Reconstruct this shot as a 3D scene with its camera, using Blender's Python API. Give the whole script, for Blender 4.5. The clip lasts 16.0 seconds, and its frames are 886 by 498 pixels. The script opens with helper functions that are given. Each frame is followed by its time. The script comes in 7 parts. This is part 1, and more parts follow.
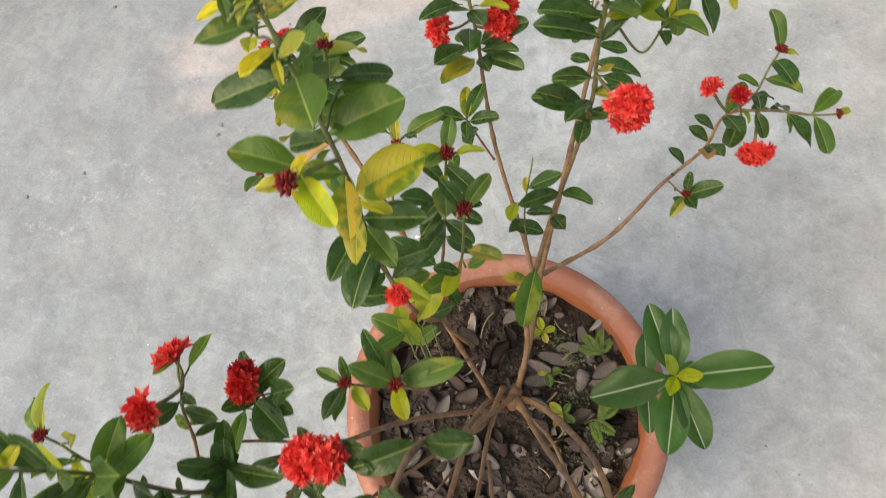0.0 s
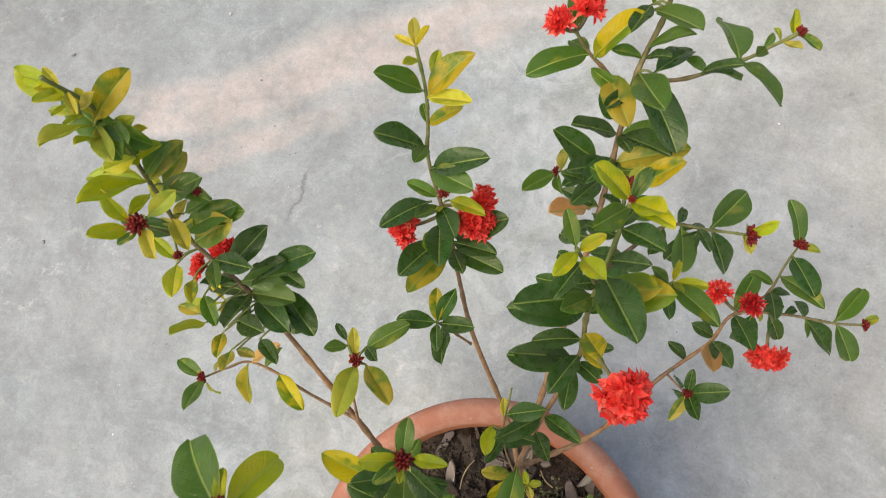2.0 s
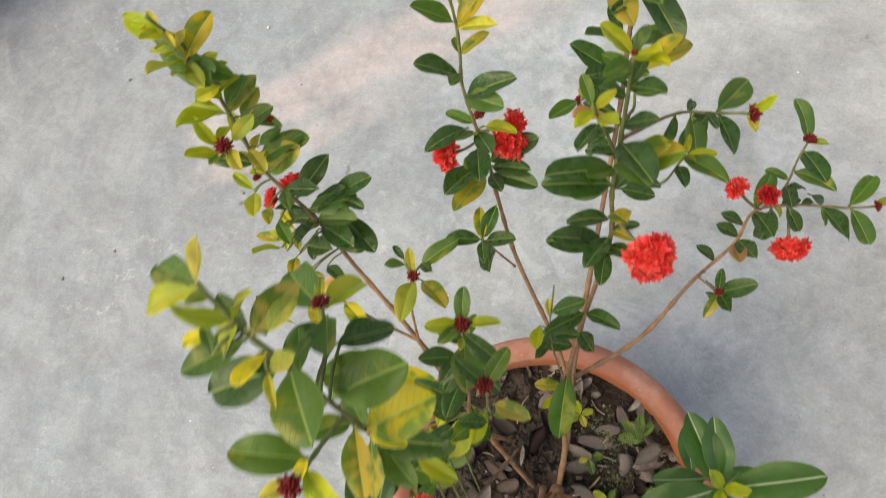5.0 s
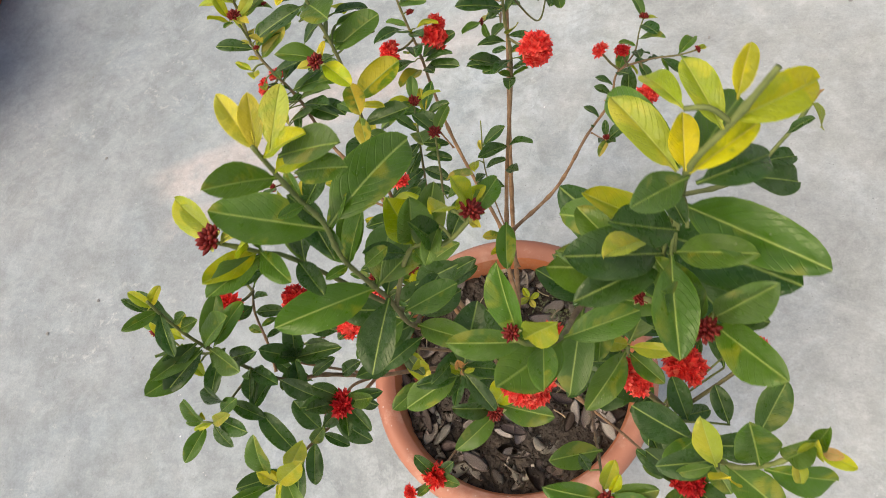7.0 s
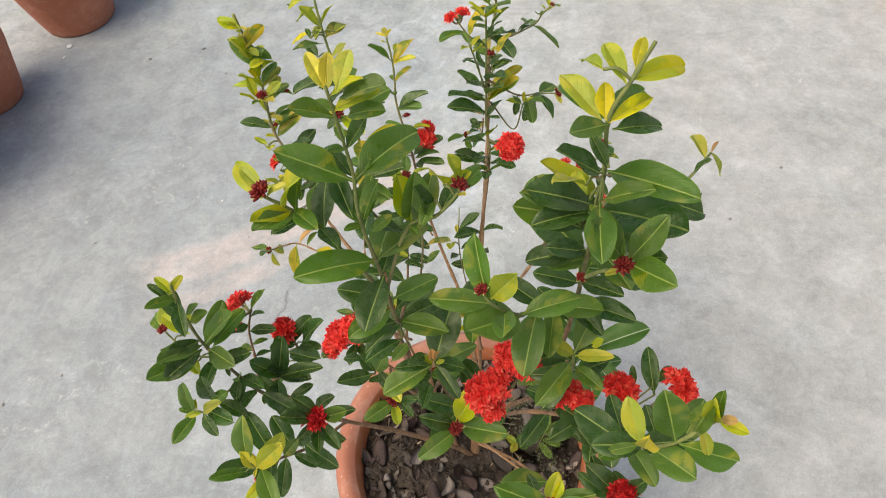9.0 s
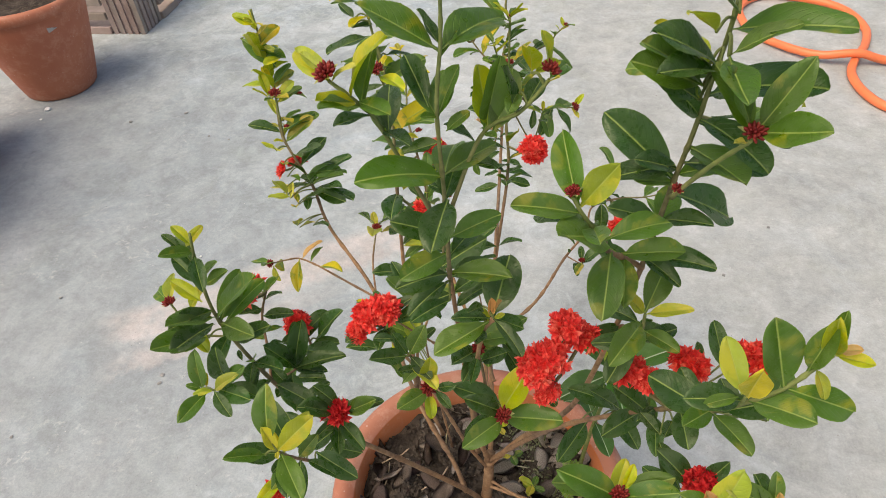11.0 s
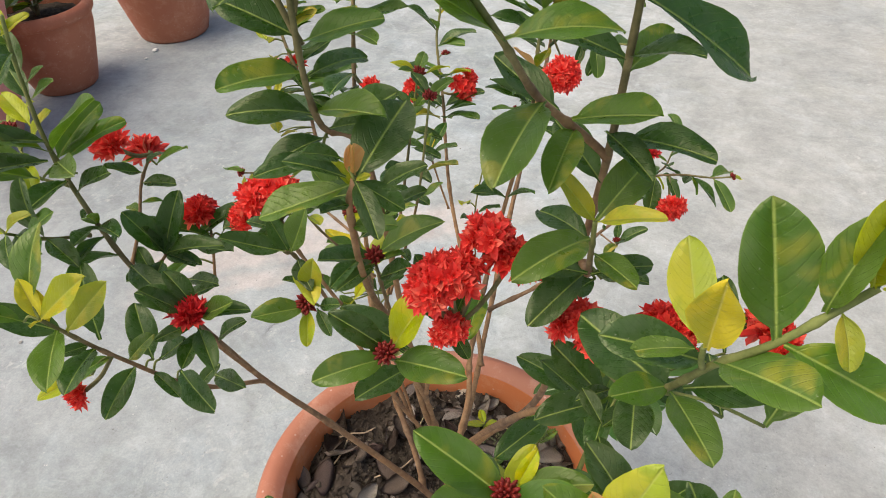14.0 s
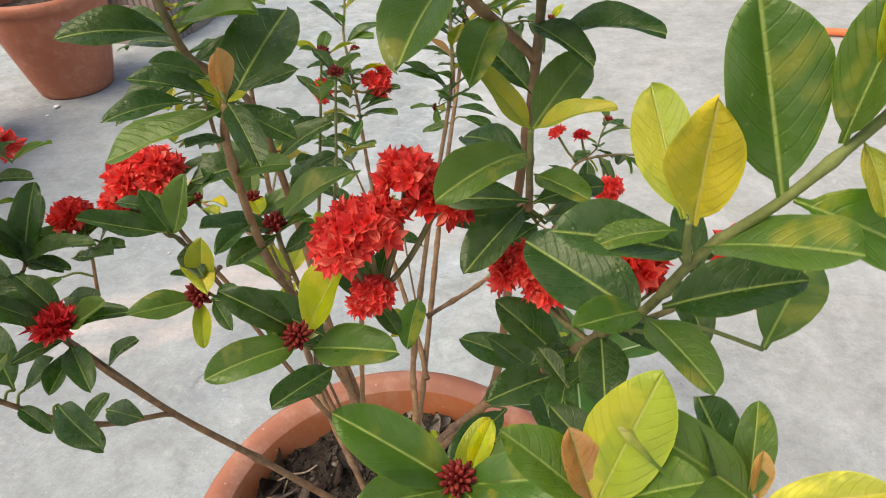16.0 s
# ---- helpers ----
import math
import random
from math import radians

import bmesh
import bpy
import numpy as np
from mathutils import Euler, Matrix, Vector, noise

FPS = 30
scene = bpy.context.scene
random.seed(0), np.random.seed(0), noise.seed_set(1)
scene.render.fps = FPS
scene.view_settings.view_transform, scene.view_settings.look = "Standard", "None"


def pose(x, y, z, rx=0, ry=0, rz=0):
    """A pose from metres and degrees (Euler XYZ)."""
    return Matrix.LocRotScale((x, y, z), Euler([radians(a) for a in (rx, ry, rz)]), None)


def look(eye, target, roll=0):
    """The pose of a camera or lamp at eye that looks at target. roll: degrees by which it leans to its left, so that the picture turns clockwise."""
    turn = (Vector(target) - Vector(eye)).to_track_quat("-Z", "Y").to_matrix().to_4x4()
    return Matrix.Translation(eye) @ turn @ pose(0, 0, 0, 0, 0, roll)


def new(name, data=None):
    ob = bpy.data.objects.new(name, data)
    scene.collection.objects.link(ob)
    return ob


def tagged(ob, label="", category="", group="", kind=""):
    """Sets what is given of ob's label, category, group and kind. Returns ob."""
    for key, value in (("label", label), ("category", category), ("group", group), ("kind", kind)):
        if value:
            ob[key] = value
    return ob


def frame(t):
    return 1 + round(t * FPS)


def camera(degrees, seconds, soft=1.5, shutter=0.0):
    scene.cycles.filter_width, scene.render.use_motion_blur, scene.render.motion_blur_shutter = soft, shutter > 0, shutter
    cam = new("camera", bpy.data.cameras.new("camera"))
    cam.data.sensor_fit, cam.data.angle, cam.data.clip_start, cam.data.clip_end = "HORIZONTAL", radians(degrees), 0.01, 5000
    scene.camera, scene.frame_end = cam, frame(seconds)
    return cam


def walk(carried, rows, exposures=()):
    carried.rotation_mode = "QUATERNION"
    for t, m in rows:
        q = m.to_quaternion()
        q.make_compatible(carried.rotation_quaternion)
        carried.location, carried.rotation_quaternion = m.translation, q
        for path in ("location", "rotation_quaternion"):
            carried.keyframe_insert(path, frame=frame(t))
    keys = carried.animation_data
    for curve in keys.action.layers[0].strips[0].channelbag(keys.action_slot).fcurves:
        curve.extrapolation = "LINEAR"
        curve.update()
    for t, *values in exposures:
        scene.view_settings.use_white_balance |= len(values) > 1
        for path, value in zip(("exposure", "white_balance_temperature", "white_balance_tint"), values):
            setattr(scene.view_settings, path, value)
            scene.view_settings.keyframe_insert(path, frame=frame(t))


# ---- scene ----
cam = camera(67.25, 16.0, soft=0.5, shutter=0.3)
PATH = [
    (0, (0.0555, -0.0030, 1.0628), (-0.1760, 0.1912, 0.1095), -30.42),
    (0.5, (0.0307, 0.0725, 1.0477), (-0.2172, 0.2259, 0.0912), -37.77),
    (1, (0.0169, 0.1138, 1.0368), (-0.2162, 0.2537, 0.0745), -37.70),
    (1.5, (0.0030, 0.1592, 1.0371), (-0.2186, 0.3001, 0.0722), -36.90),
    (2, (-0.0007, 0.1941, 1.0349), (-0.2111, 0.3449, 0.0690), -34.55),
    (2.5, (-0.0017, 0.2165, 1.0381), (-0.2178, 0.3732, 0.0744), -35.28),
    (3, (-0.0125, 0.2346, 1.0310), (-0.2235, 0.3886, 0.0657), -36.30),
    (3.5, (-0.0113, 0.2214, 1.0218), (-0.2197, 0.3698, 0.0551), -37.61),
    (4, (-0.0057, 0.2265, 1.0291), (-0.2201, 0.3783, 0.0642), -38.11),
    (4.5, (0.0089, 0.1965, 1.0424), (-0.2312, 0.3475, 0.0835), -41.78),
    (5, (0.0318, 0.1104, 1.0744), (-0.2437, 0.2727, 0.1269), -44.15),
    (5.2, (0.0423, 0.0670, 1.0812), (-0.2229, 0.2341, 0.1316), -42.28),
    (7.3, (0.1140, -0.2366, 1.1428), (-0.1239, 0.1835, 0.2671), -24.26),
    (7.5, (0.1146, -0.2560, 1.1489), (-0.1304, 0.1763, 0.2811), -22.79),
    (8, (0.1224, -0.2939, 1.1529), (-0.0944, 0.1977, 0.3095), -15.05),
    (8.5, (0.1262, -0.3118, 1.1570), (-0.0718, 0.2209, 0.3341), -12.22),
    (8.7, (0.1272, -0.3162, 1.1650), (-0.0768, 0.2388, 0.3586), -11.07),
    (10.8, (0.0691, -0.3812, 1.0725), (-0.0858, 0.3300, 0.3869), -4.57),
    (11, (0.0657, -0.3797, 1.0644), (-0.0954, 0.3318, 0.3804), -4.75),
    (11.5, (0.0668, -0.3778, 1.0352), (-0.1075, 0.3285, 0.3492), -2.55),
    (12, (0.0780, -0.3562, 0.9964), (-0.1205, 0.3531, 0.3200), -1.87),
    (12.5, (0.0911, -0.3437, 0.9530), (-0.1423, 0.3457, 0.2672), -1.14),
    (13, (0.1139, -0.3296, 0.9329), (-0.1531, 0.3575, 0.2572), -1.56),
    (13.5, (0.1357, -0.3158, 0.9236), (-0.1555, 0.3723, 0.2589), -1.66),
    (14, (0.1563, -0.3041, 0.9094), (-0.1583, 0.3858, 0.2574), -2.37),
    (14.5, (0.1739, -0.2913, 0.8971), (-0.1721, 0.3880, 0.2500), -2.25),
    (15, (0.1758, -0.2770, 0.8780), (-0.1470, 0.4107, 0.2276), -3.13),
    (15.5, (0.1694, -0.2789, 0.8566), (-0.1342, 0.4536, 0.2472), -3.68),
    (16, (0.1555, -0.2868, 0.8447), (-0.0850, 0.4723, 0.2398), -3.84),
]
walk(cam, [(t, look(eye, target, roll)) for t, eye, target, roll in PATH], [(0.0, 0.37, 7050, 10), (5.2, 0.35, 7050, 10), (7.3, 0.40, 7050, 10), (8.7, 0.42, 7050, 10), (10.8, 0.36, 7050, 10), (12.0, 0.36, 7050, 10), (13.0, 0.44, 7050, 10), (16.0, 0.46, 7050, 10)])

# ---- light: open shade under a bright, hazy sky ----
SUN_AZ, SUN_EL = radians(225), radians(60)
world = bpy.data.worlds.new("sky")
scene.world = world
world.use_nodes = True
wn = world.node_tree.nodes
sky = wn.new("ShaderNodeTexSky")
sky.sky_type, sky.sun_disc = "NISHITA", False
sky.sun_elevation, sky.sun_rotation = SUN_EL, SUN_AZ
sky.air_density, sky.dust_density = 1.0, 4.0
world.node_tree.links.new(sky.outputs[0], wn["Background"].inputs[0])
wn["Background"].inputs[1].default_value = 0.135
sun_data = bpy.data.lights.new("sun", "SUN")
sun_data.energy, sun_data.angle, sun_data.color = 1.60, radians(55), (1.0, 0.92, 0.78)
sun = new("sun", sun_data)
sun_dir = Vector((math.sin(SUN_AZ) * math.cos(SUN_EL), math.cos(SUN_AZ) * math.cos(SUN_EL), math.sin(SUN_EL)))
sun.matrix_world = look(sun_dir * 10, (0, 0, 0))


# ---- materials ----
class Mat:
    """A small builder of node materials."""

    def __init__(self, name):
        self.m = bpy.data.materials.new(name)
        self.m.use_nodes = True
        self.t = self.m.node_tree
        self.b = self.t.nodes["Principled BSDF"]

    def n(self, kind, **kw):
        node = self.t.nodes.new("ShaderNode" + kind)
        for k, v in kw.items():
            if k in node.inputs:
                node.inputs[k].default_value = v
        return node

    def link(self, a, b):
        self.t.links.new(a, b)

    def put(self, name, v):
        if isinstance(v, (int, float, tuple)):
            self.b.inputs[name].default_value = v
        else:
            self.link(v, self.b.inputs[name])

    def coords(self, kind="Object"):
        return self.n("TexCoord").outputs[kind]

    def noise(self, scale, detail=4.0, rough=0.55, vec=None, distort=0.0):
        node = self.n("TexNoise", Scale=scale, Detail=detail, Roughness=rough, Distortion=distort)
        self.link(vec or self.coords(), node.inputs["Vector"])
        return node.outputs["Fac"]

    def voronoi(self, scale, vec=None, out="Distance"):
        node = self.n("TexVoronoi", Scale=scale)
        self.link(vec or self.coords(), node.inputs["Vector"])
        return node.outputs[out]

    def ramp(self, fac, *stops):
        node = self.n("ValToRGB")
        els = node.color_ramp.elements
        while len(els) < len(stops):
            els.new(0.5)
        for e, (p, c) in zip(els, stops):
            e.position = p
            e.color = (*c, 1) if isinstance(c, tuple) else (c, c, c, 1)
        self.link(fac, node.inputs[0])
        return node.outputs[0]

    def mix(self, fac, a, b, mode="MIX"):
        node = self.n("MixRGB")
        node.blend_type = mode
        for i, v in enumerate((fac, a, b)):
            if isinstance(v, (int, float)):
                node.inputs[i].default_value = v if i == 0 else (v, v, v, 1)
            elif isinstance(v, tuple):
                node.inputs[i].default_value = (*v, 1)
            else:
                self.link(v, node.inputs[i])
        return node.outputs[0]

    def math(self, op, a, b=0.0, c=0.0):
        node = self.n("Math")
        node.operation = op
        for i, v in enumerate((a, b, c)):
            if isinstance(v, (int, float)):
                node.inputs[i].default_value = v
            else:
                self.link(v, node.inputs[i])
        return node.outputs[0]

    def sep(self, vec):
        node = self.n("SeparateXYZ")
        self.link(vec, node.inputs[0])
        return node.outputs

    def random(self):
        return self.n("ObjectInfo").outputs["Random"]

    def island(self):
        return self.n("NewGeometry").outputs["Random Per Island"]

    def vary(self, col, rnd, hue=0.02, sat=0.1, val=0.2):
        node = self.n("HueSaturation")
        self.link(col, node.inputs["Color"])
        for k, (s, o) in {"Hue": (hue, 0.5), "Saturation": (sat, 1.0), "Value": (val, 1.0)}.items():
            r = rnd if k == "Value" else self.math("FRACT", self.math("MULTIPLY", rnd, 7.3 if k == "Hue" else 13.7))
            self.link(self.math("MULTIPLY_ADD", r, 2 * s, o - s), node.inputs[k])
        return node.outputs[0]

    def bump(self, height, dist=0.001, strength=0.5, base=None):
        node = self.n("Bump", Distance=dist, Strength=strength)
        self.link(height, node.inputs["Height"])
        if base is not None:
            self.link(base, node.inputs["Normal"])
        self.link(node.outputs[0], self.b.inputs["Normal"])
        return node.outputs[0]

    def translucent(self, col, amount):
        tr = self.n("BsdfTranslucent")
        if isinstance(col, tuple):
            tr.inputs[0].default_value = (*col, 1)
        else:
            self.link(col, tr.inputs[0])
        mx = self.n("MixShader", Fac=amount)
        mx.inputs[0].default_value = amount
        self.link(self.b.outputs[0], mx.inputs[1])
        self.link(tr.outputs[0], mx.inputs[2])
        out = next(n for n in self.t.nodes if n.type == "OUTPUT_MATERIAL")
        self.link(mx.outputs[0], out.inputs[0])


def concrete():
    m = Mat("concrete")
    v = m.coords()
    base = m.ramp(m.noise(3.4, 8, 0.66, v, 0.35), (0.36, (0.283, 0.312, 0.318)), (0.5, (0.378, 0.403, 0.405)), (0.64, (0.485, 0.505, 0.500)))
    base = m.mix(1.0, base, (0.972, 1.0, 1.008), "MULTIPLY")
    # clouds of a bluer and of a greener grey in the screed
    base = m.mix(m.math("MULTIPLY", m.ramp(m.noise(5.5, 7, 0.6, v, 0.8), (0.50, 0.0), (0.63, 1.0)), 0.66), base, (0.362, 0.422, 0.458))
    base = m.mix(m.math("MULTIPLY", m.ramp(m.noise(7.5, 6, 0.62, v, 0.9), (0.53, 0.0), (0.64, 1.0)), 0.48), base, (0.318, 0.358, 0.322))
    base = m.mix(m.math("MULTIPLY", m.ramp(m.noise(13, 6, 0.62, v, 0.6), (0.55, 0.0), (0.68, 1.0)), 0.40), base, (0.500, 0.522, 0.515))
    warm = m.ramp(m.noise(0.75, 6, 0.65, v, 1.2), (0.50, 0.0), (0.66, 1.0))
    base = m.mix(m.math("MULTIPLY", warm, 0.40), base, (0.480, 0.468, 0.452))
    px, py, _ = m.sep(v)
    wob = m.math("MULTIPLY", m.math("SUBTRACT", m.noise(3.0, 8, 0.7, v), 0.5), 0.17)
    # the warmer-toned half of the yard, towards +x
    warmish = m.ramp(m.math("ADD", m.math("ADD", px, m.math("MULTIPLY", py, 0.2)), m.math("MULTIPLY", m.noise(1.1, 6, 0.6, v), 0.5)), (0.15, 0.0), (0.75, 1.0))
    base = m.mix(m.math("MULTIPLY", warmish, 0.55), base, (0.392, 0.386, 0.358))
    # trowelled smears with crisp edges, clearest away from the warmer half
    coolish = m.math("SUBTRACT", 1.0, m.math("MULTIPLY", warmish, 0.65))
    smear = m.ramp(m.noise(8.5, 10, 0.66, v, 1.6), (0.525, 0.0), (0.565, 1.0))
    base = m.mix(m.math("MULTIPLY", m.math("MULTIPLY", smear, coolish), 0.42), base, (0.500, 0.548, 0.560))
    scuff = m.ramp(m.noise(14, 9, 0.7, v, 1.2), (0.375, 1.0), (0.425, 0.0))
    base = m.mix(m.math("MULTIPLY", m.math("MULTIPLY", scuff, coolish), 0.42), base, (0.262, 0.288, 0.290))
    # cool soft shade beyond the pot, painted darker and bluer with a ragged edge
    away = m.math("SQRT", m.math("ADD", m.math("POWER", m.math("ADD", px, 1.25), 2.0), m.math("POWER", m.math("MULTIPLY", m.math("ADD", py, -0.35), 0.72), 2.0)))
    big = m.math("ADD", m.math("SUBTRACT", 1.25, away), m.math("MULTIPLY", m.math("SUBTRACT", m.noise(1.5, 8, 0.64, v), 0.5), 1.3))
    cool_shade = m.ramp(big, (0.0, 0.0), (0.60, 1.0))
    base = m.mix(m.math("MULTIPLY", cool_shade, 0.62), base, (0.255, 0.283, 0.296))
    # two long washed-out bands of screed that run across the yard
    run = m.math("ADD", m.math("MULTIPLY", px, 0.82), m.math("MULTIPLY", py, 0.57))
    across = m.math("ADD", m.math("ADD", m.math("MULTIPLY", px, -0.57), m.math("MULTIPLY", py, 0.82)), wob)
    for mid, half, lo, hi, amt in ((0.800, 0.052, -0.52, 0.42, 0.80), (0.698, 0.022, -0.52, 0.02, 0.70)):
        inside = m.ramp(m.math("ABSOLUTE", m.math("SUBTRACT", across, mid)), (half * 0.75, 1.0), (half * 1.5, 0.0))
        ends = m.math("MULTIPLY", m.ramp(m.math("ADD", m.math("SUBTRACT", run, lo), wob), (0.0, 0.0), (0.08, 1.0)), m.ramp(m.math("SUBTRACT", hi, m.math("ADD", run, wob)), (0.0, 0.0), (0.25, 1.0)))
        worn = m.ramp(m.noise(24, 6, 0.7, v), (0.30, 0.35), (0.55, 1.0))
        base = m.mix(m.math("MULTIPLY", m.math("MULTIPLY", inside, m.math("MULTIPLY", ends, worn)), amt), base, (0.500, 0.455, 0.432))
    fine = m.noise(75, 4, 0.7, v)
    base = m.mix(0.18, base, m.ramp(fine, (0.3, 0.25), (0.7, 0.74)), "OVERLAY")
    base = m.mix(0.36, base, m.ramp(m.noise(11, 11, 0.72, v, 0.3), (0.34, 0.26), (0.66, 0.74)), "OVERLAY")
    base = m.mix(0.15, base, m.ramp(m.noise(260, 3, 0.65, v), (0.3, 0.22), (0.7, 0.78)), "OVERLAY")
    pale = m.math("MULTIPLY", m.ramp(m.noise(38, 7, 0.75, v, 0.4), (0.56, 0.0), (0.70, 1.0)), m.ramp(m.noise(2.6, 5, 0.6, v), (0.44, 0.0), (0.62, 1.0)))
    base = m.mix(m.math("MULTIPLY", pale, 0.60), base, (0.64, 0.64, 0.62))
    dark = m.ramp(m.noise(6, 9, 0.78, v), (0.28, 1.0), (0.38, 0.0))
    base = m.mix(m.math("MULTIPLY", dark, 0.55), base, (0.22, 0.23, 0.225))
    pits = m.ramp(m.voronoi(42, v), (0.035, 1.0), (0.075, 0.0))
    keep = m.ramp(m.noise(4, 3, 0.5, v), (0.55, 0.0), (0.62, 1.0))
    pit = m.math("MULTIPLY", pits, keep)
    base = m.mix(m.math("MULTIPLY", pit, 0.75), base, (0.17, 0.17, 0.165))
    grains = m.math("MULTIPLY", m.ramp(m.voronoi(130, v), (0.10, 1.0), (0.17, 0.0)), m.ramp(m.noise(31, 2, 0.5, v), (0.57, 0.0), (0.63, 1.0)))
    base = m.mix(m.math("MULTIPLY", grains, 0.65), base, (0.20, 0.20, 0.195))
    lights = m.math("MULTIPLY", m.ramp(m.voronoi(95, v), (0.08, 1.0), (0.15, 0.0)), m.ramp(m.noise(17, 2, 0.5, v), (0.60, 0.0), (0.68, 1.0)))
    base = m.mix(m.math("MULTIPLY", lights, 0.5), base, (0.70, 0.69, 0.66))
    # a short hairline crack
    cx = m.math("ADD", m.math("ADD", px, 0.495), m.math("MULTIPLY", m.math("SUBTRACT", m.noise(26, 5, 0.65, v), 0.5), 0.05))
    cr = m.math("MULTIPLY", m.ramp(m.math("ABSOLUTE", cx), (0.0008, 1.0), (0.0035, 0.0)), m.ramp(m.math("ABSOLUTE", m.math("SUBTRACT", py, 0.365)), (0.030, 1.0), (0.060, 0.0)))
    base = m.mix(m.math("MULTIPLY", cr, 0.7), base, (0.15, 0.155, 0.155))
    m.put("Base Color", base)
    m.put("Roughness", 0.80)
    h = m.math("ADD", m.math("MULTIPLY", fine, 0.22), m.math("SUBTRACT", m.noise(9, 6, 0.6, v), m.math("ADD", m.math("MULTIPLY", cr, 0.5), m.math("MULTIPLY", pit, 0.8))))
    m.bump(h, 0.004, 0.45)
    return m.m


def terracotta(name, col, old, pale):
    m = Mat(name)
    v = m.coords()
    base = m.mix(m.ramp(m.noise(7, 6, 0.6, v), (0.35, 0.0), (0.7, 1.0)), col, old)
    base = m.mix(m.math("MULTIPLY", m.ramp(m.noise(28, 7, 0.75, v), (0.50, 0.0), (0.66, 1.0)), 0.5), base, pale)
    specks = m.ramp(m.voronoi(70, v), (0.05, 1.0), (0.11, 0.0))
    base = m.mix(m.math("MULTIPLY", specks, 0.45), base, (0.72, 0.62, 0.55))
    m.put("Base Color", base)
    m.put("Roughness", m.ramp(m.noise(15, 4, 0.6, v), (0.3, 0.5), (0.7, 0.75)))
    m.bump(m.noise(160, 3, 0.6, v), 0.0006, 0.5)
    return m.m


def leaf_material(name, green, blotch, blotch_amt, gloss=0.33, tint=(0.10, 0.22, 0.01), midrib=(0.36, 0.45, 0.11), ribbed=0.8):
    """Waxy leaf: pale midrib, faint side veins, old dust and blotches."""
    m = Mat(name)
    uv = m.coords("UV")
    x, y, _ = m.sep(uv)
    ax = m.math("ABSOLUTE", m.math("SUBTRACT", x, 0.5))
    rnd = m.random()
    obj = m.coords()
    off = m.n("VectorMath")
    off.operation = "ADD"
    m.link(obj, off.inputs[0])
    comb = m.n("CombineXYZ")
    m.link(m.math("MULTIPLY", rnd, 37.0), comb.inputs[0])
    m.link(comb.outputs[0], off.inputs[1])
    vec = off.outputs[0]
    var = m.noise(3.2, 4, 0.6, vec)
    base = m.mix(m.ramp(var, (0.3, 0.0), (0.75, 1.0)), green, tuple(min(1, c * 1.45 + 0.006) for c in green))
    if blotch_amt > 0:
        half = m.math("MULTIPLY", m.math("SIGN", m.math("MULTIPLY", m.math("SUBTRACT", x, 0.5), m.math("SUBTRACT", rnd, 0.5))), 0.07)
        mask = m.ramp(m.math("ADD", m.noise(2.4, 3, 0.55, vec, 0.5), half), (0.62 - 0.25 * blotch_amt, 0.0), (0.72 - 0.22 * blotch_amt, 1.0))
        base = m.mix(m.math("MULTIPLY", mask, 0.9), base, blotch)
    base = m.vary(base, rnd, 0.014, 0.10, 0.22)
    sweep = m.math("ADD", m.math("MULTIPLY", ax, 0.30), m.math("MULTIPLY", m.math("POWER", ax, 2.0), 0.85))
    vein = m.math("SINE", m.math("MULTIPLY", m.math("ADD", m.math("SUBTRACT", y, sweep), m.math("MULTIPLY", m.noise(3, 2, 0.5, vec), 0.05)), 62.0))
    veinm = m.ramp(vein, (0.80, 0.0), (1.0, 1.0))
    pale = tuple(min(1, c * 1.4 + 0.015) for c in green)
    base = m.mix(m.math("MULTIPLY", veinm, 0.07), base, pale)
    rib = m.ramp(ax, (0.010, 1.0), (0.030, 0.0))
    base = m.mix(m.math("MULTIPLY", rib, ribbed), base, midrib)
    mg = m.n("UVMap")
    mg.uv_map = "Margin"
    edge = m.ramp(m.sep(mg.outputs[0])[0], (0.90, 0.0), (0.985, 1.0))
    base = m.mix(m.math("MULTIPLY", edge, 0.4), base, tuple(min(1, c * 1.7 + 0.05) for c in green[:2]) + (green[2] * 1.2,))
    dust = m.ramp(m.noise(26, 3, 0.7, vec), (0.66, 0.0), (0.74, 1.0))
    where = m.ramp(m.noise(1.3, 2, 0.5, vec), (0.40, 0.0), (0.54, 1.0))
    film = m.math("MULTIPLY", m.ramp(m.noise(4.5, 4, 0.65, vec), (0.40, 0.0), (0.72, 1.0)), 0.10)
    dust = m.math("MAXIMUM", m.math("MULTIPLY", m.math("MULTIPLY", dust, where), 0.6), film)
    base = m.mix(dust, base, (0.42, 0.43, 0.33))
    m.put("Base Color", base)
    m.put("Roughness", m.math("ADD", m.ramp(m.noise(7, 3, 0.6, vec), (0.3, gloss - 0.07), (0.7, gloss + 0.10)), m.math("MULTIPLY", dust, 0.6)))
    m.put("Specular IOR Level", 0.52)
    m.put("Specular Tint", (0.96, 1.0, 0.76, 1.0))
    m.bump(m.math("SUBTRACT", m.math("MULTIPLY", m.noise(6, 4, 0.6, vec), 0.9), m.math("ADD", m.math("MULTIPLY", rib, 0.2), m.math("MULTIPLY", veinm, 0.10))), 0.0016, 0.7)
    m.translucent(tuple(min(1, a * 1.1 + b) for a, b in zip(green, tint)), 0.28)
    return m.m


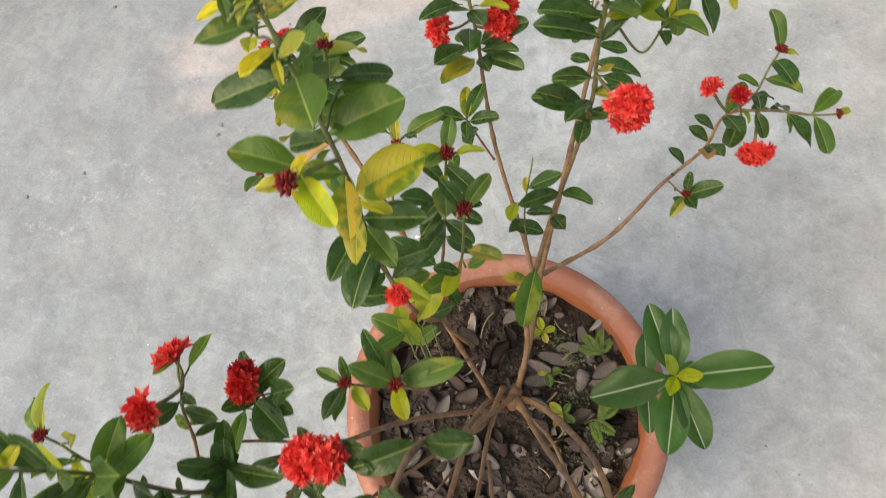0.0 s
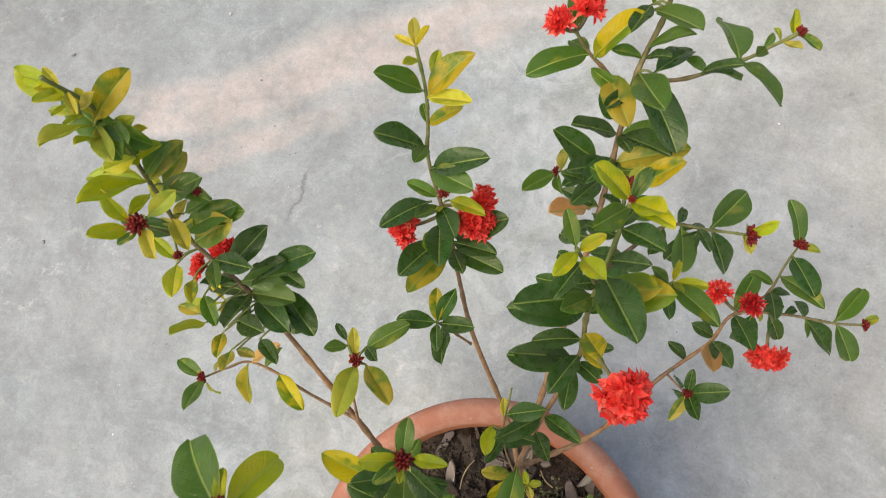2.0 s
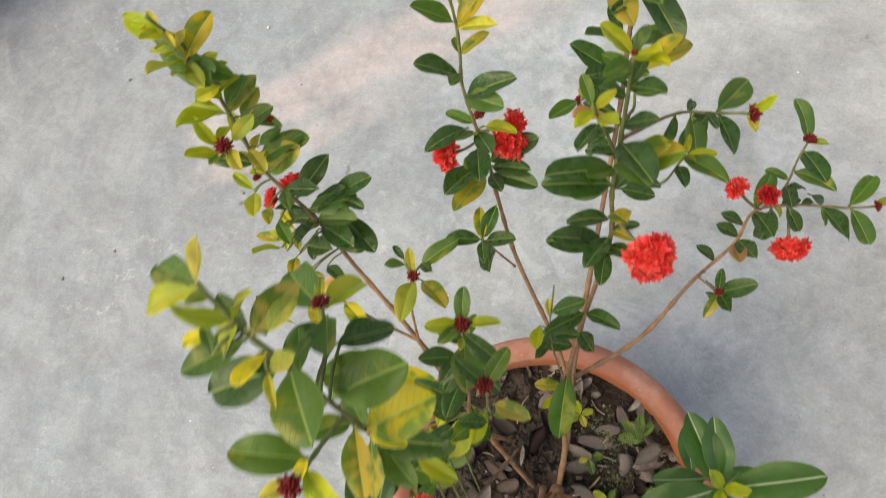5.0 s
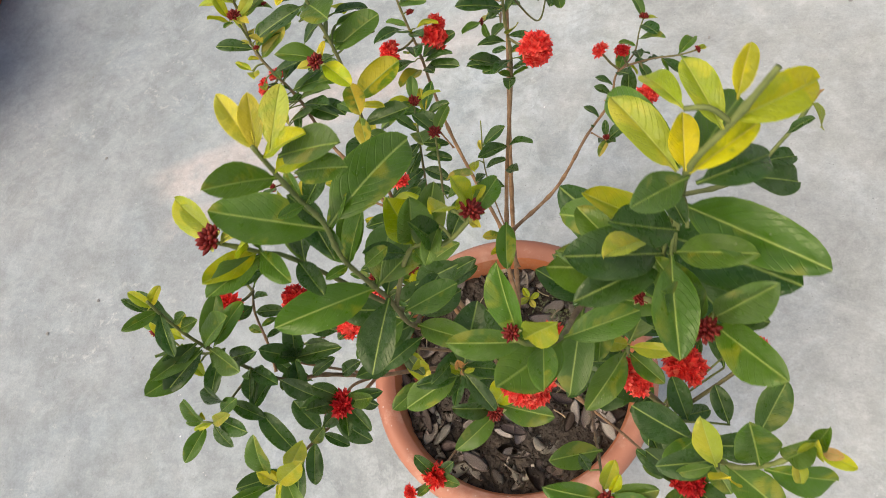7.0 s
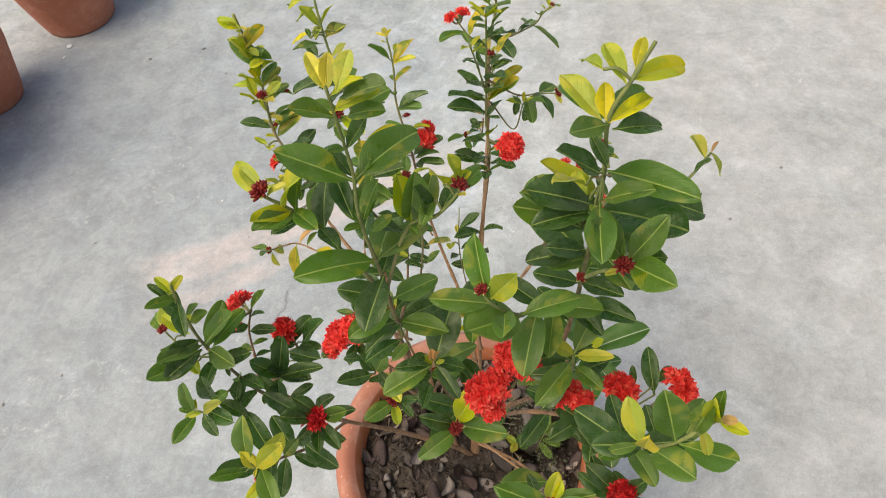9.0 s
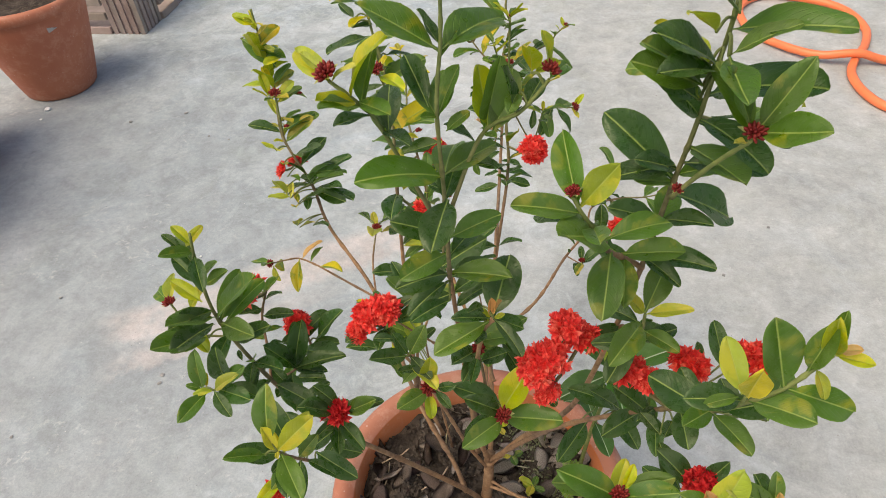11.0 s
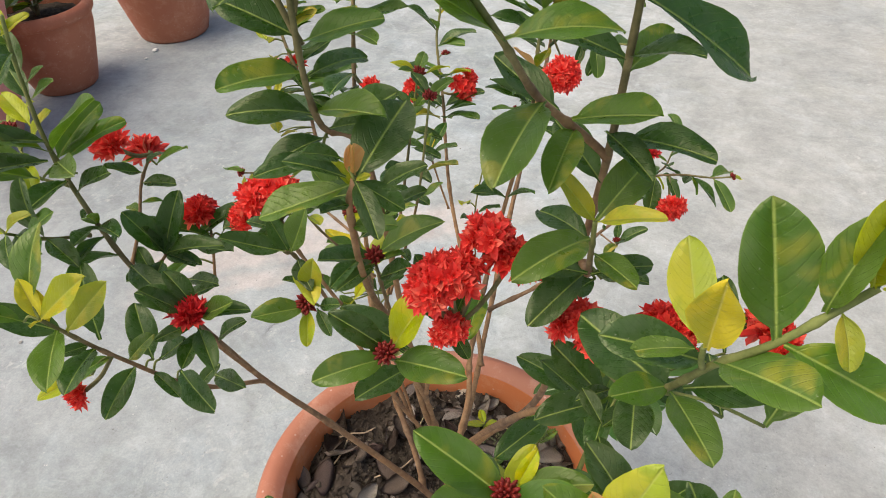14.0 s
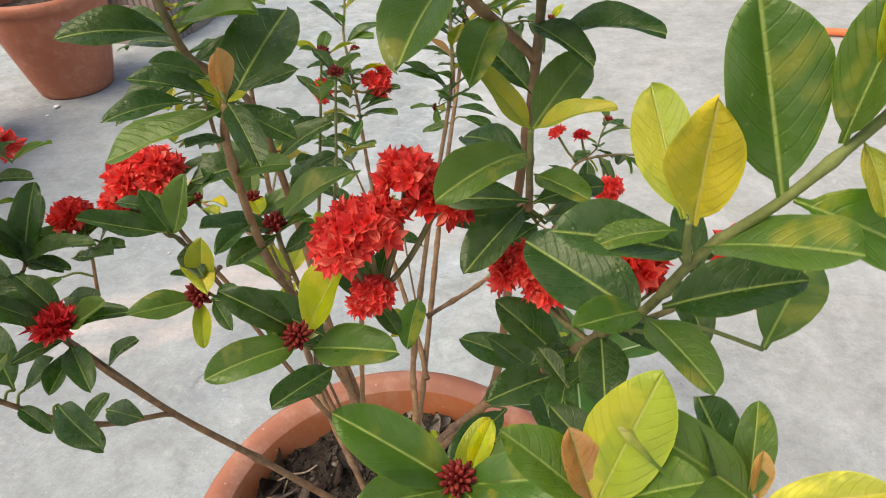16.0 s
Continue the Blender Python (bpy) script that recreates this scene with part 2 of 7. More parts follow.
def petal_material(name, col, deep, light):
    m = Mat(name)
    r = m.island()
    x, y, _ = m.sep(m.coords("UV"))
    patch = m.noise(85, 2, 0.5)
    base = m.mix(m.ramp(r, (0.0, 0.0), (0.8, 1.0)), deep, col)
    warm = m.math("MULTIPLY", m.ramp(r, (0.50, 0.0), (0.95, 1.0)), m.ramp(patch, (0.42, 0.15), (0.60, 1.0)))
    base = m.mix(m.math("MULTIPLY", warm, 0.75), base, light)
    base = m.mix(m.math("MULTIPLY", m.ramp(y, (0.0, 1.0), (0.5, 0.0)), 0.55), base, deep)
    vein = m.ramp(m.math("ABSOLUTE", m.math("SUBTRACT", x, 0.5)), (0.02, 1.0), (0.16, 0.0))
    base = m.mix(m.math("MULTIPLY", vein, 0.25), base, deep)
    m.put("Base Color", base)
    m.put("Roughness", 0.5)
    m.put("Specular IOR Level", 0.35)
    m.translucent(tuple(min(1, c * 1.1) for c in col), 0.22)
    return m.m


def bark_material():
    m = Mat("bark")
    v = m.coords()
    age = m.n("Attribute")
    age.attribute_name = "age"
    a = age.outputs["Fac"]
    st = m.noise(120, 5, 0.65, v)
    wood = m.ramp(st, (0.3, (0.095, 0.056, 0.034)), (0.55, (0.215, 0.135, 0.082)), (0.8, (0.36, 0.255, 0.165)))
    tan = m.ramp(st, (0.3, (0.25, 0.125, 0.055)), (0.7, (0.46, 0.27, 0.13)))
    green = m.ramp(st, (0.3, (0.10, 0.13, 0.03)), (0.7, (0.22, 0.25, 0.07)))
    base = m.mix(m.ramp(a, (0.10, 1.0), (0.42, 0.0)), wood, green)
    base = m.mix(m.math("MULTIPLY", m.ramp(m.noise(9, 3, 0.6, v), (0.34, 0.0), (0.56, 1.0)), m.ramp(a, (0.3, 0.0), (0.5, 0.85))), base, tan)
    m.put("Base Color", base)
    m.put("Roughness", 0.75)
    m.bump(m.noise(260, 4, 0.7, v), 0.0008, 0.7)
    return m.m


def simple(name, col, rough=0.6, var=0.25, scale=20.0, bump=0.0006, island=False, spec=0.5, transl=None):
    m = Mat(name)
    v = m.coords()
    base = m.mix(m.ramp(m.noise(scale, 5, 0.6, v), (0.3, 0.0), (0.7, 1.0)), tuple(c * (1 - var) for c in col), tuple(min(1, c * (1 + var)) for c in col))
    base = m.vary(base, m.island() if island else m.random(), 0.02, 0.15, 0.28 if island else 0.12)
    m.put("Base Color", base)
    m.put("Roughness", rough)
    m.put("Specular IOR Level", spec)
    m.bump(m.noise(scale * 8, 3, 0.6, v), bump, 0.5)
    if transl:
        m.translucent(tuple(min(1, c * 1.2) for c in col), transl)
    return m.m


def soil_material():
    m = Mat("soil")
    v = m.coords()
    base = m.ramp(m.noise(45, 8, 0.7, v), (0.3, (0.026, 0.020, 0.016)), (0.5, (0.062, 0.048, 0.038)), (0.75, (0.15, 0.12, 0.095)))
    base = m.mix(m.math("MULTIPLY", m.ramp(m.noise(12, 4, 0.6, v), (0.5, 0.0), (0.65, 1.0)), 0.4), base, (0.11, 0.092, 0.074))
    m.put("Base Color", base)
    m.put("Roughness", 0.95)
    m.put("Specular IOR Level", 0.2)
    m.bump(m.noise(150, 6, 0.75, v), 0.004, 0.9)
    return m.m


CONCRETE = concrete()
CLAY = terracotta("terracotta", (0.40, 0.145, 0.085), (0.50, 0.215, 0.135), (0.60, 0.36, 0.27))
# cleaner inside clay, with the warm sun on it painted into its orange
CLAY_FRESH_SUNLIT = terracotta("terracotta_inside_sunlit", (0.62, 0.185, 0.060), (0.56, 0.20, 0.09), (0.66, 0.34, 0.20))
CLAY_FAR = terracotta("terracotta_red", (0.40, 0.125, 0.065), (0.47, 0.17, 0.09), (0.55, 0.27, 0.18))
CLAY_PINK = terracotta("pink_plastic", (0.58, 0.21, 0.18), (0.64, 0.28, 0.24), (0.68, 0.36, 0.31))
SOIL = soil_material()
BARK = bark_material()
LEAF = {
    "dark": leaf_material("leaf_dark", (0.024, 0.062, 0.011), (0.25, 0.24, 0.06), 0.0, 0.27, (0.05, 0.13, 0.0)),
    "mid": leaf_material("leaf_mid", (0.054, 0.116, 0.012), (0.27, 0.27, 0.03), 0.05, 0.32, (0.10, 0.20, 0.0)),
    "lime": leaf_material("leaf_lime", (0.262, 0.308, 0.009), (0.52, 0.46, 0.02), 0.5, 0.34, (0.16, 0.22, 0.0), (0.42, 0.46, 0.10)),
    "yellow": leaf_material("leaf_yellow", (0.520, 0.450, 0.025), (0.30, 0.32, 0.02), 0.55, 0.38, (0.2, 0.15, 0.0), (0.66, 0.58, 0.16)),
    "mottled": leaf_material("leaf_mottled", (0.090, 0.155, 0.008), (0.58, 0.42, 0.04), 0.95, 0.38, (0.14, 0.18, 0.0)),
    "broad": leaf_material("leaf_broad", (0.040, 0.105, 0.020), (0.3, 0.3, 0.1), 0.0, 0.34, (0.06, 0.13, 0.0), (0.55, 0.64, 0.42), 0.95),
    "amber": leaf_material("leaf_amber", (0.48, 0.25, 0.085), (0.58, 0.38, 0.17), 0.7, 0.4, (0.2, 0.08, 0.0)),
}
RED = petal_material("petal_red", (0.86, 0.070, 0.052), (0.66, 0.026, 0.026), (0.92, 0.30, 0.17))
CORAL = petal_material("petal_coral", (0.90, 0.095, 0.075), (0.74, 0.038, 0.036), (0.93, 0.34, 0.22))
CRIMSON = petal_material("petal_crimson", (0.66, 0.030, 0.034), (0.44, 0.013, 0.018), (0.78, 0.12, 0.08))
BUD = petal_material("bud_maroon", (0.42, 0.040, 0.030), (0.15, 0.012, 0.012), (0.55, 0.12, 0.07))
SEPAL = simple("bract_pale_green", (0.50, 0.50, 0.16), 0.5, 0.2, 60, 0.0004, transl=0.3)
LITTER = simple("dry_leaf", (0.330, 0.280, 0.240), 0.85, 0.4, 40, 0.0015, spec=0.25)
LITTER_DARK = simple("rotting_leaf", (0.135, 0.098, 0.082), 0.75, 0.45, 40, 0.0015, spec=0.3)
LITTER_PALE = simple("bleached_leaf", (0.520, 0.460, 0.385), 0.85, 0.3, 40, 0.0015, spec=0.25)
STRAW = simple("dry_straw", (0.42, 0.33, 0.22), 0.85, 0.25, 60, 0.0006, spec=0.25)
HOSE = simple("hose_orange", (0.80, 0.17, 0.085), 0.42, 0.10, 14, 0.0004)
CRATE = simple("crate_brown", (0.30, 0.235, 0.205), 0.65, 0.22, 12, 0.0008)
PAPER = simple("paper_label", (0.74, 0.70, 0.66), 0.7, 0.12, 60, 0.0003)
STONE = simple("pebble", (0.30, 0.29, 0.275), 0.9, 0.3, 60, 0.001, spec=0.3)
STONE_PALE = simple("pale_chip", (0.82, 0.81, 0.78), 0.85, 0.15, 60, 0.001, spec=0.3)
WEED = simple("weed_green", (0.17, 0.26, 0.04), 0.5, 0.3, 50, 0.0006, island=True, transl=0.25)
MOSS = simple("moss_grey_green", (0.19, 0.20, 0.11), 0.9, 0.35, 70, 0.001, island=True, spec=0.2)


# ---- mesh helpers ----
def mesh_ob(name, bm, mat, parent=None, label="", smooth=True):
    me = bpy.data.meshes.new(name)
    bm.to_mesh(me)
    bm.free()
    me.materials.append(mat)
    if smooth:
        me.shade_smooth()
    ob = new(name, me)
    ob.parent = parent
    if label:
        ob["label"] = label
    return ob


def part(name, bm, mat, parent, label="", smooth=True):
    return mesh_ob(name, bm, mat, parent, label, smooth)


def share(name, me, parent, m, label=""):
    """One more object on the given mesh, at the pose m."""
    ob = new(name, me)
    ob.parent = parent
    ob.matrix_basis = m
    if label:
        ob["label"] = label
    return ob


def empty(name, label, category, group="", kind=""):
    return tagged(new(name), label, category, group, kind)


def lathe(profile, steps=72, wobble=0.0, seed=0, closed=False):
    """A turned body from (radius, height) pairs."""
    bm = bmesh.new()
    rings = []
    for r, z in profile:
        ring = []
        for k in range(steps):
            a = 2 * math.pi * k / steps
            w = 1 + wobble * noise.noise((math.cos(a) * 1.3 + seed, math.sin(a) * 1.3, z * 6))
            ring.append(bm.verts.new((r * w * math.cos(a), r * w * math.sin(a), z)))
        rings.append(ring)
    for a, b in zip(rings, rings[1:]):
        for k in range(steps):
            bm.faces.new((a[k], a[(k + 1) % steps], b[(k + 1) % steps], b[k]))
    if closed:
        bm.faces.new(list(reversed(rings[0])))
        bm.faces.new(rings[-1])
    return bm


def spline(points, per=8):
    """A smooth line through the points (Catmull-Rom)."""
    p = [Vector(q) for q in points]
    p = [2 * p[0] - p[1], *p, 2 * p[-1] - p[-2]]
    out = []
    for a, b, c, d in zip(p, p[1:], p[2:], p[3:]):
        for k in range(per):
            t = k / per
            out.append(0.5 * (2 * b + (c - a) * t + (2 * a - 5 * b + 4 * c - d) * t * t + (3 * b - a - 3 * c + d) * t**3))
    out.append(p[-2])
    return out


def frames_along(line):
    """Tangent, side and up vectors along a line, turned as little as can be."""
    tan = [(b - a).normalized() for a, b in zip(line, line[1:])]
    tan.append(tan[-1])
    side = tan[0].cross(Vector((0.31, 0.2, 0.93))).normalized()
    out = []
    for t in tan:
        side = (side - t * side.dot(t)).normalized()
        out.append((t, side, t.cross(side)))
    return out


def tube(line, radii, sides=8, bm=None, age=None):
    """A round rod along a line; radii one for each point. age: a value for each point, kept on the mesh."""
    bm = bm or bmesh.new()
    layer = bm.verts.layers.float.get("age") or bm.verts.layers.float.new("age")
    rings = []
    for n, (p, r, (t, s, u)) in enumerate(zip(line, radii, frames_along(line))):
        ring = []
        for k in range(sides):
            a = 2 * math.pi * k / sides
            v = bm.verts.new(p + r * (math.cos(a) * s + math.sin(a) * u))
            v[layer] = age[n] if age else 1.0
            ring.append(v)
        rings.append(ring)
    for a, b in zip(rings, rings[1:]):
        for k in range(sides):
            bm.faces.new((a[k], a[(k + 1) % sides], b[(k + 1) % sides], b[k]))
    bm.faces.new(list(reversed(rings[0])))
    bm.faces.new(rings[-1])
    return bm


# ---- the floor of the yard ----
def build_ground():
    bm = bmesh.new()
    n = 60
    pos = lambda k: math.copysign(abs(k / n * 2 - 1) ** 2.6 * 60, k / n * 2 - 1)
    vs = [[bm.verts.new((pos(i), pos(j), 0.002 * noise.noise((pos(i) * 1.7, pos(j) * 1.7, 0)))) for j in range(n + 1)] for i in range(n + 1)]
    for i in range(n):
        for j in range(n):
            bm.faces.new((vs[i][j], vs[i + 1][j], vs[i + 1][j + 1], vs[i][j + 1]))
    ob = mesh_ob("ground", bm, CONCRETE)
    tagged(ob, "worn grey concrete yard floor with stains and pits", "floor", kind="structure")


build_ground()


# ---- the pots ----
def pot_profile(R, H, base=0.66, lip=0.030, wall=0.014, fill=0.05):
    """Outer wall from the foot up, over the rounded lip, and down inside to the fill."""
    rb = R * base
    body = R - 0.016
    pts = [(rb * 0.55, 0.0), (rb - 0.006, 0.0), (rb, 0.006)]
    for k in range(1, 9):
        f = k / 8
        pts.append((rb + (body - rb) * f**0.9, 0.006 + (H - lip - 0.05) * f))
    zl = H - lip
    pts += [(body + 0.002, zl - 0.030), (body + 0.003, zl - 0.008), (R - 0.006, zl - 0.004), (R - 0.001, zl + 0.004), (R, zl + 0.012), (R - 0.001, H - 0.009),
            (R - 0.006, H - 0.002), (R - 0.013, H), (R - 0.021, H - 0.003), (R - 0.027, H - 0.010), (R - 0.030, H - 0.022), (R - 0.034, H - fill - 0.03)]
    return pts


def make_pot(name, R, H, mat, label, at, base=0.66, seed=1, parts_label="", fill=0.05, lip=0.030, inner=None):
    pot = empty(name, label, "plant pot")
    pot.location = at
    prof = pot_profile(R, H, base, lip, fill=fill)
    part("pot_wall", lathe(prof[:14], 96, 0.006, seed), mat, pot)
    part("pot_rim", lathe(prof[13:-2], 96, 0.006, seed), mat, pot)
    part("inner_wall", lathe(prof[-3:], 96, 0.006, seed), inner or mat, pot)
    return pot


POT_R, POT_H, SOIL_Z = 0.180, 0.311, 0.268
main_pot = make_pot("flower_pot", POT_R, POT_H, CLAY, "round orange terracotta pot with a thick worn rim on concrete", (0, 0, 0), 0.66, 3, inner=CLAY_FRESH_SUNLIT)


def build_soil():
    """Lumpy earth, with a hollow towards the rim."""
    bm = bmesh.new()
    rings, steps, R = 44, 150, POT_R - 0.028
    prev = None
    for i in range(rings + 1):
        r = R * i / rings
        ring = []
        for k in range(steps if i else 1):
            a = 2 * math.pi * k / steps
            x, y = r * math.cos(a), r * math.sin(a)
            h = SOIL_Z + 0.010 * noise.noise((x * 14, y * 14, 1)) + 0.009 * noise.noise((x * 45, y * 45, 2)) + 0.006 * noise.noise((x * 110, y * 110, 5))
            ring.append(bm.verts.new((x, y, h + 0.006 * (1 - (r / R) ** 2))))
        if prev:
            for k in range(steps):
                if len(prev) == 1:
                    bm.faces.new((prev[0], ring[k], ring[(k + 1) % steps]))
                else:
                    bm.faces.new((prev[k], ring[k], ring[(k + 1) % steps], prev[(k + 1) % steps]))
        prev = ring
    low = [bm.verts.new((v.co.x, v.co.y, SOIL_Z - 0.05)) for v in prev]
    for k in range(steps):
        bm.faces.new((prev[k], low[k], low[(k + 1) % steps], prev[(k + 1) % steps]))
    ob = mesh_ob("soil", bm, SOIL)
    tagged(ob, "dry crumbly dark brown potting soil", "soil", kind="stuff")


build_soil()


# ---- leaves, flowers and buds ----
LEAF_ROWS = (0.0, 0.05, 0.09, 0.15, 0.24, 0.35, 0.46, 0.57, 0.68, 0.78, 0.86, 0.92, 0.965, 1.0)
LEAF_COLS = (-1.0, -0.74, -0.42, -0.13, 0.0, 0.13, 0.42, 0.74, 1.0)


def leaf_mesh(kind, width, fold, curl, twist, seed):
    """A blunt leaf one metre long, along x, with its upper side up and both halves arched; scaled where it is set."""
    rnd = random.Random(seed)
    bm = bmesh.new()
    uvl = bm.loops.layers.uv.new("UVMap")
    rim = bm.loops.layers.uv.new("Margin")
    a0, b0 = rnd.uniform(0.68, 0.80), rnd.uniform(0.58, 0.70)
    peak = (a0 / (a0 + b0)) ** a0 * (b0 / (a0 + b0)) ** b0
    ph, nick = rnd.uniform(0, 6), rnd.uniform(-0.02, 0.02)
    grid = []
    for v in LEAF_ROWS:
        if v < 0.07:
            w = 0.024 + 0.1 * v
        else:
            q = (v - 0.07) / 0.93
            w = max(0.028 * (1 - q), width * q**a0 * (1 - q) ** b0 / peak)
        if v == 1.0:
            w = 0.004
        ang = curl * v * v
        cx = v * (1 - 0.12 * curl * curl * v * v)
        cz = -0.5 * curl * v * v
        row = []
        for c in LEAF_COLS:
            y = c * w * (1 + (0.05 if c > 0 else -0.05) * math.sin(v * 5 + ph)) + nick * v * v
            z = fold * w * (1.35 * abs(c) - 0.62 * c * c) + 0.030 * math.sin(v * 9 + ph + (2.1 if c > 0 else 0)) * abs(c) ** 2 * (0.35 + v)
            a = twist * v
            y, z = y * math.cos(a) - z * math.sin(a), y * math.sin(a) + z * math.cos(a)
            row.append((bm.verts.new((cx + z * math.sin(ang), y, cz + z * math.cos(ang))), (0.5 + 0.5 * c * max(w, 0.02) / width * 0.98, v), (abs(c), v)))
        grid.append(row)
    for a, b in zip(grid, grid[1:]):
        for k in range(len(LEAF_COLS) - 1):
            quad = (a[k], a[k + 1], b[k + 1], b[k])
            f = bm.faces.new([q[0] for q in quad])
            for loop, (_, uv, edge) in zip(f.loops, quad):
                loop[uvl].uv, loop[rim].uv = uv, edge
    bm.normal_update()
    if sum(f.normal.z for f in bm.faces) < 0:
        bmesh.ops.reverse_faces(bm, faces=bm.faces[:])
    me = bpy.data.meshes.new("leaf")
    bm.to_mesh(me)
    bm.free()
    me.materials.append(LEAF[kind])
    me.shade_smooth()
    return me


SHAPES = ((0.215, 0.55, 0.30, 0.0), (0.230, 0.42, 0.20, 0.20), (0.200, 0.75, 0.42, -0.20), (0.222, 0.60, -0.12, 0.16), (0.232, 0.48, 0.55, 0.18), (0.222, 0.66, 0.25, -0.25), (0.210, 0.50, 0.70, -0.12))
LEAVES = {k: [leaf_mesh(k, *s, seed=n * 7 + len(k)) for n, s in enumerate(SHAPES)] for k in LEAF}
rng = random.Random(11)


def turn_to(x, z):
    """The turn whose x axis is x and whose z axis is as near z as can be."""
    x = Vector(x).normalized()
    z = Vector(z)
    z = z - x * z.dot(x)
    if z.length < 1e-4:
        z = x.orthogonal()
    z.normalize()
    y = z.cross(x)
    return Matrix((x, y, z)).transposed().to_4x4()


def set_leaf(parent, at, way, up, length, kind, shape=None, wide=1.0):
    me = LEAVES[kind][rng.randrange(len(SHAPES)) if shape is None else shape]
    m = Matrix.Translation(at) @ turn_to(way, up) @ Matrix.Diagonal((length, length * wide, length, 1))
    return share("leaf", me, parent, m)


def petal(bm, uvl, at, way, up, length, width):
    """A broad pointed petal with a keel."""
    m = Matrix.Translation(at) @ turn_to(way, up)
    pts = ((0, 0, 0), (0.30, -0.40, 0.05), (0.30, 0.40, 0.05), (0.42, 0, -0.07), (0.64, -0.46, 0.04), (0.64, 0.46, 0.04), (1.0, 0, -0.10))
    vs = [bm.verts.new(m @ Vector((x * length, y * width, z * length))) for x, y, z in pts]
    for tri in ((0, 1, 3), (0, 3, 2), (1, 4, 3), (3, 5, 2), (3, 4, 6), (3, 6, 5)):
        f = bm.faces.new([vs[k] for k in tri])
        for loop, k in zip(f.loops, tri):
            loop[uvl].uv = (0.5 + pts[k][1], pts[k][0])


def head_mesh(mat, seed, florets, radius, open_, dome=1.0, petal_l=0.0112):
    """A domed head of double florets, about its base, along z."""
    r = random.Random(seed)
    bm = bmesh.new()
    uvl = bm.loops.layers.uv.new("UVMap")
    for k in range(florets):
        f = (k + 0.5) / florets
        th = math.acos(1 - f * (1.02 * dome)) + r.uniform(-0.08, 0.08)
        ph = k * 2.39996 + r.uniform(-0.3, 0.3)
        n = Vector((math.sin(th) * math.cos(ph), math.sin(th) * math.sin(ph), math.cos(th)))
        c = n * radius * r.uniform(0.62, 1.02)
        c.z *= 0.9
        side = n.orthogonal().normalized()
        spin = r.uniform(0, 6.3)
        for ring, (count, lean, size) in enumerate(((6, open_ * 1.15, 1.0), (5, open_ * 0.72, 0.90), (3, open_ * 0.30, 0.72))):
            for q in range(count):
                a = spin + ring * 0.6 + 2 * math.pi * q / count + r.uniform(-0.2, 0.2)
                out = Matrix.Rotation(a, 3, n) @ side
                ln = lean * r.uniform(0.75, 1.2)
                way = n * math.cos(ln) + out * math.sin(ln)
                petal(bm, uvl, c - n * 0.002 + n * 0.0012 * ring, way, n - out * 0.4, petal_l * size * r.uniform(0.8, 1.15), 0.0062 * size * r.uniform(0.85, 1.15))
        m = Matrix.Translation(c * 0.55) @ turn_to(n, side)
        vs = [bm.verts.new(m @ Vector((x, 0.0011 * math.cos(b), 0.0011 * math.sin(b)))) for x in (-radius * 0.35, radius * 0.45) for b in (0, 2.1, 4.2)]
        for q in range(3):
            bm.faces.new((vs[q], vs[(q + 1) % 3], vs[3 + (q + 1) % 3], vs[3 + q]))
    me = bpy.data.meshes.new("flower_head")
    bm.to_mesh(me)
    bm.free()
    me.materials.append(mat)
    return me


def ovoid(bm, at, way, length, width, sides=6):
    """A small pointed bud."""
    m = Matrix.Translation(at) @ turn_to(way, Vector(way).orthogonal())
    prof = ((0.0, 0.35), (0.25, 0.8), (0.55, 1.0), (0.8, 0.75))
    rings = [[bm.verts.new(m @ Vector((x * length, y * width / 2 * math.cos(2 * math.pi * k / sides), y * width / 2 * math.sin(2 * math.pi * k / sides)))) for k in range(sides)] for x, y in prof]
    tip = bm.verts.new(m @ Vector((length, 0, 0)))
    for a, b in zip(rings, rings[1:]):
        for k in range(sides):
            bm.faces.new((a[k], a[(k + 1) % sides], b[(k + 1) % sides], b[k]))
    for k in range(sides):
        bm.faces.new((rings[-1][k], rings[-1][(k + 1) % sides], tip))


def bud_mesh(mat, seed, count=32, radius=0.0078, size=0.0038):
    r = random.Random(seed)
    bm = bmesh.new()
    for k in range(count):
        f = (k + 0.5) / count
        th, ph = math.acos(1 - f * 0.95), k * 2.39996 + r.uniform(-0.2, 0.2)
        n = Vector((math.sin(th) * math.cos(ph), math.sin(th) * math.sin(ph), math.cos(th) * 1.0))
        ovoid(bm, n * radius * 0.35, n + Vector((0, 0, 0.15)), radius * r.uniform(0.8, 1.25), size * r.uniform(0.75, 1.0))
    n0 = len(bm.faces)
    uvl = bm.loops.layers.uv.new("UVMap")
    spin = r.uniform(0, 6.3)
    for q in range(4):
        a = spin + q * 1.5708 + r.uniform(-0.3, 0.3)
        out = Vector((math.cos(a), math.sin(a), 0))
        petal(bm, uvl, Vector((0, 0, -0.001)), out + Vector((0, 0, r.uniform(0.05, 0.5))), Vector((0, 0, 1)) - out * 0.3, radius * r.uniform(1.2, 1.9), radius * 0.8)
    bm.faces.ensure_lookup_table()
    for f in bm.faces[n0:]:
        f.material_index = 1
    me = bpy.data.meshes.new("flower_bud")
    bm.to_mesh(me)
    bm.free()
    me.materials.append(mat)
    me.materials.append(SEPAL)
    me.shade_smooth()
    return me


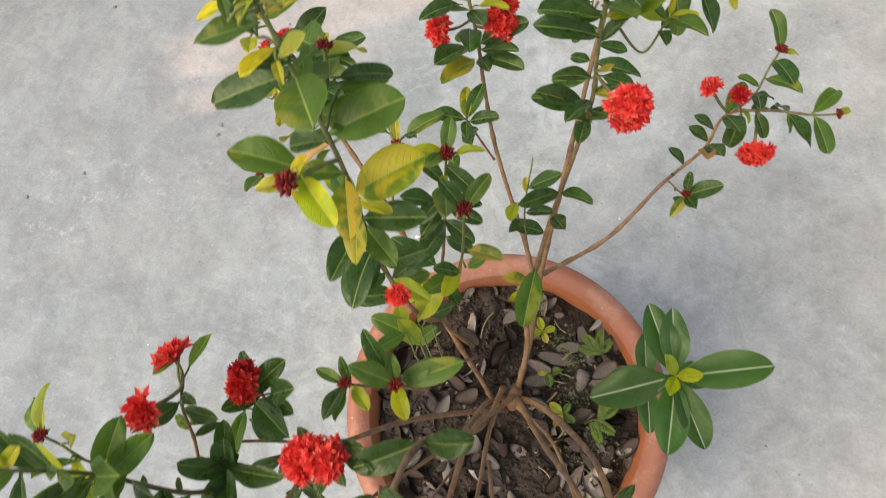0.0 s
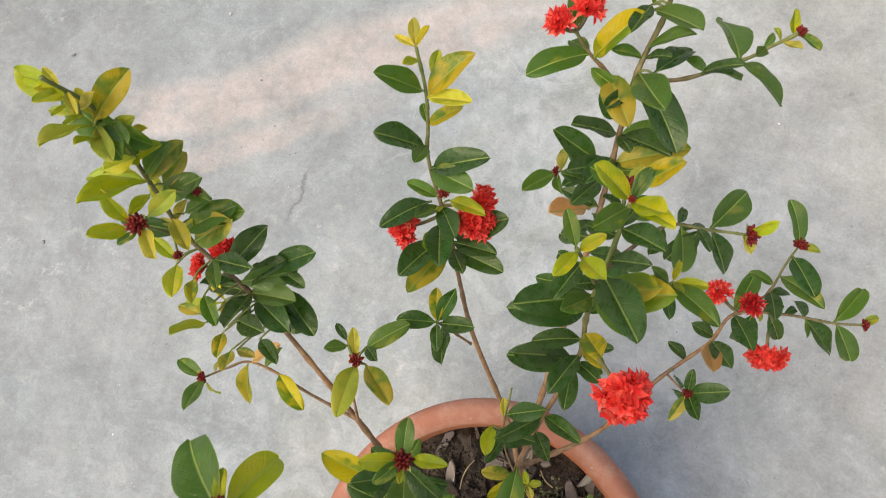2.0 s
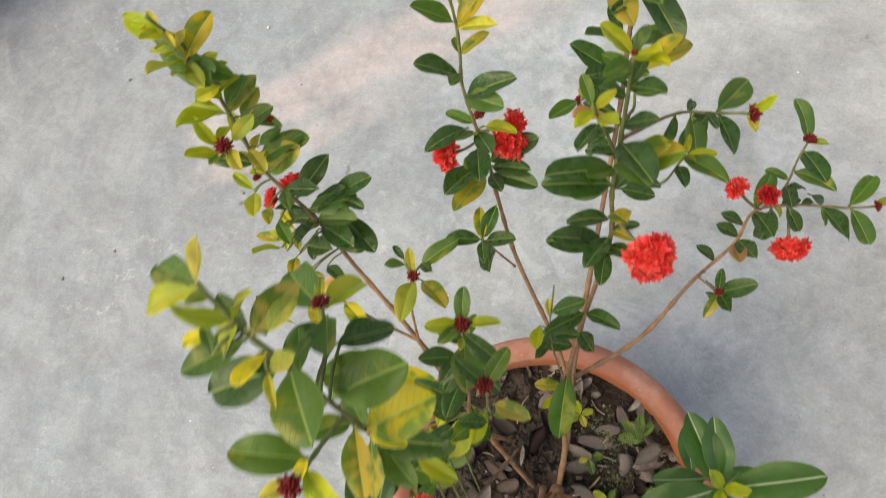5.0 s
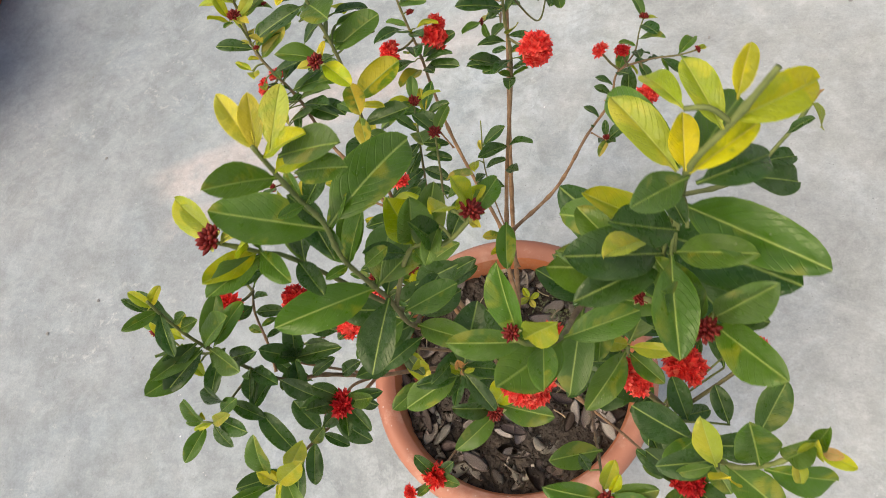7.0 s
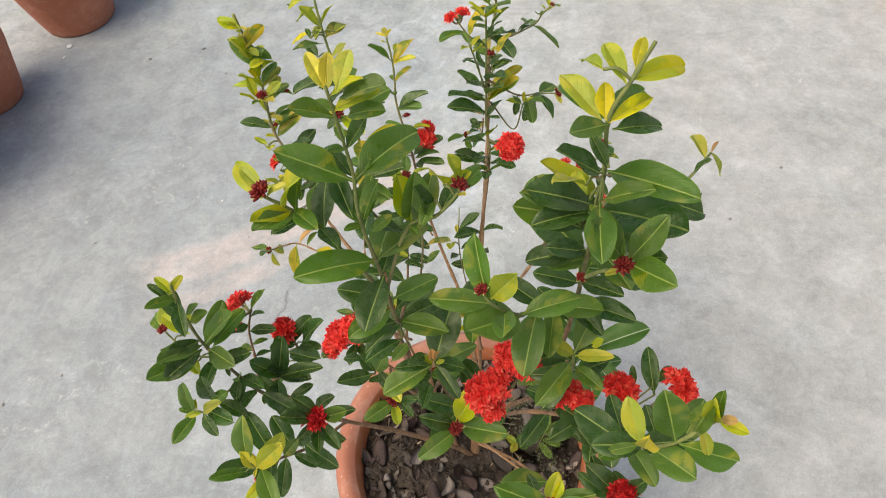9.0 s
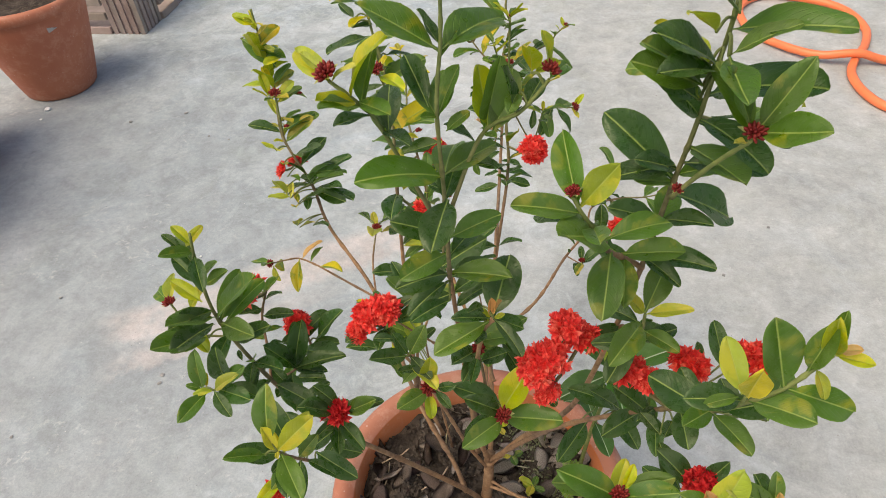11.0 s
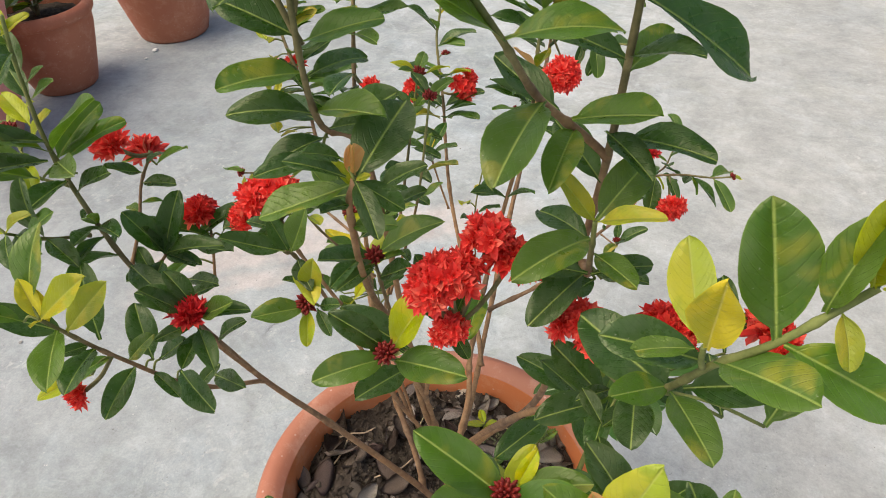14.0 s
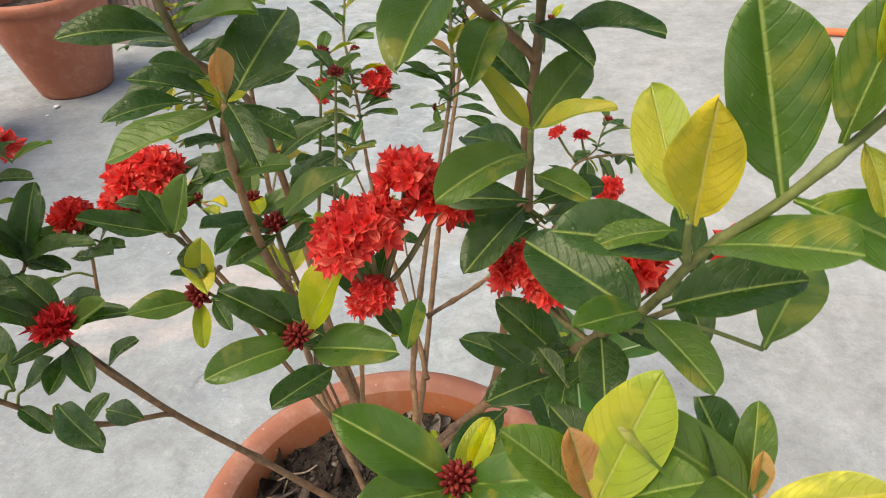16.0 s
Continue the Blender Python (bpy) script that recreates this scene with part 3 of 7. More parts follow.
def spray_mesh(mat, seed, count=22, length=0.017):
    """A half-open head: slender tubes that end in pointed petals."""
    r = random.Random(seed)
    bm = bmesh.new()
    uvl = bm.loops.layers.uv.new("UVMap")
    for k in range(count):
        f = (k + 0.5) / count
        th, ph = 0.15 + 0.95 * math.sqrt(f), k * 2.39996 + r.uniform(-0.3, 0.3)
        n = Vector((math.sin(th) * math.cos(ph), math.sin(th) * math.sin(ph), math.cos(th)))
        L = length * r.uniform(0.75, 1.1)
        ovoid(bm, n * 0.001, n, L, 0.0032, 5)
        side = n.orthogonal().normalized()
        for q in range(5):
            out = Matrix.Rotation(q * 1.2566 + r.uniform(-0.2, 0.2), 3, n) @ side
            ln = r.uniform(0.35, 0.95)
            petal(bm, uvl, n * L * 0.62, n * math.cos(ln) + out * math.sin(ln), n - out * 0.3, 0.0110 * r.uniform(0.8, 1.2), 0.0050)
    me = bpy.data.meshes.new("flower_spray")
    bm.to_mesh(me)
    bm.free()
    me.materials.append(mat)
    return me


HEADS = {
    "coral": [head_mesh(CORAL, s, 24, 0.0158, 1.12) for s in (1, 2, 3)],
    "red": [head_mesh(RED, s, 24, 0.0158, 1.08) for s in (4, 5, 6)],
    "crimson": [head_mesh(CRIMSON, s, 20, 0.0145, 0.88) for s in (7, 8)],
}
BUDS = [bud_mesh(BUD, s) for s in (1, 2, 3)]
SPRAYS = {"red": [spray_mesh(RED, s) for s in (1, 2, 3)], "crimson": [spray_mesh(CRIMSON, s) for s in (4, 5)], "coral": [spray_mesh(CORAL, s) for s in (6, 7)]}


def set_head(parent, at, up=(0, 0, 1), size=1.0, kind="coral"):
    up = Vector(up).normalized()
    m = Matrix.Translation(at) @ up.to_track_quat("Z", "Y").to_matrix().to_4x4() @ Matrix.Rotation(rng.uniform(0, 6.3), 4, "Z") @ Matrix.Scale(size, 4)
    return share("flower_head", rng.choice(HEADS[kind]), parent, m, f"dense {kind} flower head of small pointed petals")


def set_spray(parent, at, up=(0, 0, 1), size=1.0, kind="red"):
    up = Vector(up).normalized()
    m = Matrix.Translation(at) @ up.to_track_quat("Z", "Y").to_matrix().to_4x4() @ Matrix.Rotation(rng.uniform(0, 6.3), 4, "Z") @ Matrix.Scale(size, 4)
    return share("flower_spray", rng.choice(SPRAYS[kind]), parent, m, f"half-open {kind} flower spray")


def set_bud(parent, at, up=(0, 0, 1), size=1.0):
    up = Vector(up).normalized()
    m = Matrix.Translation(at) @ up.to_track_quat("Z", "Y").to_matrix().to_4x4() @ Matrix.Rotation(rng.uniform(0, 6.3), 4, "Z") @ Matrix.Scale(size, 4)
    return share("flower_bud", rng.choice(BUDS), parent, m, "tight dark red flower buds")


# ---- the shrub ----
shrub = empty("ixora_shrub", "bushy green ixora shrub with red flower heads in a terracotta pot", "shrub")


def along(line, s):
    """The point and tangent at the fraction s of a line's length."""
    seg = [(b - a).length for a, b in zip(line, line[1:])]
    want, total = s * sum(seg), 0.0
    for k, d in enumerate(seg):
        if total + d >= want or k == len(seg) - 1:
            f = (want - total) / max(d, 1e-9)
            return line[k].lerp(line[k + 1], min(max(f, 0), 1)), (line[k + 1] - line[k]).normalized()
        total += d


class Branch:
    """A stem through the given points, with its leaves, buds and flowers as parts of it."""

    def __init__(self, points, r0, r1, age0=1.0, age1=0.0, knots=None, name="branch"):
        self.line = spline(points, 10)
        n = len(self.line)
        lens = [0.0]
        for a, b in zip(self.line, self.line[1:]):
            lens.append(lens[-1] + (b - a).length)
        total = lens[-1]
        gap = knots or 0.028
        radii, age = [], []
        for k, L in enumerate(lens):
            s = L / total
            near = abs((L / gap + 0.5) % 1.0 - 0.5)
            radii.append((r0 + (r1 - r0) * s) * 0.74 * (1.0 + 0.40 * max(0.0, 1 - near * 9)))
            age.append(age0 + (age1 - age0) * s)
        self.ob = part(name, tube(self.line, radii, 9, age=age), BARK, shrub)
        self.r0, self.r1 = r0, r1

    def twig(self, at):
        """A short stalk from the stem to a base that stands off it."""
        at = Vector(at)
        p = min(self.line, key=lambda q: (q - at).length)
        if (p - at).length > 0.006:
            line = spline([p, p.lerp(at, 0.5) + Vector((0, 0, 0.003)), at], 4)
            part("twig", tube(line, [0.0007] * len(line), 6, age=[0.05] * len(line)), BARK, self.ob)

    def leaf(self, at, az, el, length, kind, roll=0.0):
        """One leaf with its base at a point; az, el: where it points; length in cm."""
        at = Vector(at)
        self.twig(at)
        k = min(range(len(self.line) - 1), key=lambda i: (self.line[i] - at).length)
        t = (self.line[k + 1] - self.line[k]).normalized()
        way = Vector((math.cos(radians(az)) * math.cos(radians(el)), math.sin(radians(az)) * math.cos(radians(el)), math.sin(radians(el))))
        a = t - way * t.dot(way)
        w = Vector((0, 0, 1)) - way * way.z
        up = a.normalized() * 0.45 + w if a.length > 0.05 else w + Vector((0, 0.2, 0))
        up = Matrix.Rotation(radians(roll + rng.uniform(-9, 9)), 3, way) @ (up - way * up.dot(way))
        young = kind in ("yellow", "amber")
        set_leaf(self.ob, at, way, up, 0.94 * length / 100, kind, rng.choice((2, 3, 3)) if young else None, rng.uniform(0.78, 0.95) if young else rng.uniform(0.82, 1.06))
        return self

    def blade(self, at, tip, kind, face=(0, -0.35, 1), wide=1.0, shape=None):
        """One leaf from its base to its tip, its upper side towards face."""
        at = Vector(at)
        self.twig(at)
        way = Vector(tip) - at
        set_leaf(self.ob, at, way, face, way.length * 1.03, kind, shape, wide * rng.uniform(0.95, 1.08))
        return self

    def bud_at(self, at, size=1.0):
        at = Vector(at)
        self.twig(at)
        k = min(range(len(self.line) - 1), key=lambda i: (self.line[i] - at).length)
        t = (self.line[k + 1] - self.line[k]).normalized()
        set_bud(self.ob, at, t + Vector((0, 0, 0.6)), size)
        return self

    def head(self, at, size=1.0, kind="coral", up=None):
        at = Vector(at)
        p = min(self.line, key=lambda q: (q - at).length)
        d = at - p
        up = Vector(up) if up else (d + Vector((0, 0, 0.02)))
        base = at - up.normalized() * 0.008 * size
        if d.length > 0.012:
            stalk = spline([p, p.lerp(base, 0.5) + Vector((0, 0, -0.004)), base], 5)
            part("flower_stalk", tube(stalk, [0.0013] * len(stalk), 6, age=[0.25] * len(stalk)), BARK, self.ob)
        set_head(self.ob, base, up, size, kind)
        return self

    def spray(self, at, size=1.0, kind="red", up=None):
        at = Vector(at)
        p = min(self.line, key=lambda q: (q - at).length)
        up = Vector(up) if up else (at - p + Vector((0, 0, 0.02)))
        base = at - up.normalized() * 0.008 * size
        if (base - p).length > 0.008:
            stalk = spline([p, p.lerp(base, 0.5) + Vector((0, 0, -0.003)), base], 5)
            part("flower_stalk", tube(stalk, [0.0013] * len(stalk), 6, age=[0.25] * len(stalk)), BARK, self.ob)
        set_spray(self.ob, base, up, size, kind)
        return self



# stems from the back left round to the front; lengths of leaves in cm, bearings and rises in degrees
b = Branch([(0.006, 0.008, 0.258), (0.009, 0.013, 0.300), (0.010, 0.019, 0.335), (0.011, 0.022, 0.352)], 0.0098, 0.0072, 1, 1, 0.016, "trunk")
b = Branch([(-0.014, 0.004, 0.262), (-0.034, 0.024, 0.315), (-0.082, 0.065, 0.383), (-0.132, 0.123, 0.498), (-0.191, 0.169, 0.558), (-0.21, 0.189, 0.605), (-0.24, 0.208, 0.655), (-0.245, 0.226, 0.699), (-0.257, 0.248, 0.745), (-0.259, 0.248, 0.785)], 0.0042, 0.0014, 1, 0.1)
b.leaf((-0.259, 0.249, 0.773), -176, 29, 2, "lime", -2)
b.leaf((-0.259, 0.249, 0.773), 144, 43, 1.2, "yellow", 10)
b.leaf((-0.259, 0.249, 0.769), -144, 37, 1.4, "yellow", -12)
b.leaf((-0.259, 0.249, 0.769), -36, 17, 1.7, "yellow", -12)
b.leaf((-0.258, 0.243, 0.756), -163, 35, 1.6, "lime", -3)
b.leaf((-0.259, 0.243, 0.745), 57, 32, 3.7, "mottled", 19)
b.leaf((-0.257, 0.245, 0.749), 139, 24, 1.7, "yellow", 7)
b.leaf((-0.261, 0.242, 0.741), -73, 62, 4.2, "lime", -11)
b.leaf((-0.258, 0.242, 0.744), -32, 20, 3.1, "lime", -5)
b.leaf((-0.256, 0.247, 0.741), -20, 20, 2.6, "mid", -4)
b.leaf((-0.248, 0.233, 0.713), 142, 4, 2.1, "yellow", 3)
b.leaf((-0.25, 0.229, 0.713), -89, 67, 2.4, "yellow", -23)
b.leaf((-0.246, 0.228, 0.704), -98, 62, 4.9, "lime", -9)
b.leaf((-0.246, 0.228, 0.704), 56, 30, 3.4, "mottled", 24)
b.leaf((-0.248, 0.233, 0.713), 141, 7, 1.2, "lime", 8)
b.leaf((-0.241, 0.228, 0.695), 67, 31, 2.7, "mottled", 23)
b.leaf((-0.241, 0.231, 0.695), 1, 17, 3.2, "mid", 4)
b.leaf((-0.243, 0.215, 0.673), -31, 26, 3, "yellow", -4)
b.leaf((-0.243, 0.213, 0.669), 87, 20, 1.7, "mottled", 6)
b.leaf((-0.244, 0.222, 0.69), 29, 30, 1.4, "lime", 13)
b.leaf((-0.238, 0.206, 0.65), 35, 27, 4.6, "mottled", 17)
b.leaf((-0.236, 0.222, 0.66), 21, 21, 3.9, "mid", 12)
b.leaf((-0.24, 0.22, 0.669), 41, 23, 2.4, "mid", 6)
b.leaf((-0.24, 0.208, 0.655), 64, 40, 1.8, "lime", 18)
b.leaf((-0.222, 0.197, 0.625), 58, 26, 4.8, "dark", 14)
b.leaf((-0.229, 0.201, 0.635), 5, 19, 4.1, "dark", 1)
b.leaf((-0.21, 0.189, 0.605), -177, -4, 4.3, "dark", -1)
b.leaf((-0.21, 0.189, 0.605), 10, 24, 4.3, "mid", 3)
b.leaf((-0.21, 0.189, 0.605), -71, 48, 4.6, "dark", -15)
b.leaf((-0.208, 0.187, 0.6), -16, 26, 4.7, "dark", -5)
b.leaf((-0.197, 0.199, 0.588), -25, 29, 4.7, "dark", -5)
b.leaf((-0.202, 0.21, 0.607), 33, 27, 4, "dark", 13)
b.leaf((-0.198, 0.211, 0.606), -10, 32, 2.9, "dark", -1)
b.leaf((-0.204, 0.209, 0.607), -170, 21, 1.2, "dark", -2)
b.leaf((-0.2, 0.209, 0.602), -56, 46, 1.9, "dark", -13)
b.leaf((-0.213, 0.191, 0.61), 54, 31, 3.8, "dark", 7)
b.leaf((-0.229, 0.201, 0.635), -42, 35, 2.9, "mid", -12)
b.leaf((-0.243, 0.19, 0.649), -47, 39, 3.1, "lime", -20)
b.leaf((-0.244, 0.192, 0.649), 159, 5, 2.3, "lime", 2)
b.leaf((-0.231, 0.177, 0.624), -30, 35, 2.8, "mid", -11)
b.leaf((-0.231, 0.164, 0.618), 177, 3, 1.9, "mottled", 0)
b.leaf((-0.228, 0.16, 0.612), -115, 70, 3.4, "lime", -21)
b.leaf((-0.225, 0.159, 0.608), 93, 37, 2.1, "yellow", 23)
b.leaf((-0.221, 0.157, 0.598), -55, 49, 2.4, "mottled", -15)
b.leaf((-0.215, 0.168, 0.599), 0, 25, 3.6, "dark", -1)
b.leaf((-0.219, 0.162, 0.599), 117, 16, 1.9, "mottled", 14)
b.leaf((-0.207, 0.16, 0.568), -19, 35, 3.1, "dark", -8)
b.leaf((-0.237, 0.185, 0.634), -48, 42, 2.4, "mottled", -7)
b.leaf((-0.219, 0.146, 0.58), -52, 47, 2.7, "mottled", -13)
b.leaf((-0.217, 0.147, 0.576), 6, 31, 2.2, "mottled", -1)
b.leaf((-0.258, 0.245, 0.764), -74, 39, 1.6, "lime", -9)
b.leaf((-0.255, 0.238, 0.731), -85, 83, 2.9, "lime", -11)
b.leaf((-0.259, 0.249, 0.769), -112, 40, 1.7, "lime", -20)
b.leaf((-0.259, 0.244, 0.753), -70, 44, 1.8, "lime", -20)
b.leaf((-0.256, 0.24, 0.736), 38, 23, 2.3, "lime", 23)
b.leaf((-0.259, 0.242, 0.741), -23, 17, 3.2, "mid", -7)
b.leaf((-0.253, 0.241, 0.727), 32, 32, 2.1, "yellow", 18)
b.leaf((-0.251, 0.234, 0.722), 30, 20, 2.6, "lime", 14)
b.leaf((-0.248, 0.233, 0.713), -122, 88, 2.6, "lime", 10)
b.leaf((-0.248, 0.222, 0.695), -69, 51, 2.3, "lime", -18)
b.leaf((-0.244, 0.222, 0.69), 34, 27, 3.5, "mid", 19)
b.leaf((-0.244, 0.22, 0.686), 134, 21, 1.7, "yellow", 3)
b.leaf((-0.259, 0.244, 0.757), 39, 28, 1.9, "yellow", 8)
b.leaf((-0.242, 0.212, 0.664), -179, 35, 1.4, "lime", -2)
b.leaf((-0.238, 0.206, 0.65), -170, 20, 1.4, "lime", -4)
b.leaf((-0.241, 0.21, 0.66), -165, 31, 4, "dark", -32)
b.leaf((-0.241, 0.21, 0.66), 38, 23, 4.6, "mid", 10)
b.leaf((-0.246, 0.228, 0.704), -165, 34, 3.5, "lime", -10)
b.leaf((-0.247, 0.23, 0.708), 46, 39, 3.2, "mid", 34)
b.leaf((-0.216, 0.193, 0.615), 27, 5, 4.3, "mid", 31)
b.leaf((-0.216, 0.193, 0.615), -152, 62, 3, "dark", 10)
b.leaf((-0.208, 0.187, 0.6), -11, -15, 4.4, "dark", 23)
b.leaf((-0.213, 0.182, 0.594), -79, 5, 2.5, "dark", -5)
b.leaf((-0.232, 0.175, 0.597), -152, 12, 2.8, "lime", -21)
b.leaf((-0.229, 0.178, 0.599), 141, 14, 2.2, "yellow", -4)
b.leaf((-0.244, 0.217, 0.677), 129, 34, 2.7, "lime", -5)
b.leaf((-0.238, 0.206, 0.65), 42, 24, 3.3, "dark", 32)
b.spray((-0.245, 0.194, 0.621), 0.59, "coral")
b.spray((-0.233, 0.210, 0.621), 0.67, "coral")
b.bud_at((-0.219, 0.232, 0.697), 0.29)
b.bud_at((-0.226, 0.195, 0.678), 0.32)
b.blade((-0.281, 0.251, 0.751), (-0.240, 0.232, 0.739), "mid", (0, -0.5, 1), 1.0)
b.blade((-0.233, 0.234, 0.738), (-0.247, 0.222, 0.739), "lime", (0, -0.5, 1), 1.1)
b.blade((-0.255, 0.245, 0.769), (-0.282, 0.250, 0.776), "lime", (0, -0.5, 1), 1.0)
b.blade((-0.257, 0.244, 0.744), (-0.230, 0.241, 0.738), "mid", (0, -0.5, 1), 1.0)
b = Branch([(-0.24, 0.209, 0.655), (-0.237, 0.206, 0.679), (-0.234, 0.203, 0.709)], 0.0017, 0.0012, 0.3, 0)
b.leaf((-0.24, 0.202, 0.711), 131, 63, 2.7, "lime", 5)
b.leaf((-0.239, 0.199, 0.71), -132, 53, 2.4, "lime", -3)
b.leaf((-0.234, 0.203, 0.709), -33, 16, 2.9, "yellow", -13)
b.leaf((-0.236, 0.209, 0.705), 46, 28, 2.8, "lime", 16)
b.leaf((-0.235, 0.199, 0.709), -113, 41, 1.3, "mid", -5)
b.bud_at((-0.234, 0.203, 0.713), 0.64)
b = Branch([(-0.132, 0.123, 0.494), (-0.177, 0.131, 0.516), (-0.202, 0.137, 0.526), (-0.223, 0.138, 0.535), (-0.235, 0.128, 0.541), (-0.247, 0.116, 0.546)], 0.002, 0.0011, 0.8, 0.3)
b.leaf((-0.247, 0.116, 0.546), 171, -2, 3, "mid", 17)
b.leaf((-0.247, 0.116, 0.546), -76, 45, 3.4, "mid", -31)
b.leaf((-0.244, 0.113, 0.545), -63, -52, 2.1, "lime", -10)
b.leaf((-0.241, 0.122, 0.544), 126, -46, 3.3, "mottled", 10)
b.leaf((-0.223, 0.138, 0.535), -87, -24, 4.2, "mottled", -7)
b.leaf((-0.221, 0.138, 0.534), 48, 31, 3.4, "amber", 13)
b.leaf((-0.211, 0.138, 0.53), 64, 30, 2.5, "mid", 7)
b.leaf((-0.2, 0.137, 0.525), -24, 38, 4.2, "mottled", -15)
b.bud_at((-0.247, 0.116, 0.546), 0.54)
b = Branch([(-0.132, 0.123, 0.5), (-0.138, 0.147, 0.529), (-0.135, 0.17, 0.561)], 0.0016, 0.0012, 0.7, 0.2)
b.leaf((-0.135, 0.17, 0.561), 114, 11, 2.6, "yellow", 3)
b.leaf((-0.135, 0.168, 0.558), -74, 55, 4.9, "lime", -8)
b.leaf((-0.129, 0.17, 0.556), -26, 37, 4.6, "mottled", -1)
b.leaf((-0.132, 0.179, 0.561), 52, 18, 4.1, "mid", 3)
b.leaf((-0.144, 0.178, 0.564), -147, 63, 2.3, "mid", -3)
b.leaf((-0.131, 0.182, 0.562), -23, 41, 2.5, "dark", -1)
b.leaf((-0.145, 0.181, 0.565), 138, 29, 1.6, "dark", 0)
b.bud_at((-0.135, 0.170, 0.561), 0.61)
b = Branch([(0.006, 0.108, 0.374), (-0.006, 0.132, 0.386), (-0.027, 0.165, 0.404), (-0.07, 0.219, 0.485), (-0.092, 0.258, 0.533), (-0.103, 0.281, 0.564), (-0.122, 0.312, 0.616), (-0.125, 0.329, 0.639), (-0.128, 0.343, 0.661), (-0.135, 0.357, 0.685)], 0.0034, 0.0014, 1, 0.05)
b.leaf((-0.135, 0.357, 0.685), 173, 28, 1.5, "yellow", -9)
b.leaf((-0.135, 0.357, 0.685), 116, 6, 1.9, "yellow", 4)
b.leaf((-0.135, 0.357, 0.685), 77, 17, 1.6, "yellow", 5)
b.leaf((-0.133, 0.353, 0.678), -110, 52, 1.6, "lime", -25)
b.leaf((-0.125, 0.35, 0.667), 97, 5, 1.8, "lime", 6)
b.leaf((-0.128, 0.342, 0.659), -160, 56, 4.2, "mid", -8)
b.leaf((-0.127, 0.34, 0.657), -1, 29, 3.5, "yellow", 15)
b.leaf((-0.127, 0.34, 0.657), 49, 48, 4.4, "mottled", 17)
b.leaf((-0.125, 0.329, 0.639), 31, 39, 3, "mottled", 20)
b.leaf((-0.125, 0.329, 0.639), 124, 5, 1.7, "mid", 0)
b.leaf((-0.124, 0.318, 0.625), -167, 49, 4.3, "dark", -6)
b.leaf((-0.124, 0.32, 0.627), -88, 42, 2.9, "mid", -12)
b.leaf((-0.121, 0.309, 0.612), -13, 33, 4, "mid", 3)
b.leaf((-0.121, 0.309, 0.612), 19, 34, 4.8, "dark", 15)
b.leaf((-0.113, 0.297, 0.59), 172, 26, 2.7, "mid", -3)
b.leaf((-0.107, 0.299, 0.585), -9, 36, 3.6, "lime", 8)
b.leaf((-0.111, 0.293, 0.585), -117, 44, 3.1, "mid", -5)
b.leaf((-0.117, 0.293, 0.591), -130, 40, 4.5, "dark", -15)
b.leaf((-0.111, 0.293, 0.585), -44, 36, 3.7, "dark", -1)
b.leaf((-0.111, 0.293, 0.585), -68, 63, 1.4, "lime", -11)
b.leaf((-0.11, 0.283, 0.574), -64, 39, 4.5, "dark", -6)
b.leaf((-0.11, 0.28, 0.569), -83, 43, 3.3, "mottled", -10)
b.leaf((-0.109, 0.273, 0.561), -108, 43, 5.1, "dark", -12)
b.leaf((-0.103, 0.27, 0.551), -103, 43, 5.2, "mottled", -11)
b.leaf((-0.099, 0.272, 0.551), -45, 45, 2.8, "dark", 0)
b.leaf((-0.099, 0.272, 0.551), -8, 34, 4.7, "dark", 7)
b.leaf((-0.1, 0.276, 0.557), -1, 30, 4.2, "dark", 6)
b.leaf((-0.102, 0.278, 0.56), 33, 33, 5, "dark", 13)
b.bud_at((-0.105, 0.296, 0.612), 0.48)
b.head((-0.134, 0.269, 0.582), 0.70, "coral")
b.head((-0.083, 0.292, 0.583), 0.77, "coral")
b.spray((-0.083, 0.308, 0.585), 0.67, "coral")
b = Branch([(-0.071, 0.213, 0.48), (-0.081, 0.215, 0.508), (-0.092, 0.217, 0.544)], 0.0015, 0.0011, 0.8, 0.5)
b.leaf((-0.092, 0.217, 0.544), 108, 35, 2.9, "mottled", 3)
b.leaf((-0.092, 0.217, 0.544), 73, 34, 3.7, "dark", 8)
b.leaf((-0.092, 0.217, 0.544), -162, 31, 3.3, "dark", -1)
b.leaf((-0.091, 0.217, 0.54), 12, 36, 3.4, "dark", 1)
b.leaf((-0.092, 0.217, 0.544), -69, 39, 2.5, "dark", -8)
b.leaf((-0.089, 0.216, 0.533), -62, 39, 4.3, "dark", -3)
b = Branch([(0.011, 0.021, 0.342), (0.008, 0.075, 0.362), (-0.002, 0.144, 0.392), (-0.003, 0.221, 0.5), (-0.006, 0.323, 0.598), (-0.009, 0.358, 0.64), (-0.01, 0.385, 0.671), (-0.005, 0.415, 0.694), (-0.009, 0.415, 0.732), (0.025, 0.475, 0.794)], 0.0038, 0.0016, 1, 0.05)
b.leaf((-0.013, 0.415, 0.693), 157, 65, 4.9, "mid", -34)
b.leaf((-0.009, 0.415, 0.732), -169, 45, 2.8, "mid", -25)
b.leaf((-0.009, 0.415, 0.732), -3, 61, 3.7, "mid", 11)
b.leaf((-0.012, 0.413, 0.69), -31, 37, 4, "mid", 23)
b.leaf((-0.014, 0.414, 0.693), -102, 29, 3, "dark", -2)
b.leaf((-0.009, 0.395, 0.678), 8, 60, 3.6, "mid", 36)
b.leaf((-0.009, 0.391, 0.676), -171, 36, 2.2, "mid", -7)
b.leaf((-0.009, 0.391, 0.676), -2, 57, 2.1, "dark", 10)
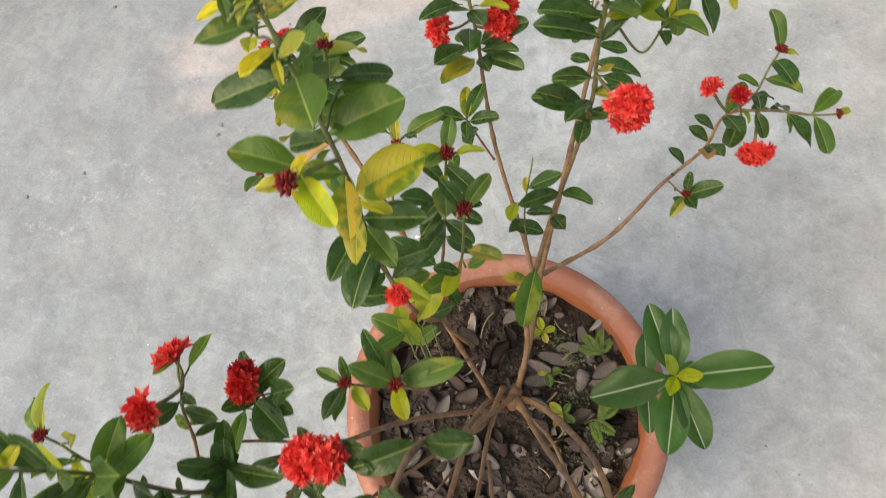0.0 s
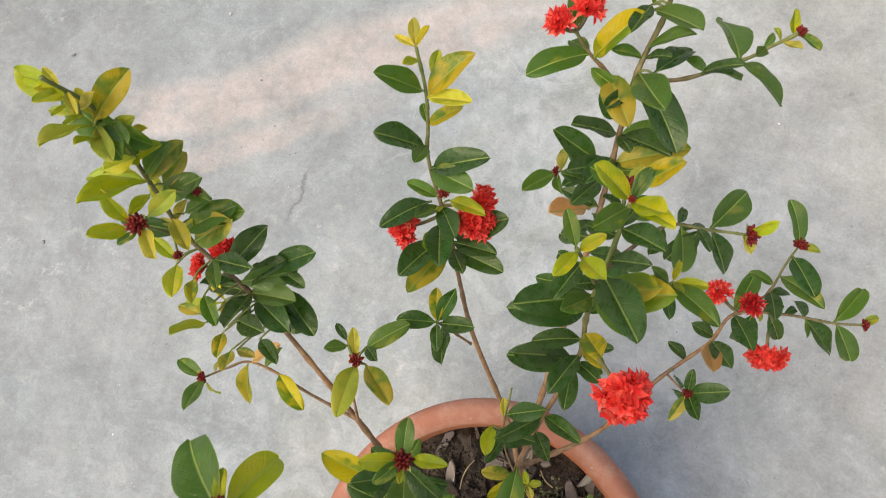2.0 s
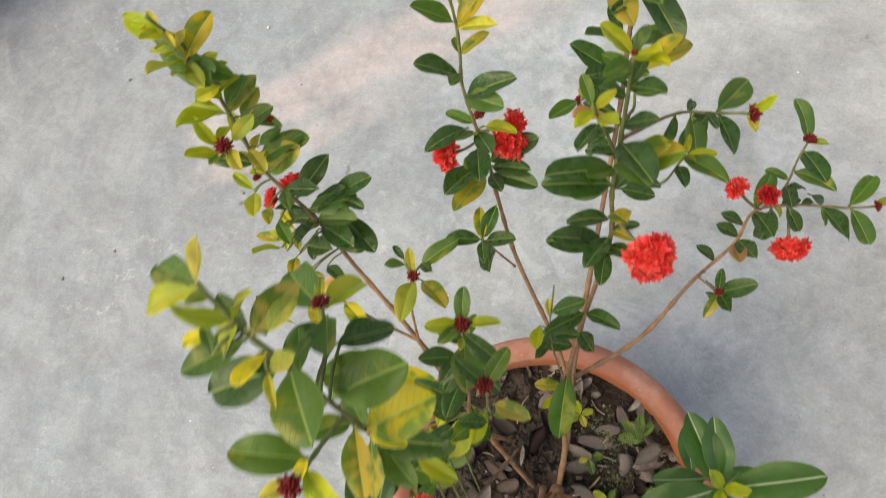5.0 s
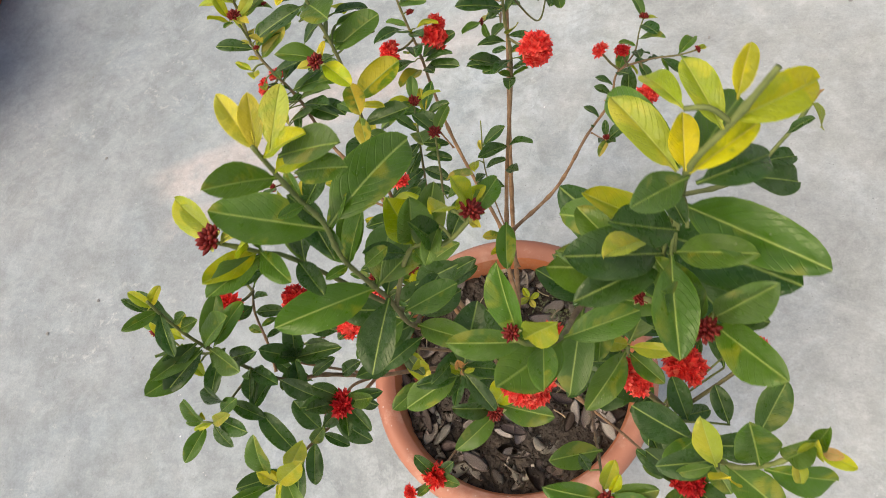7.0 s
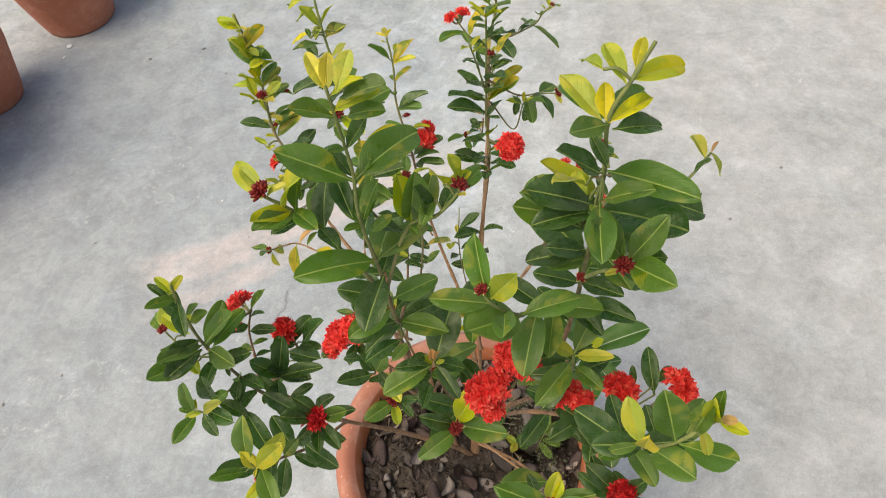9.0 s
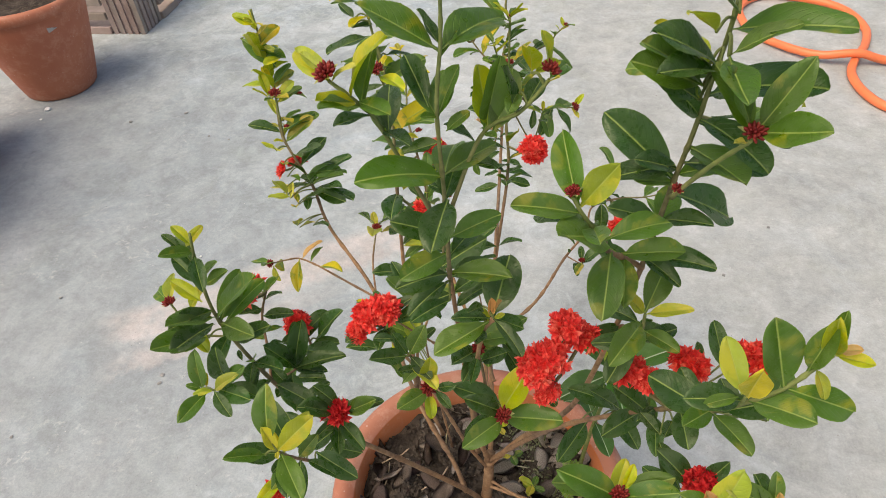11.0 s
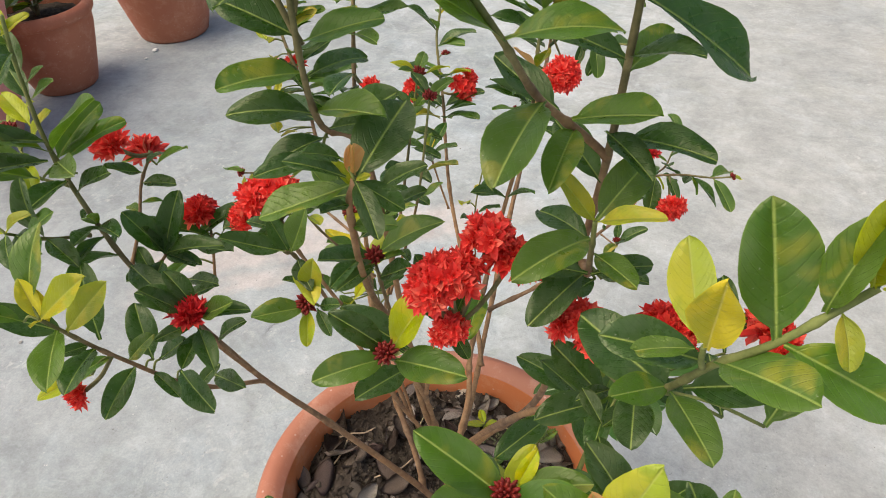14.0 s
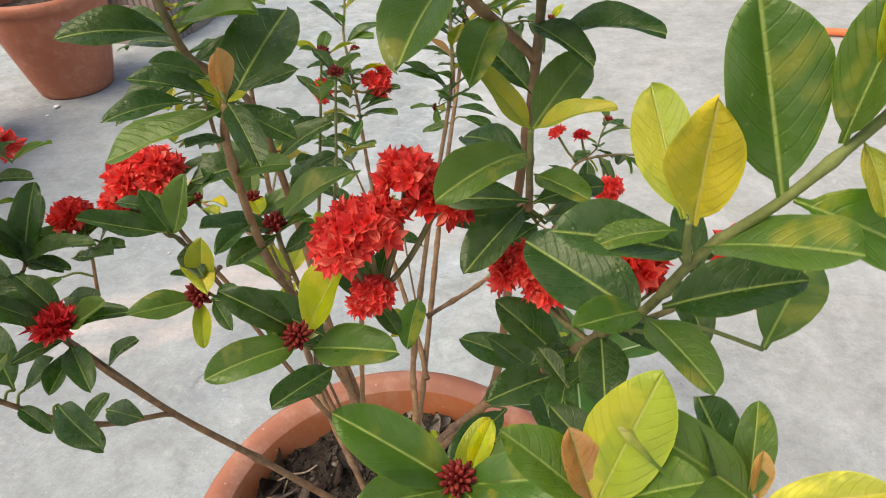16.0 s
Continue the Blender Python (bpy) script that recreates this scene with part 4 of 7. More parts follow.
b.leaf((-0.001, 0.386, 0.671), 63, -16, 4.2, "dark", 5)
b.leaf((-0.01, 0.385, 0.671), -57, 32, 4.8, "mid", 13)
b.leaf((-0.01, 0.385, 0.671), -47, 17, 5.6, "dark", 13)
b.leaf((-0.01, 0.377, 0.663), -116, 33, 2.8, "dark", -9)
b.leaf((-0.009, 0.358, 0.64), -161, 42, 3.9, "dark", -6)
b.leaf((-0.009, 0.358, 0.64), -53, 47, 2, "dark", 10)
b.leaf((-0.009, 0.358, 0.64), -22, 42, 4.5, "dark", 6)
b.leaf((-0.008, 0.348, 0.627), -112, 38, 3.7, "dark", -2)
b.leaf((-0.008, 0.345, 0.623), -139, 41, 4, "dark", -13)
b.leaf((-0.008, 0.345, 0.623), -32, 58, 1.2, "dark", 7)
b.leaf((-0.011, 0.336, 0.616), -113, 38, 3.7, "dark", -5)
b.leaf((-0.007, 0.339, 0.615), -31, 44, 2.2, "dark", 10)
b.leaf((-0.013, 0.32, 0.599), -139, 42, 4.3, "amber", -12)
b.leaf((-0.013, 0.333, 0.611), -170, 42, 3, "dark", -6)
b.leaf((-0.007, 0.342, 0.619), 3, 41, 2.2, "mid", 16)
b.leaf((-0.01, 0.319, 0.592), -21, 47, 2.6, "dark", 11)
b.leaf((-0.006, 0.315, 0.591), -130, 37, 3, "dark", -6)
b.leaf((-0.005, 0.425, 0.749), -11, 63, 2.7, "lime", 45)
b.leaf((-0.005, 0.425, 0.749), 174, 55, 2.3, "lime", -31)
b.leaf((-0.002, 0.429, 0.749), 138, 80, 2.1, "yellow", 21)
b.leaf((-0.016, 0.344, 0.624), 173, 29, 4, "dark", -23)
b.leaf((-0.008, 0.345, 0.623), 21, 30, 5.2, "mottled", 10)
b.leaf((-0.01, 0.374, 0.66), 168, 21, 3, "mid", -34)
b.leaf((-0.006, 0.323, 0.598), 173, 12, 3, "dark", -22)
b.leaf((-0.005, 0.306, 0.582), -180, -42, 3.7, "dark", -26)
b.leaf((-0.005, 0.297, 0.573), 16, -24, 2.9, "dark", 11)
b.leaf((-0.005, 0.286, 0.564), 157, -29, 2.8, "dark", -25)
b.leaf((-0.005, 0.286, 0.564), 5, -5, 4.5, "dark", 10)
b.leaf((-0.004, 0.275, 0.553), -178, -25, 3.5, "dark", -34)
b.leaf((0.005, 0.28, 0.557), 9, -22, 3.2, "dark", 33)
b.leaf((-0.009, 0.358, 0.64), 22, 20, 3, "mid", 23)
b = Branch([(-0.011, 0.372, 0.656), (-0.026, 0.385, 0.659), (-0.039, 0.388, 0.671), (-0.05, 0.393, 0.683)], 0.0018, 0.0013, 0.6, 0.2)
b.leaf((-0.05, 0.393, 0.683), 105, 0, 3.5, "mid", 5)
b.leaf((-0.039, 0.388, 0.671), -140, 30, 4.3, "mid", -20)
b.leaf((-0.039, 0.388, 0.671), 147, -10, 2.1, "mid", -5)
b.leaf((-0.037, 0.387, 0.668), 37, 62, 4.5, "mottled", 21)
b.leaf((-0.026, 0.385, 0.659), -61, 32, 5, "mottled", 1)
b.leaf((-0.026, 0.378, 0.658), -60, -74, 2.7, "dark", 21)
b.spray((-0.060, 0.392, 0.692), 0.53, "coral")
b.spray((-0.046, 0.405, 0.691), 0.59, "coral")
b = Branch([(-0.009, 0.383, 0.669), (0.014, 0.388, 0.669), (0.043, 0.406, 0.675), (0.052, 0.41, 0.686), (0.063, 0.417, 0.694)], 0.0018, 0.0012, 0.4, 0.1)
b.leaf((0.026, 0.395, 0.671), 134, -41, 2.7, "mid", -20)
b.leaf((0.023, 0.393, 0.67), 19, 60, 2.8, "dark", 41)
b.leaf((0.026, 0.395, 0.671), -15, 46, 2.6, "dark", 10)
b.leaf((0.041, 0.405, 0.674), 108, -13, 4.4, "mid", -13)
b.leaf((0.041, 0.405, 0.674), -5, -35, 4.7, "mid", 7)
b.leaf((0.051, 0.41, 0.685), -114, 35, 1.9, "mid", 2)
b.leaf((0.061, 0.416, 0.692), 119, 40, 1.5, "lime", -22)
b.leaf((0.056, 0.413, 0.689), -35, 33, 1.6, "yellow", 9)
b.leaf((0.056, 0.413, 0.689), 148, 59, 1, "lime", -10)
b.leaf((0.063, 0.417, 0.694), -42, 25, 1.7, "mid", 25)
b.leaf((0.05, 0.409, 0.684), 75, 24, 1.1, "mid", -2)
b.bud_at((0.063, 0.417, 0.694), 0.38)
b = Branch([(-0.013, 0.322, 0.591), (-0.023, 0.35, 0.536), (-0.029, 0.367, 0.533), (-0.047, 0.362, 0.525)], 0.0014, 0.001, 0.5, 0.2)
b.leaf((-0.045, 0.362, 0.525), 97, -24, 3.6, "mottled", 10)
b.leaf((-0.029, 0.367, 0.533), 143, 32, 2.2, "dark", 2)
b.leaf((-0.029, 0.367, 0.533), 83, -17, 2, "yellow", 14)
b.leaf((-0.047, 0.362, 0.525), -130, 21, 3.6, "mid", -6)
b.leaf((-0.047, 0.362, 0.525), -71, -41, 2.3, "mid", -5)
b.leaf((-0.026, 0.362, 0.532), -127, 42, 2.6, "dark", -11)
b.leaf((-0.029, 0.367, 0.533), 120, -28, 2.9, "dark", 8)
b.bud_at((-0.047, 0.362, 0.525), 0.45)
b = Branch([(0.011, 0.021, 0.344), (0.008, 0.066, 0.372), (-0.003, 0.103, 0.402), (0, 0.162, 0.5), (0.011, 0.221, 0.611), (0.007, 0.244, 0.66), (0.007, 0.269, 0.726), (0.007, 0.28, 0.765)], 0.004, 0.0014, 1, 0)
b.leaf((0.007, 0.28, 0.765), 155, 38, 2.2, "lime", -9)
b.leaf((0.007, 0.28, 0.765), -25, 47, 2.5, "lime", 4)
b.leaf((0.007, 0.28, 0.765), 72, 28, 1.7, "mid", 0)
b.leaf((0.007, 0.277, 0.754), -126, 41, 2.2, "mid", -1)
b.leaf((0.007, 0.274, 0.743), -22, 46, 2.9, "dark", 7)
b.leaf((0.007, 0.274, 0.743), 70, 30, 1.9, "dark", 1)
b.leaf((0.007, 0.255, 0.686), -44, 48, 4.5, "mid", 2)
b.leaf((0.007, 0.252, 0.679), -133, 42, 3.1, "mid", -2)
b.leaf((0.007, 0.252, 0.679), 17, 45, 4.7, "mottled", 2)
b.leaf((0.007, 0.246, 0.666), -157, 37, 5.1, "dark", -2)
b.leaf((0.009, 0.236, 0.642), -44, 51, 3.2, "mottled", 3)
b.leaf((0.01, 0.233, 0.634), -162, 39, 3.4, "dark", -2)
b.leaf((0.011, 0.221, 0.611), -166, 44, 4.9, "dark", -3)
b.leaf((0.01, 0.217, 0.602), -87, 50, 3.3, "dark", 3)
b.leaf((0.015, 0.217, 0.601), -171, 45, 2.2, "mid", -1)
b.leaf((0.011, 0.221, 0.611), -26, 46, 2.6, "dark", 5)
b.leaf((0.007, 0.265, 0.714), 2, 46, 2.6, "dark", 3)
b.leaf((0.007, 0.244, 0.66), 52, 33, 3, "dark", 1)
b.leaf((0.007, 0.272, 0.735), -171, 44, 2, "dark", -8)
b.leaf((0.011, 0.228, 0.624), 22, 43, 2.1, "dark", 2)
b.leaf((0.007, 0.257, 0.694), -151, 41, 2.1, "dark", -3)
b.leaf((0.007, 0.28, 0.765), 159, 40, 2.5, "lime", -4)
b.leaf((0.007, 0.28, 0.765), -27, 45, 2.6, "lime", 12)
b.leaf((0.007, 0.28, 0.765), 78, 27, 1.7, "mid", 1)
b.leaf((0.007, 0.279, 0.761), -122, 38, 2.5, "mid", -5)
b.leaf((0.007, 0.26, 0.701), -52, 44, 5, "dark", 6)
b.leaf((0.007, 0.252, 0.679), -150, 35, 5.2, "dark", -4)
b.leaf((0.007, 0.252, 0.679), 14, 39, 4.8, "mottled", 6)
b.leaf((0.011, 0.228, 0.624), -23, 49, 2.4, "mottled", 2)
b.leaf((0.006, 0.222, 0.612), -160, 45, 4.5, "dark", -4)
b.leaf((0.011, 0.225, 0.618), -112, 44, 3.7, "dark", -1)
b.leaf((0.01, 0.217, 0.602), 9, 39, 2.3, "mid", 6)
b.leaf((0.003, 0.181, 0.535), -132, 37, 4.4, "dark", -5)
b.leaf((0.003, 0.181, 0.535), -12, 44, 3.8, "dark", 4)
b.leaf((-0.001, 0.156, 0.49), -173, 44, 3.6, "dark", -6)
b.leaf((0.001, 0.168, 0.511), -44, 40, 3.3, "dark", 6)
b.leaf((-0.003, 0.133, 0.451), -84, 15, 6.1, "mid", -1)
b.leaf((-0.004, 0.122, 0.431), -168, 30, 3.1, "mottled", -2)
b.leaf((-0.004, 0.116, 0.421), -130, 40, 2.9, "yellow", -4)
b.head((0.042, 0.208, 0.656), 0.84, "coral")
b.bud_at((0.007, 0.280, 0.767), 0.19)
b = Branch([(0.006, 0.255, 0.692), (-0.002, 0.257, 0.726), (-0.008, 0.258, 0.748)], 0.0016, 0.0012, 0.2, 0)
b.leaf((-0.003, 0.257, 0.728), -136, 33, 1.2, "mid", -3)
b.leaf((-0.007, 0.258, 0.744), -111, 36, 2, "lime", -4)
b.leaf((-0.007, 0.258, 0.744), 45, 47, 1.6, "lime", 2)
b.leaf((-0.005, 0.257, 0.738), -36, 44, 2.5, "lime", 1)
b.leaf((-0.008, 0.258, 0.748), 123, 33, 1.9, "mid", 0)
b.leaf((-0.004, 0.257, 0.731), -107, 32, 2.8, "dark", -2)
b = Branch([(0.008, 0.271, 0.713), (0.008, 0.295, 0.678), (0.004, 0.308, 0.699)], 0.0015, 0.0011, 0.4, 0.1)
b.leaf((0.01, 0.31, 0.698), 36, 53, 3.1, "mottled", 15)
b.leaf((0.004, 0.307, 0.697), 174, 33, 2.4, "mid", -12)
b.leaf((0.004, 0.308, 0.699), 64, 23, 1.4, "lime", 5)
b.leaf((0.005, 0.304, 0.691), 75, 27, 1.4, "mid", 2)
b.leaf((0.006, 0.302, 0.685), -170, 39, 1.7, "dark", -8)
b.leaf((0.007, 0.301, 0.682), -18, 49, 2.4, "mid", 9)
b.bud_at((0.004, 0.308, 0.699), 0.58)
b = Branch([(0.007, 0.263, 0.7), (0.033, 0.311, 0.641), (0.056, 0.317, 0.639), (0.079, 0.322, 0.637)], 0.0018, 0.0012, 0.5, 0.1)
b.leaf((0.058, 0.318, 0.639), 64, -22, 4.1, "mid", -13)
b.leaf((0.058, 0.318, 0.639), -39, -36, 3.7, "dark", 20)
b.leaf((0.056, 0.317, 0.639), 153, -61, 3, "dark", -27)
b.leaf((0.079, 0.322, 0.637), 31, 51, 2.1, "lime", -5)
b.leaf((0.076, 0.322, 0.637), -32, -43, 1.7, "yellow", 21)
b.leaf((0.054, 0.317, 0.639), -126, -58, 3.8, "dark", 25)
b.leaf((0.042, 0.316, 0.636), -58, -30, 3.6, "mid", 12)
b.leaf((0.033, 0.311, 0.641), -100, -57, 2.6, "dark", 19)
b.leaf((0.051, 0.317, 0.639), -53, 33, 2, "dark", 15)
b.leaf((0.04, 0.316, 0.636), 78, -34, 2, "dark", -5)
b.bud_at((0.079, 0.322, 0.637), 0.64)
b = Branch([(0.011, 0.257, 0.673), (0.034, 0.266, 0.627), (0.045, 0.277, 0.658)], 0.0014, 0.001, 0.3, 0.1)
b.leaf((0.045, 0.277, 0.658), 96, 28, 1.4, "yellow", -3)
b.leaf((0.044, 0.276, 0.655), -150, 42, 2.5, "lime", -1)
b.leaf((0.045, 0.277, 0.658), 8, 27, 2, "lime", 6)
b.leaf((0.045, 0.277, 0.658), -39, 43, 1.1, "lime", 12)
b.leaf((0.044, 0.276, 0.655), -30, 50, 4, "mid", 9)
b.leaf((0.044, 0.276, 0.655), 165, 43, 1.8, "mid", -10)
b.leaf((0.042, 0.274, 0.646), -65, 42, 2.3, "dark", 7)
b = Branch([(0.003, 0.133, 0.43), (0.05, 0.182, 0.445), (0.081, 0.24, 0.465), (0.106, 0.278, 0.48), (0.113, 0.302, 0.503), (0.144, 0.312, 0.511), (0.177, 0.317, 0.512), (0.196, 0.322, 0.514)], 0.003, 0.0012, 1, 0.2)
b.leaf((0.177, 0.317, 0.512), 61, -4, 4.3, "mid", -17)
b.leaf((0.179, 0.318, 0.512), -36, -32, 4.2, "mid", 15)
b.leaf((0.158, 0.314, 0.512), -25, -25, 4.3, "dark", 6)
b.leaf((0.158, 0.314, 0.512), -41, -39, 2.2, "mid", 7)
b.leaf((0.158, 0.314, 0.512), 102, -46, 2.8, "dark", -9)
b.leaf((0.194, 0.322, 0.514), 40, -27, 2, "lime", -8)
b.leaf((0.124, 0.307, 0.508), -82, -43, 4, "dark", 16)
b.leaf((0.13, 0.309, 0.509), 48, -29, 2.8, "dark", -8)
b.leaf((0.113, 0.302, 0.503), 78, -9, 4.2, "mid", -11)
b.leaf((0.113, 0.302, 0.503), -64, 49, 4.3, "dark", 21)
b.leaf((0.107, 0.281, 0.482), -56, 55, 3.9, "dark", 13)
b.leaf((0.106, 0.278, 0.48), -82, 50, 4.2, "amber", 15)
b.leaf((0.108, 0.284, 0.484), 177, 42, 2.7, "dark", -13)
b.leaf((0.095, 0.261, 0.472), 156, 43, 2.5, "dark", -6)
b.leaf((0.087, 0.249, 0.468), 13, 84, 0.9, "dark", -9)
b.leaf((0.134, 0.31, 0.51), -39, -32, 3, "dark", 18)
b.leaf((0.109, 0.292, 0.492), 174, 38, 2.6, "dark", -5)
b.leaf((0.144, 0.312, 0.511), 46, -27, 1.9, "dark", -11)
b.bud_at((0.196, 0.322, 0.514), 0.45)
b.head((0.148, 0.278, 0.491), 0.74, "coral")
b.spray((0.116, 0.307, 0.534), 0.50, "crimson")
b.spray((0.092, 0.308, 0.534), 0.55, "coral")
b = Branch([(0.086, 0.245, 0.466), (0.104, 0.236, 0.463), (0.104, 0.236, 0.469)], 0.0012, 0.001, 0.6, 0.3)
b.leaf((0.104, 0.236, 0.469), 100, 33, 2.2, "dark", -5)
b.leaf((0.105, 0.236, 0.465), 25, 50, 3.6, "dark", 0)
b.leaf((0.105, 0.236, 0.465), -62, 45, 3.2, "dark", 5)
b.leaf((0.104, 0.236, 0.463), -152, -64, 2.3, "dark", 22)
b.leaf((0.105, 0.236, 0.464), -109, 31, 2.9, "mottled", 5)
b.leaf((0.1, 0.238, 0.463), 108, -60, 2.6, "dark", -24)
b.bud_at((0.104, 0.236, 0.469), 0.45)
b = Branch([(0.116, 0.303, 0.506), (0.13, 0.324, 0.509), (0.134, 0.346, 0.517), (0.138, 0.362, 0.522)], 0.0014, 0.0011, 0.5, 0.1)
b.leaf((0.138, 0.362, 0.522), 115, 43, 3.8, "mid", -20)
b.leaf((0.138, 0.362, 0.522), 6, 2, 1.7, "lime", 15)
b.leaf((0.136, 0.354, 0.52), -66, 48, 4.1, "dark", 21)
b.leaf((0.133, 0.338, 0.514), -33, 55, 4.4, "mid", 23)
b.leaf((0.132, 0.331, 0.511), 168, 32, 2.2, "mid", -7)
b.leaf((0.13, 0.324, 0.509), 28, -22, 2.5, "dark", 6)
b.leaf((0.122, 0.311, 0.507), -18, -24, 2, "lime", 13)
b.leaf((0.131, 0.326, 0.51), -79, 48, 2.9, "dark", 13)
b.bud_at((0.138, 0.362, 0.522), 0.64)
b = Branch([(-0.051, 0.052, 0.331), (-0.076, 0.062, 0.43), (-0.067, 0.103, 0.562), (-0.06, 0.136, 0.671)], 0.003, 0.0012, 1, 0.1)
b.leaf((-0.06, 0.136, 0.671), 100, 25, 2.6, "mid", 3)
b.leaf((-0.06, 0.136, 0.671), -159, 45, 2.5, "lime", -1)
b.leaf((-0.056, 0.138, 0.67), 18, 32, 2.4, "lime", 2)
b.leaf((-0.062, 0.127, 0.639), -60, 46, 4.4, "mid", -4)
b.leaf((-0.067, 0.118, 0.618), -157, 52, 3.5, "dark", -2)
b.leaf((-0.066, 0.11, 0.585), -94, 51, 4.4, "dark", -3)
b.leaf((-0.06, 0.122, 0.617), -15, 39, 2.6, "mid", -1)
b.leaf((-0.062, 0.13, 0.649), -67, 52, 1.3, "lime", -5)
b.leaf((-0.062, 0.127, 0.639), 163, 48, 2.8, "dark", -8)
b.leaf((-0.062, 0.13, 0.643), 78, 19, 1.9, "mid", 20)
b.leaf((-0.063, 0.123, 0.628), -109, 13, 3, "dark", -10)
b.leaf((-0.063, 0.123, 0.628), 1, 0, 2.9, "dark", 30)
b.leaf((-0.064, 0.12, 0.618), -100, 11, 3.1, "dark", -19)
b.leaf((-0.061, 0.118, 0.614), -3, 2, 2.9, "dark", 9)
b.leaf((-0.065, 0.114, 0.597), -107, 27, 2.7, "dark", -23)
b.leaf((-0.065, 0.114, 0.597), -21, 0, 3.1, "dark", 8)
b.leaf((-0.061, 0.133, 0.66), -25, -1, 3.1, "dark", 27)
b.leaf((-0.06, 0.136, 0.671), -115, 42, 2.1, "mid", -28)
b.leaf((-0.066, 0.107, 0.574), -15, 12, 2.8, "dark", 28)
b.leaf((-0.066, 0.107, 0.574), -111, 26, 2.7, "dark", -10)
b.bud_at((-0.060, 0.136, 0.671), 0.64)
b = Branch([(-0.073, 0.077, 0.478), (-0.046, 0.088, 0.574), (-0.036, 0.105, 0.67)], 0.0018, 0.0012, 0.6, 0.1)
b.leaf((-0.036, 0.105, 0.67), 72, 26, 2.9, "mid", 0)
b.leaf((-0.048, 0.086, 0.564), -91, 49, 3, "lime", -1)
b.leaf((-0.037, 0.094, 0.611), -2, 38, 3.4, "mottled", -2)
b.leaf((-0.036, 0.105, 0.67), 152, 40, 2.7, "dark", 2)
b.leaf((-0.04, 0.08, 0.591), -166, 50, 2.4, "dark", 2)
b.leaf((-0.038, 0.085, 0.591), 35, 30, 2.3, "mid", -2)
b.leaf((-0.05, 0.085, 0.555), -118, 40, 4.1, "mid", -7)
b.leaf((-0.065, 0.084, 0.528), -43, 27, 3.4, "dark", 2)
b.leaf((-0.083, 0.073, 0.48), -168, 54, 4.1, "dark", -5)
b.leaf((-0.068, 0.087, 0.55), 174, 41, 4.8, "dark", -4)
b.leaf((-0.096, 0.086, 0.496), 171, 31, 5.9, "mottled", -4)
b.leaf((-0.11, 0.057, 0.483), -159, 46, 4.6, "dark", -4)
b.leaf((-0.106, 0.054, 0.481), -52, 29, 3.4, "lime", -1)
b.leaf((-0.099, 0.056, 0.48), 72, 37, 3.4, "lime", 2)
b.leaf((-0.082, 0.031, 0.471), 158, 54, 3.9, "mid", -1)
b.leaf((-0.083, 0.025, 0.47), 50, 30, 3.1, "mid", 4)
b.bud_at((-0.036, 0.105, 0.670), 0.64)
b = Branch([(-0, 0.12, 0.433), (-0.019, 0.154, 0.52), (-0.023, 0.191, 0.566)], 0.0012, 0.0009, 0.5, 0.1)
b.leaf((-0.022, 0.169, 0.541), 112, 0, 1.6, "yellow", 0)
b.leaf((-0.029, 0.161, 0.534), -82, 50, 2.6, "lime", -3)
b.leaf((-0.022, 0.172, 0.546), 30, 37, 3.6, "dark", 11)
b.leaf((-0.02, 0.158, 0.526), 12, 37, 2.9, "dark", 2)
b.leaf((-0.019, 0.154, 0.52), -108, 52, 2.8, "dark", -2)
b = Branch([(-0.082, 0.065, 0.383), (-0.073, 0.047, 0.522), (-0.07, 0.054, 0.68), (-0.071, 0.076, 0.786), (-0.084, 0.094, 0.841), (-0.090, 0.103, 0.868), (-0.094, 0.112, 0.893)], 0.0032, 0.0012, 1, 0.0)
b.leaf((-0.07, 0.056, 0.693), -75, 44, 2.9, "dark", -6)
b.leaf((-0.07, 0.051, 0.651), 50, 19, 3.2, "dark", 1)
b.leaf((-0.071, 0.064, 0.731), -91, 27, 4, "dark", -9)
b.leaf((-0.071, 0.064, 0.731), -31, 24, 3.4, "mid", 1)
b.leaf((-0.07, 0.058, 0.706), -86, 20, 4, "dark", -3)
b.leaf((-0.07, 0.054, 0.68), 31, 20, 3.4, "dark", 10)
b.leaf((-0.07, 0.052, 0.666), -98, 45, 2.8, "dark", -5)
b.leaf((-0.07, 0.05, 0.635), 33, 30, 3.1, "mid", 7)
b.leaf((-0.07, 0.051, 0.651), -9, 20, 3.4, "lime", 1)
b.leaf((-0.07, 0.048, 0.619), -148, 32, 3.5, "dark", -5)
b.spray((-0.044, 0.036, 0.711), 0.44, "coral")
b.blade((-0.094, 0.112, 0.893), (-0.094, 0.126, 0.900), "yellow", (-0.3, -0.5, 1), 0.95, 3)
b.blade((-0.094, 0.112, 0.892), (-0.119, 0.114, 0.884), "mid", (0, 0, 1), 0.9)
b.blade((-0.095, 0.111, 0.891), (-0.112, 0.100, 0.893), "lime", (0, 0, 1), 0.9)
b.blade((-0.093, 0.109, 0.884), (-0.114, 0.109, 0.874), "lime", (0, 0, 1), 0.9)
b.blade((-0.091, 0.104, 0.869), (-0.085, 0.114, 0.884), "lime", (-0.5, 0.2, 1))
b.blade((-0.092, 0.104, 0.870), (-0.101, 0.102, 0.889), "lime", (0.4, -0.3, 1), 0.85)
b.blade((-0.097, 0.098, 0.868), (-0.113, 0.091, 0.868), "yellow", (0, 0, 1), 0.7)
b.blade((-0.091, 0.099, 0.858), (-0.107, 0.082, 0.866), "mid", (0, 0, 1), 1.1)
b.blade((-0.088, 0.100, 0.862), (-0.077, 0.121, 0.868), "mottled", (0.2, -0.2, 1), 1.2)
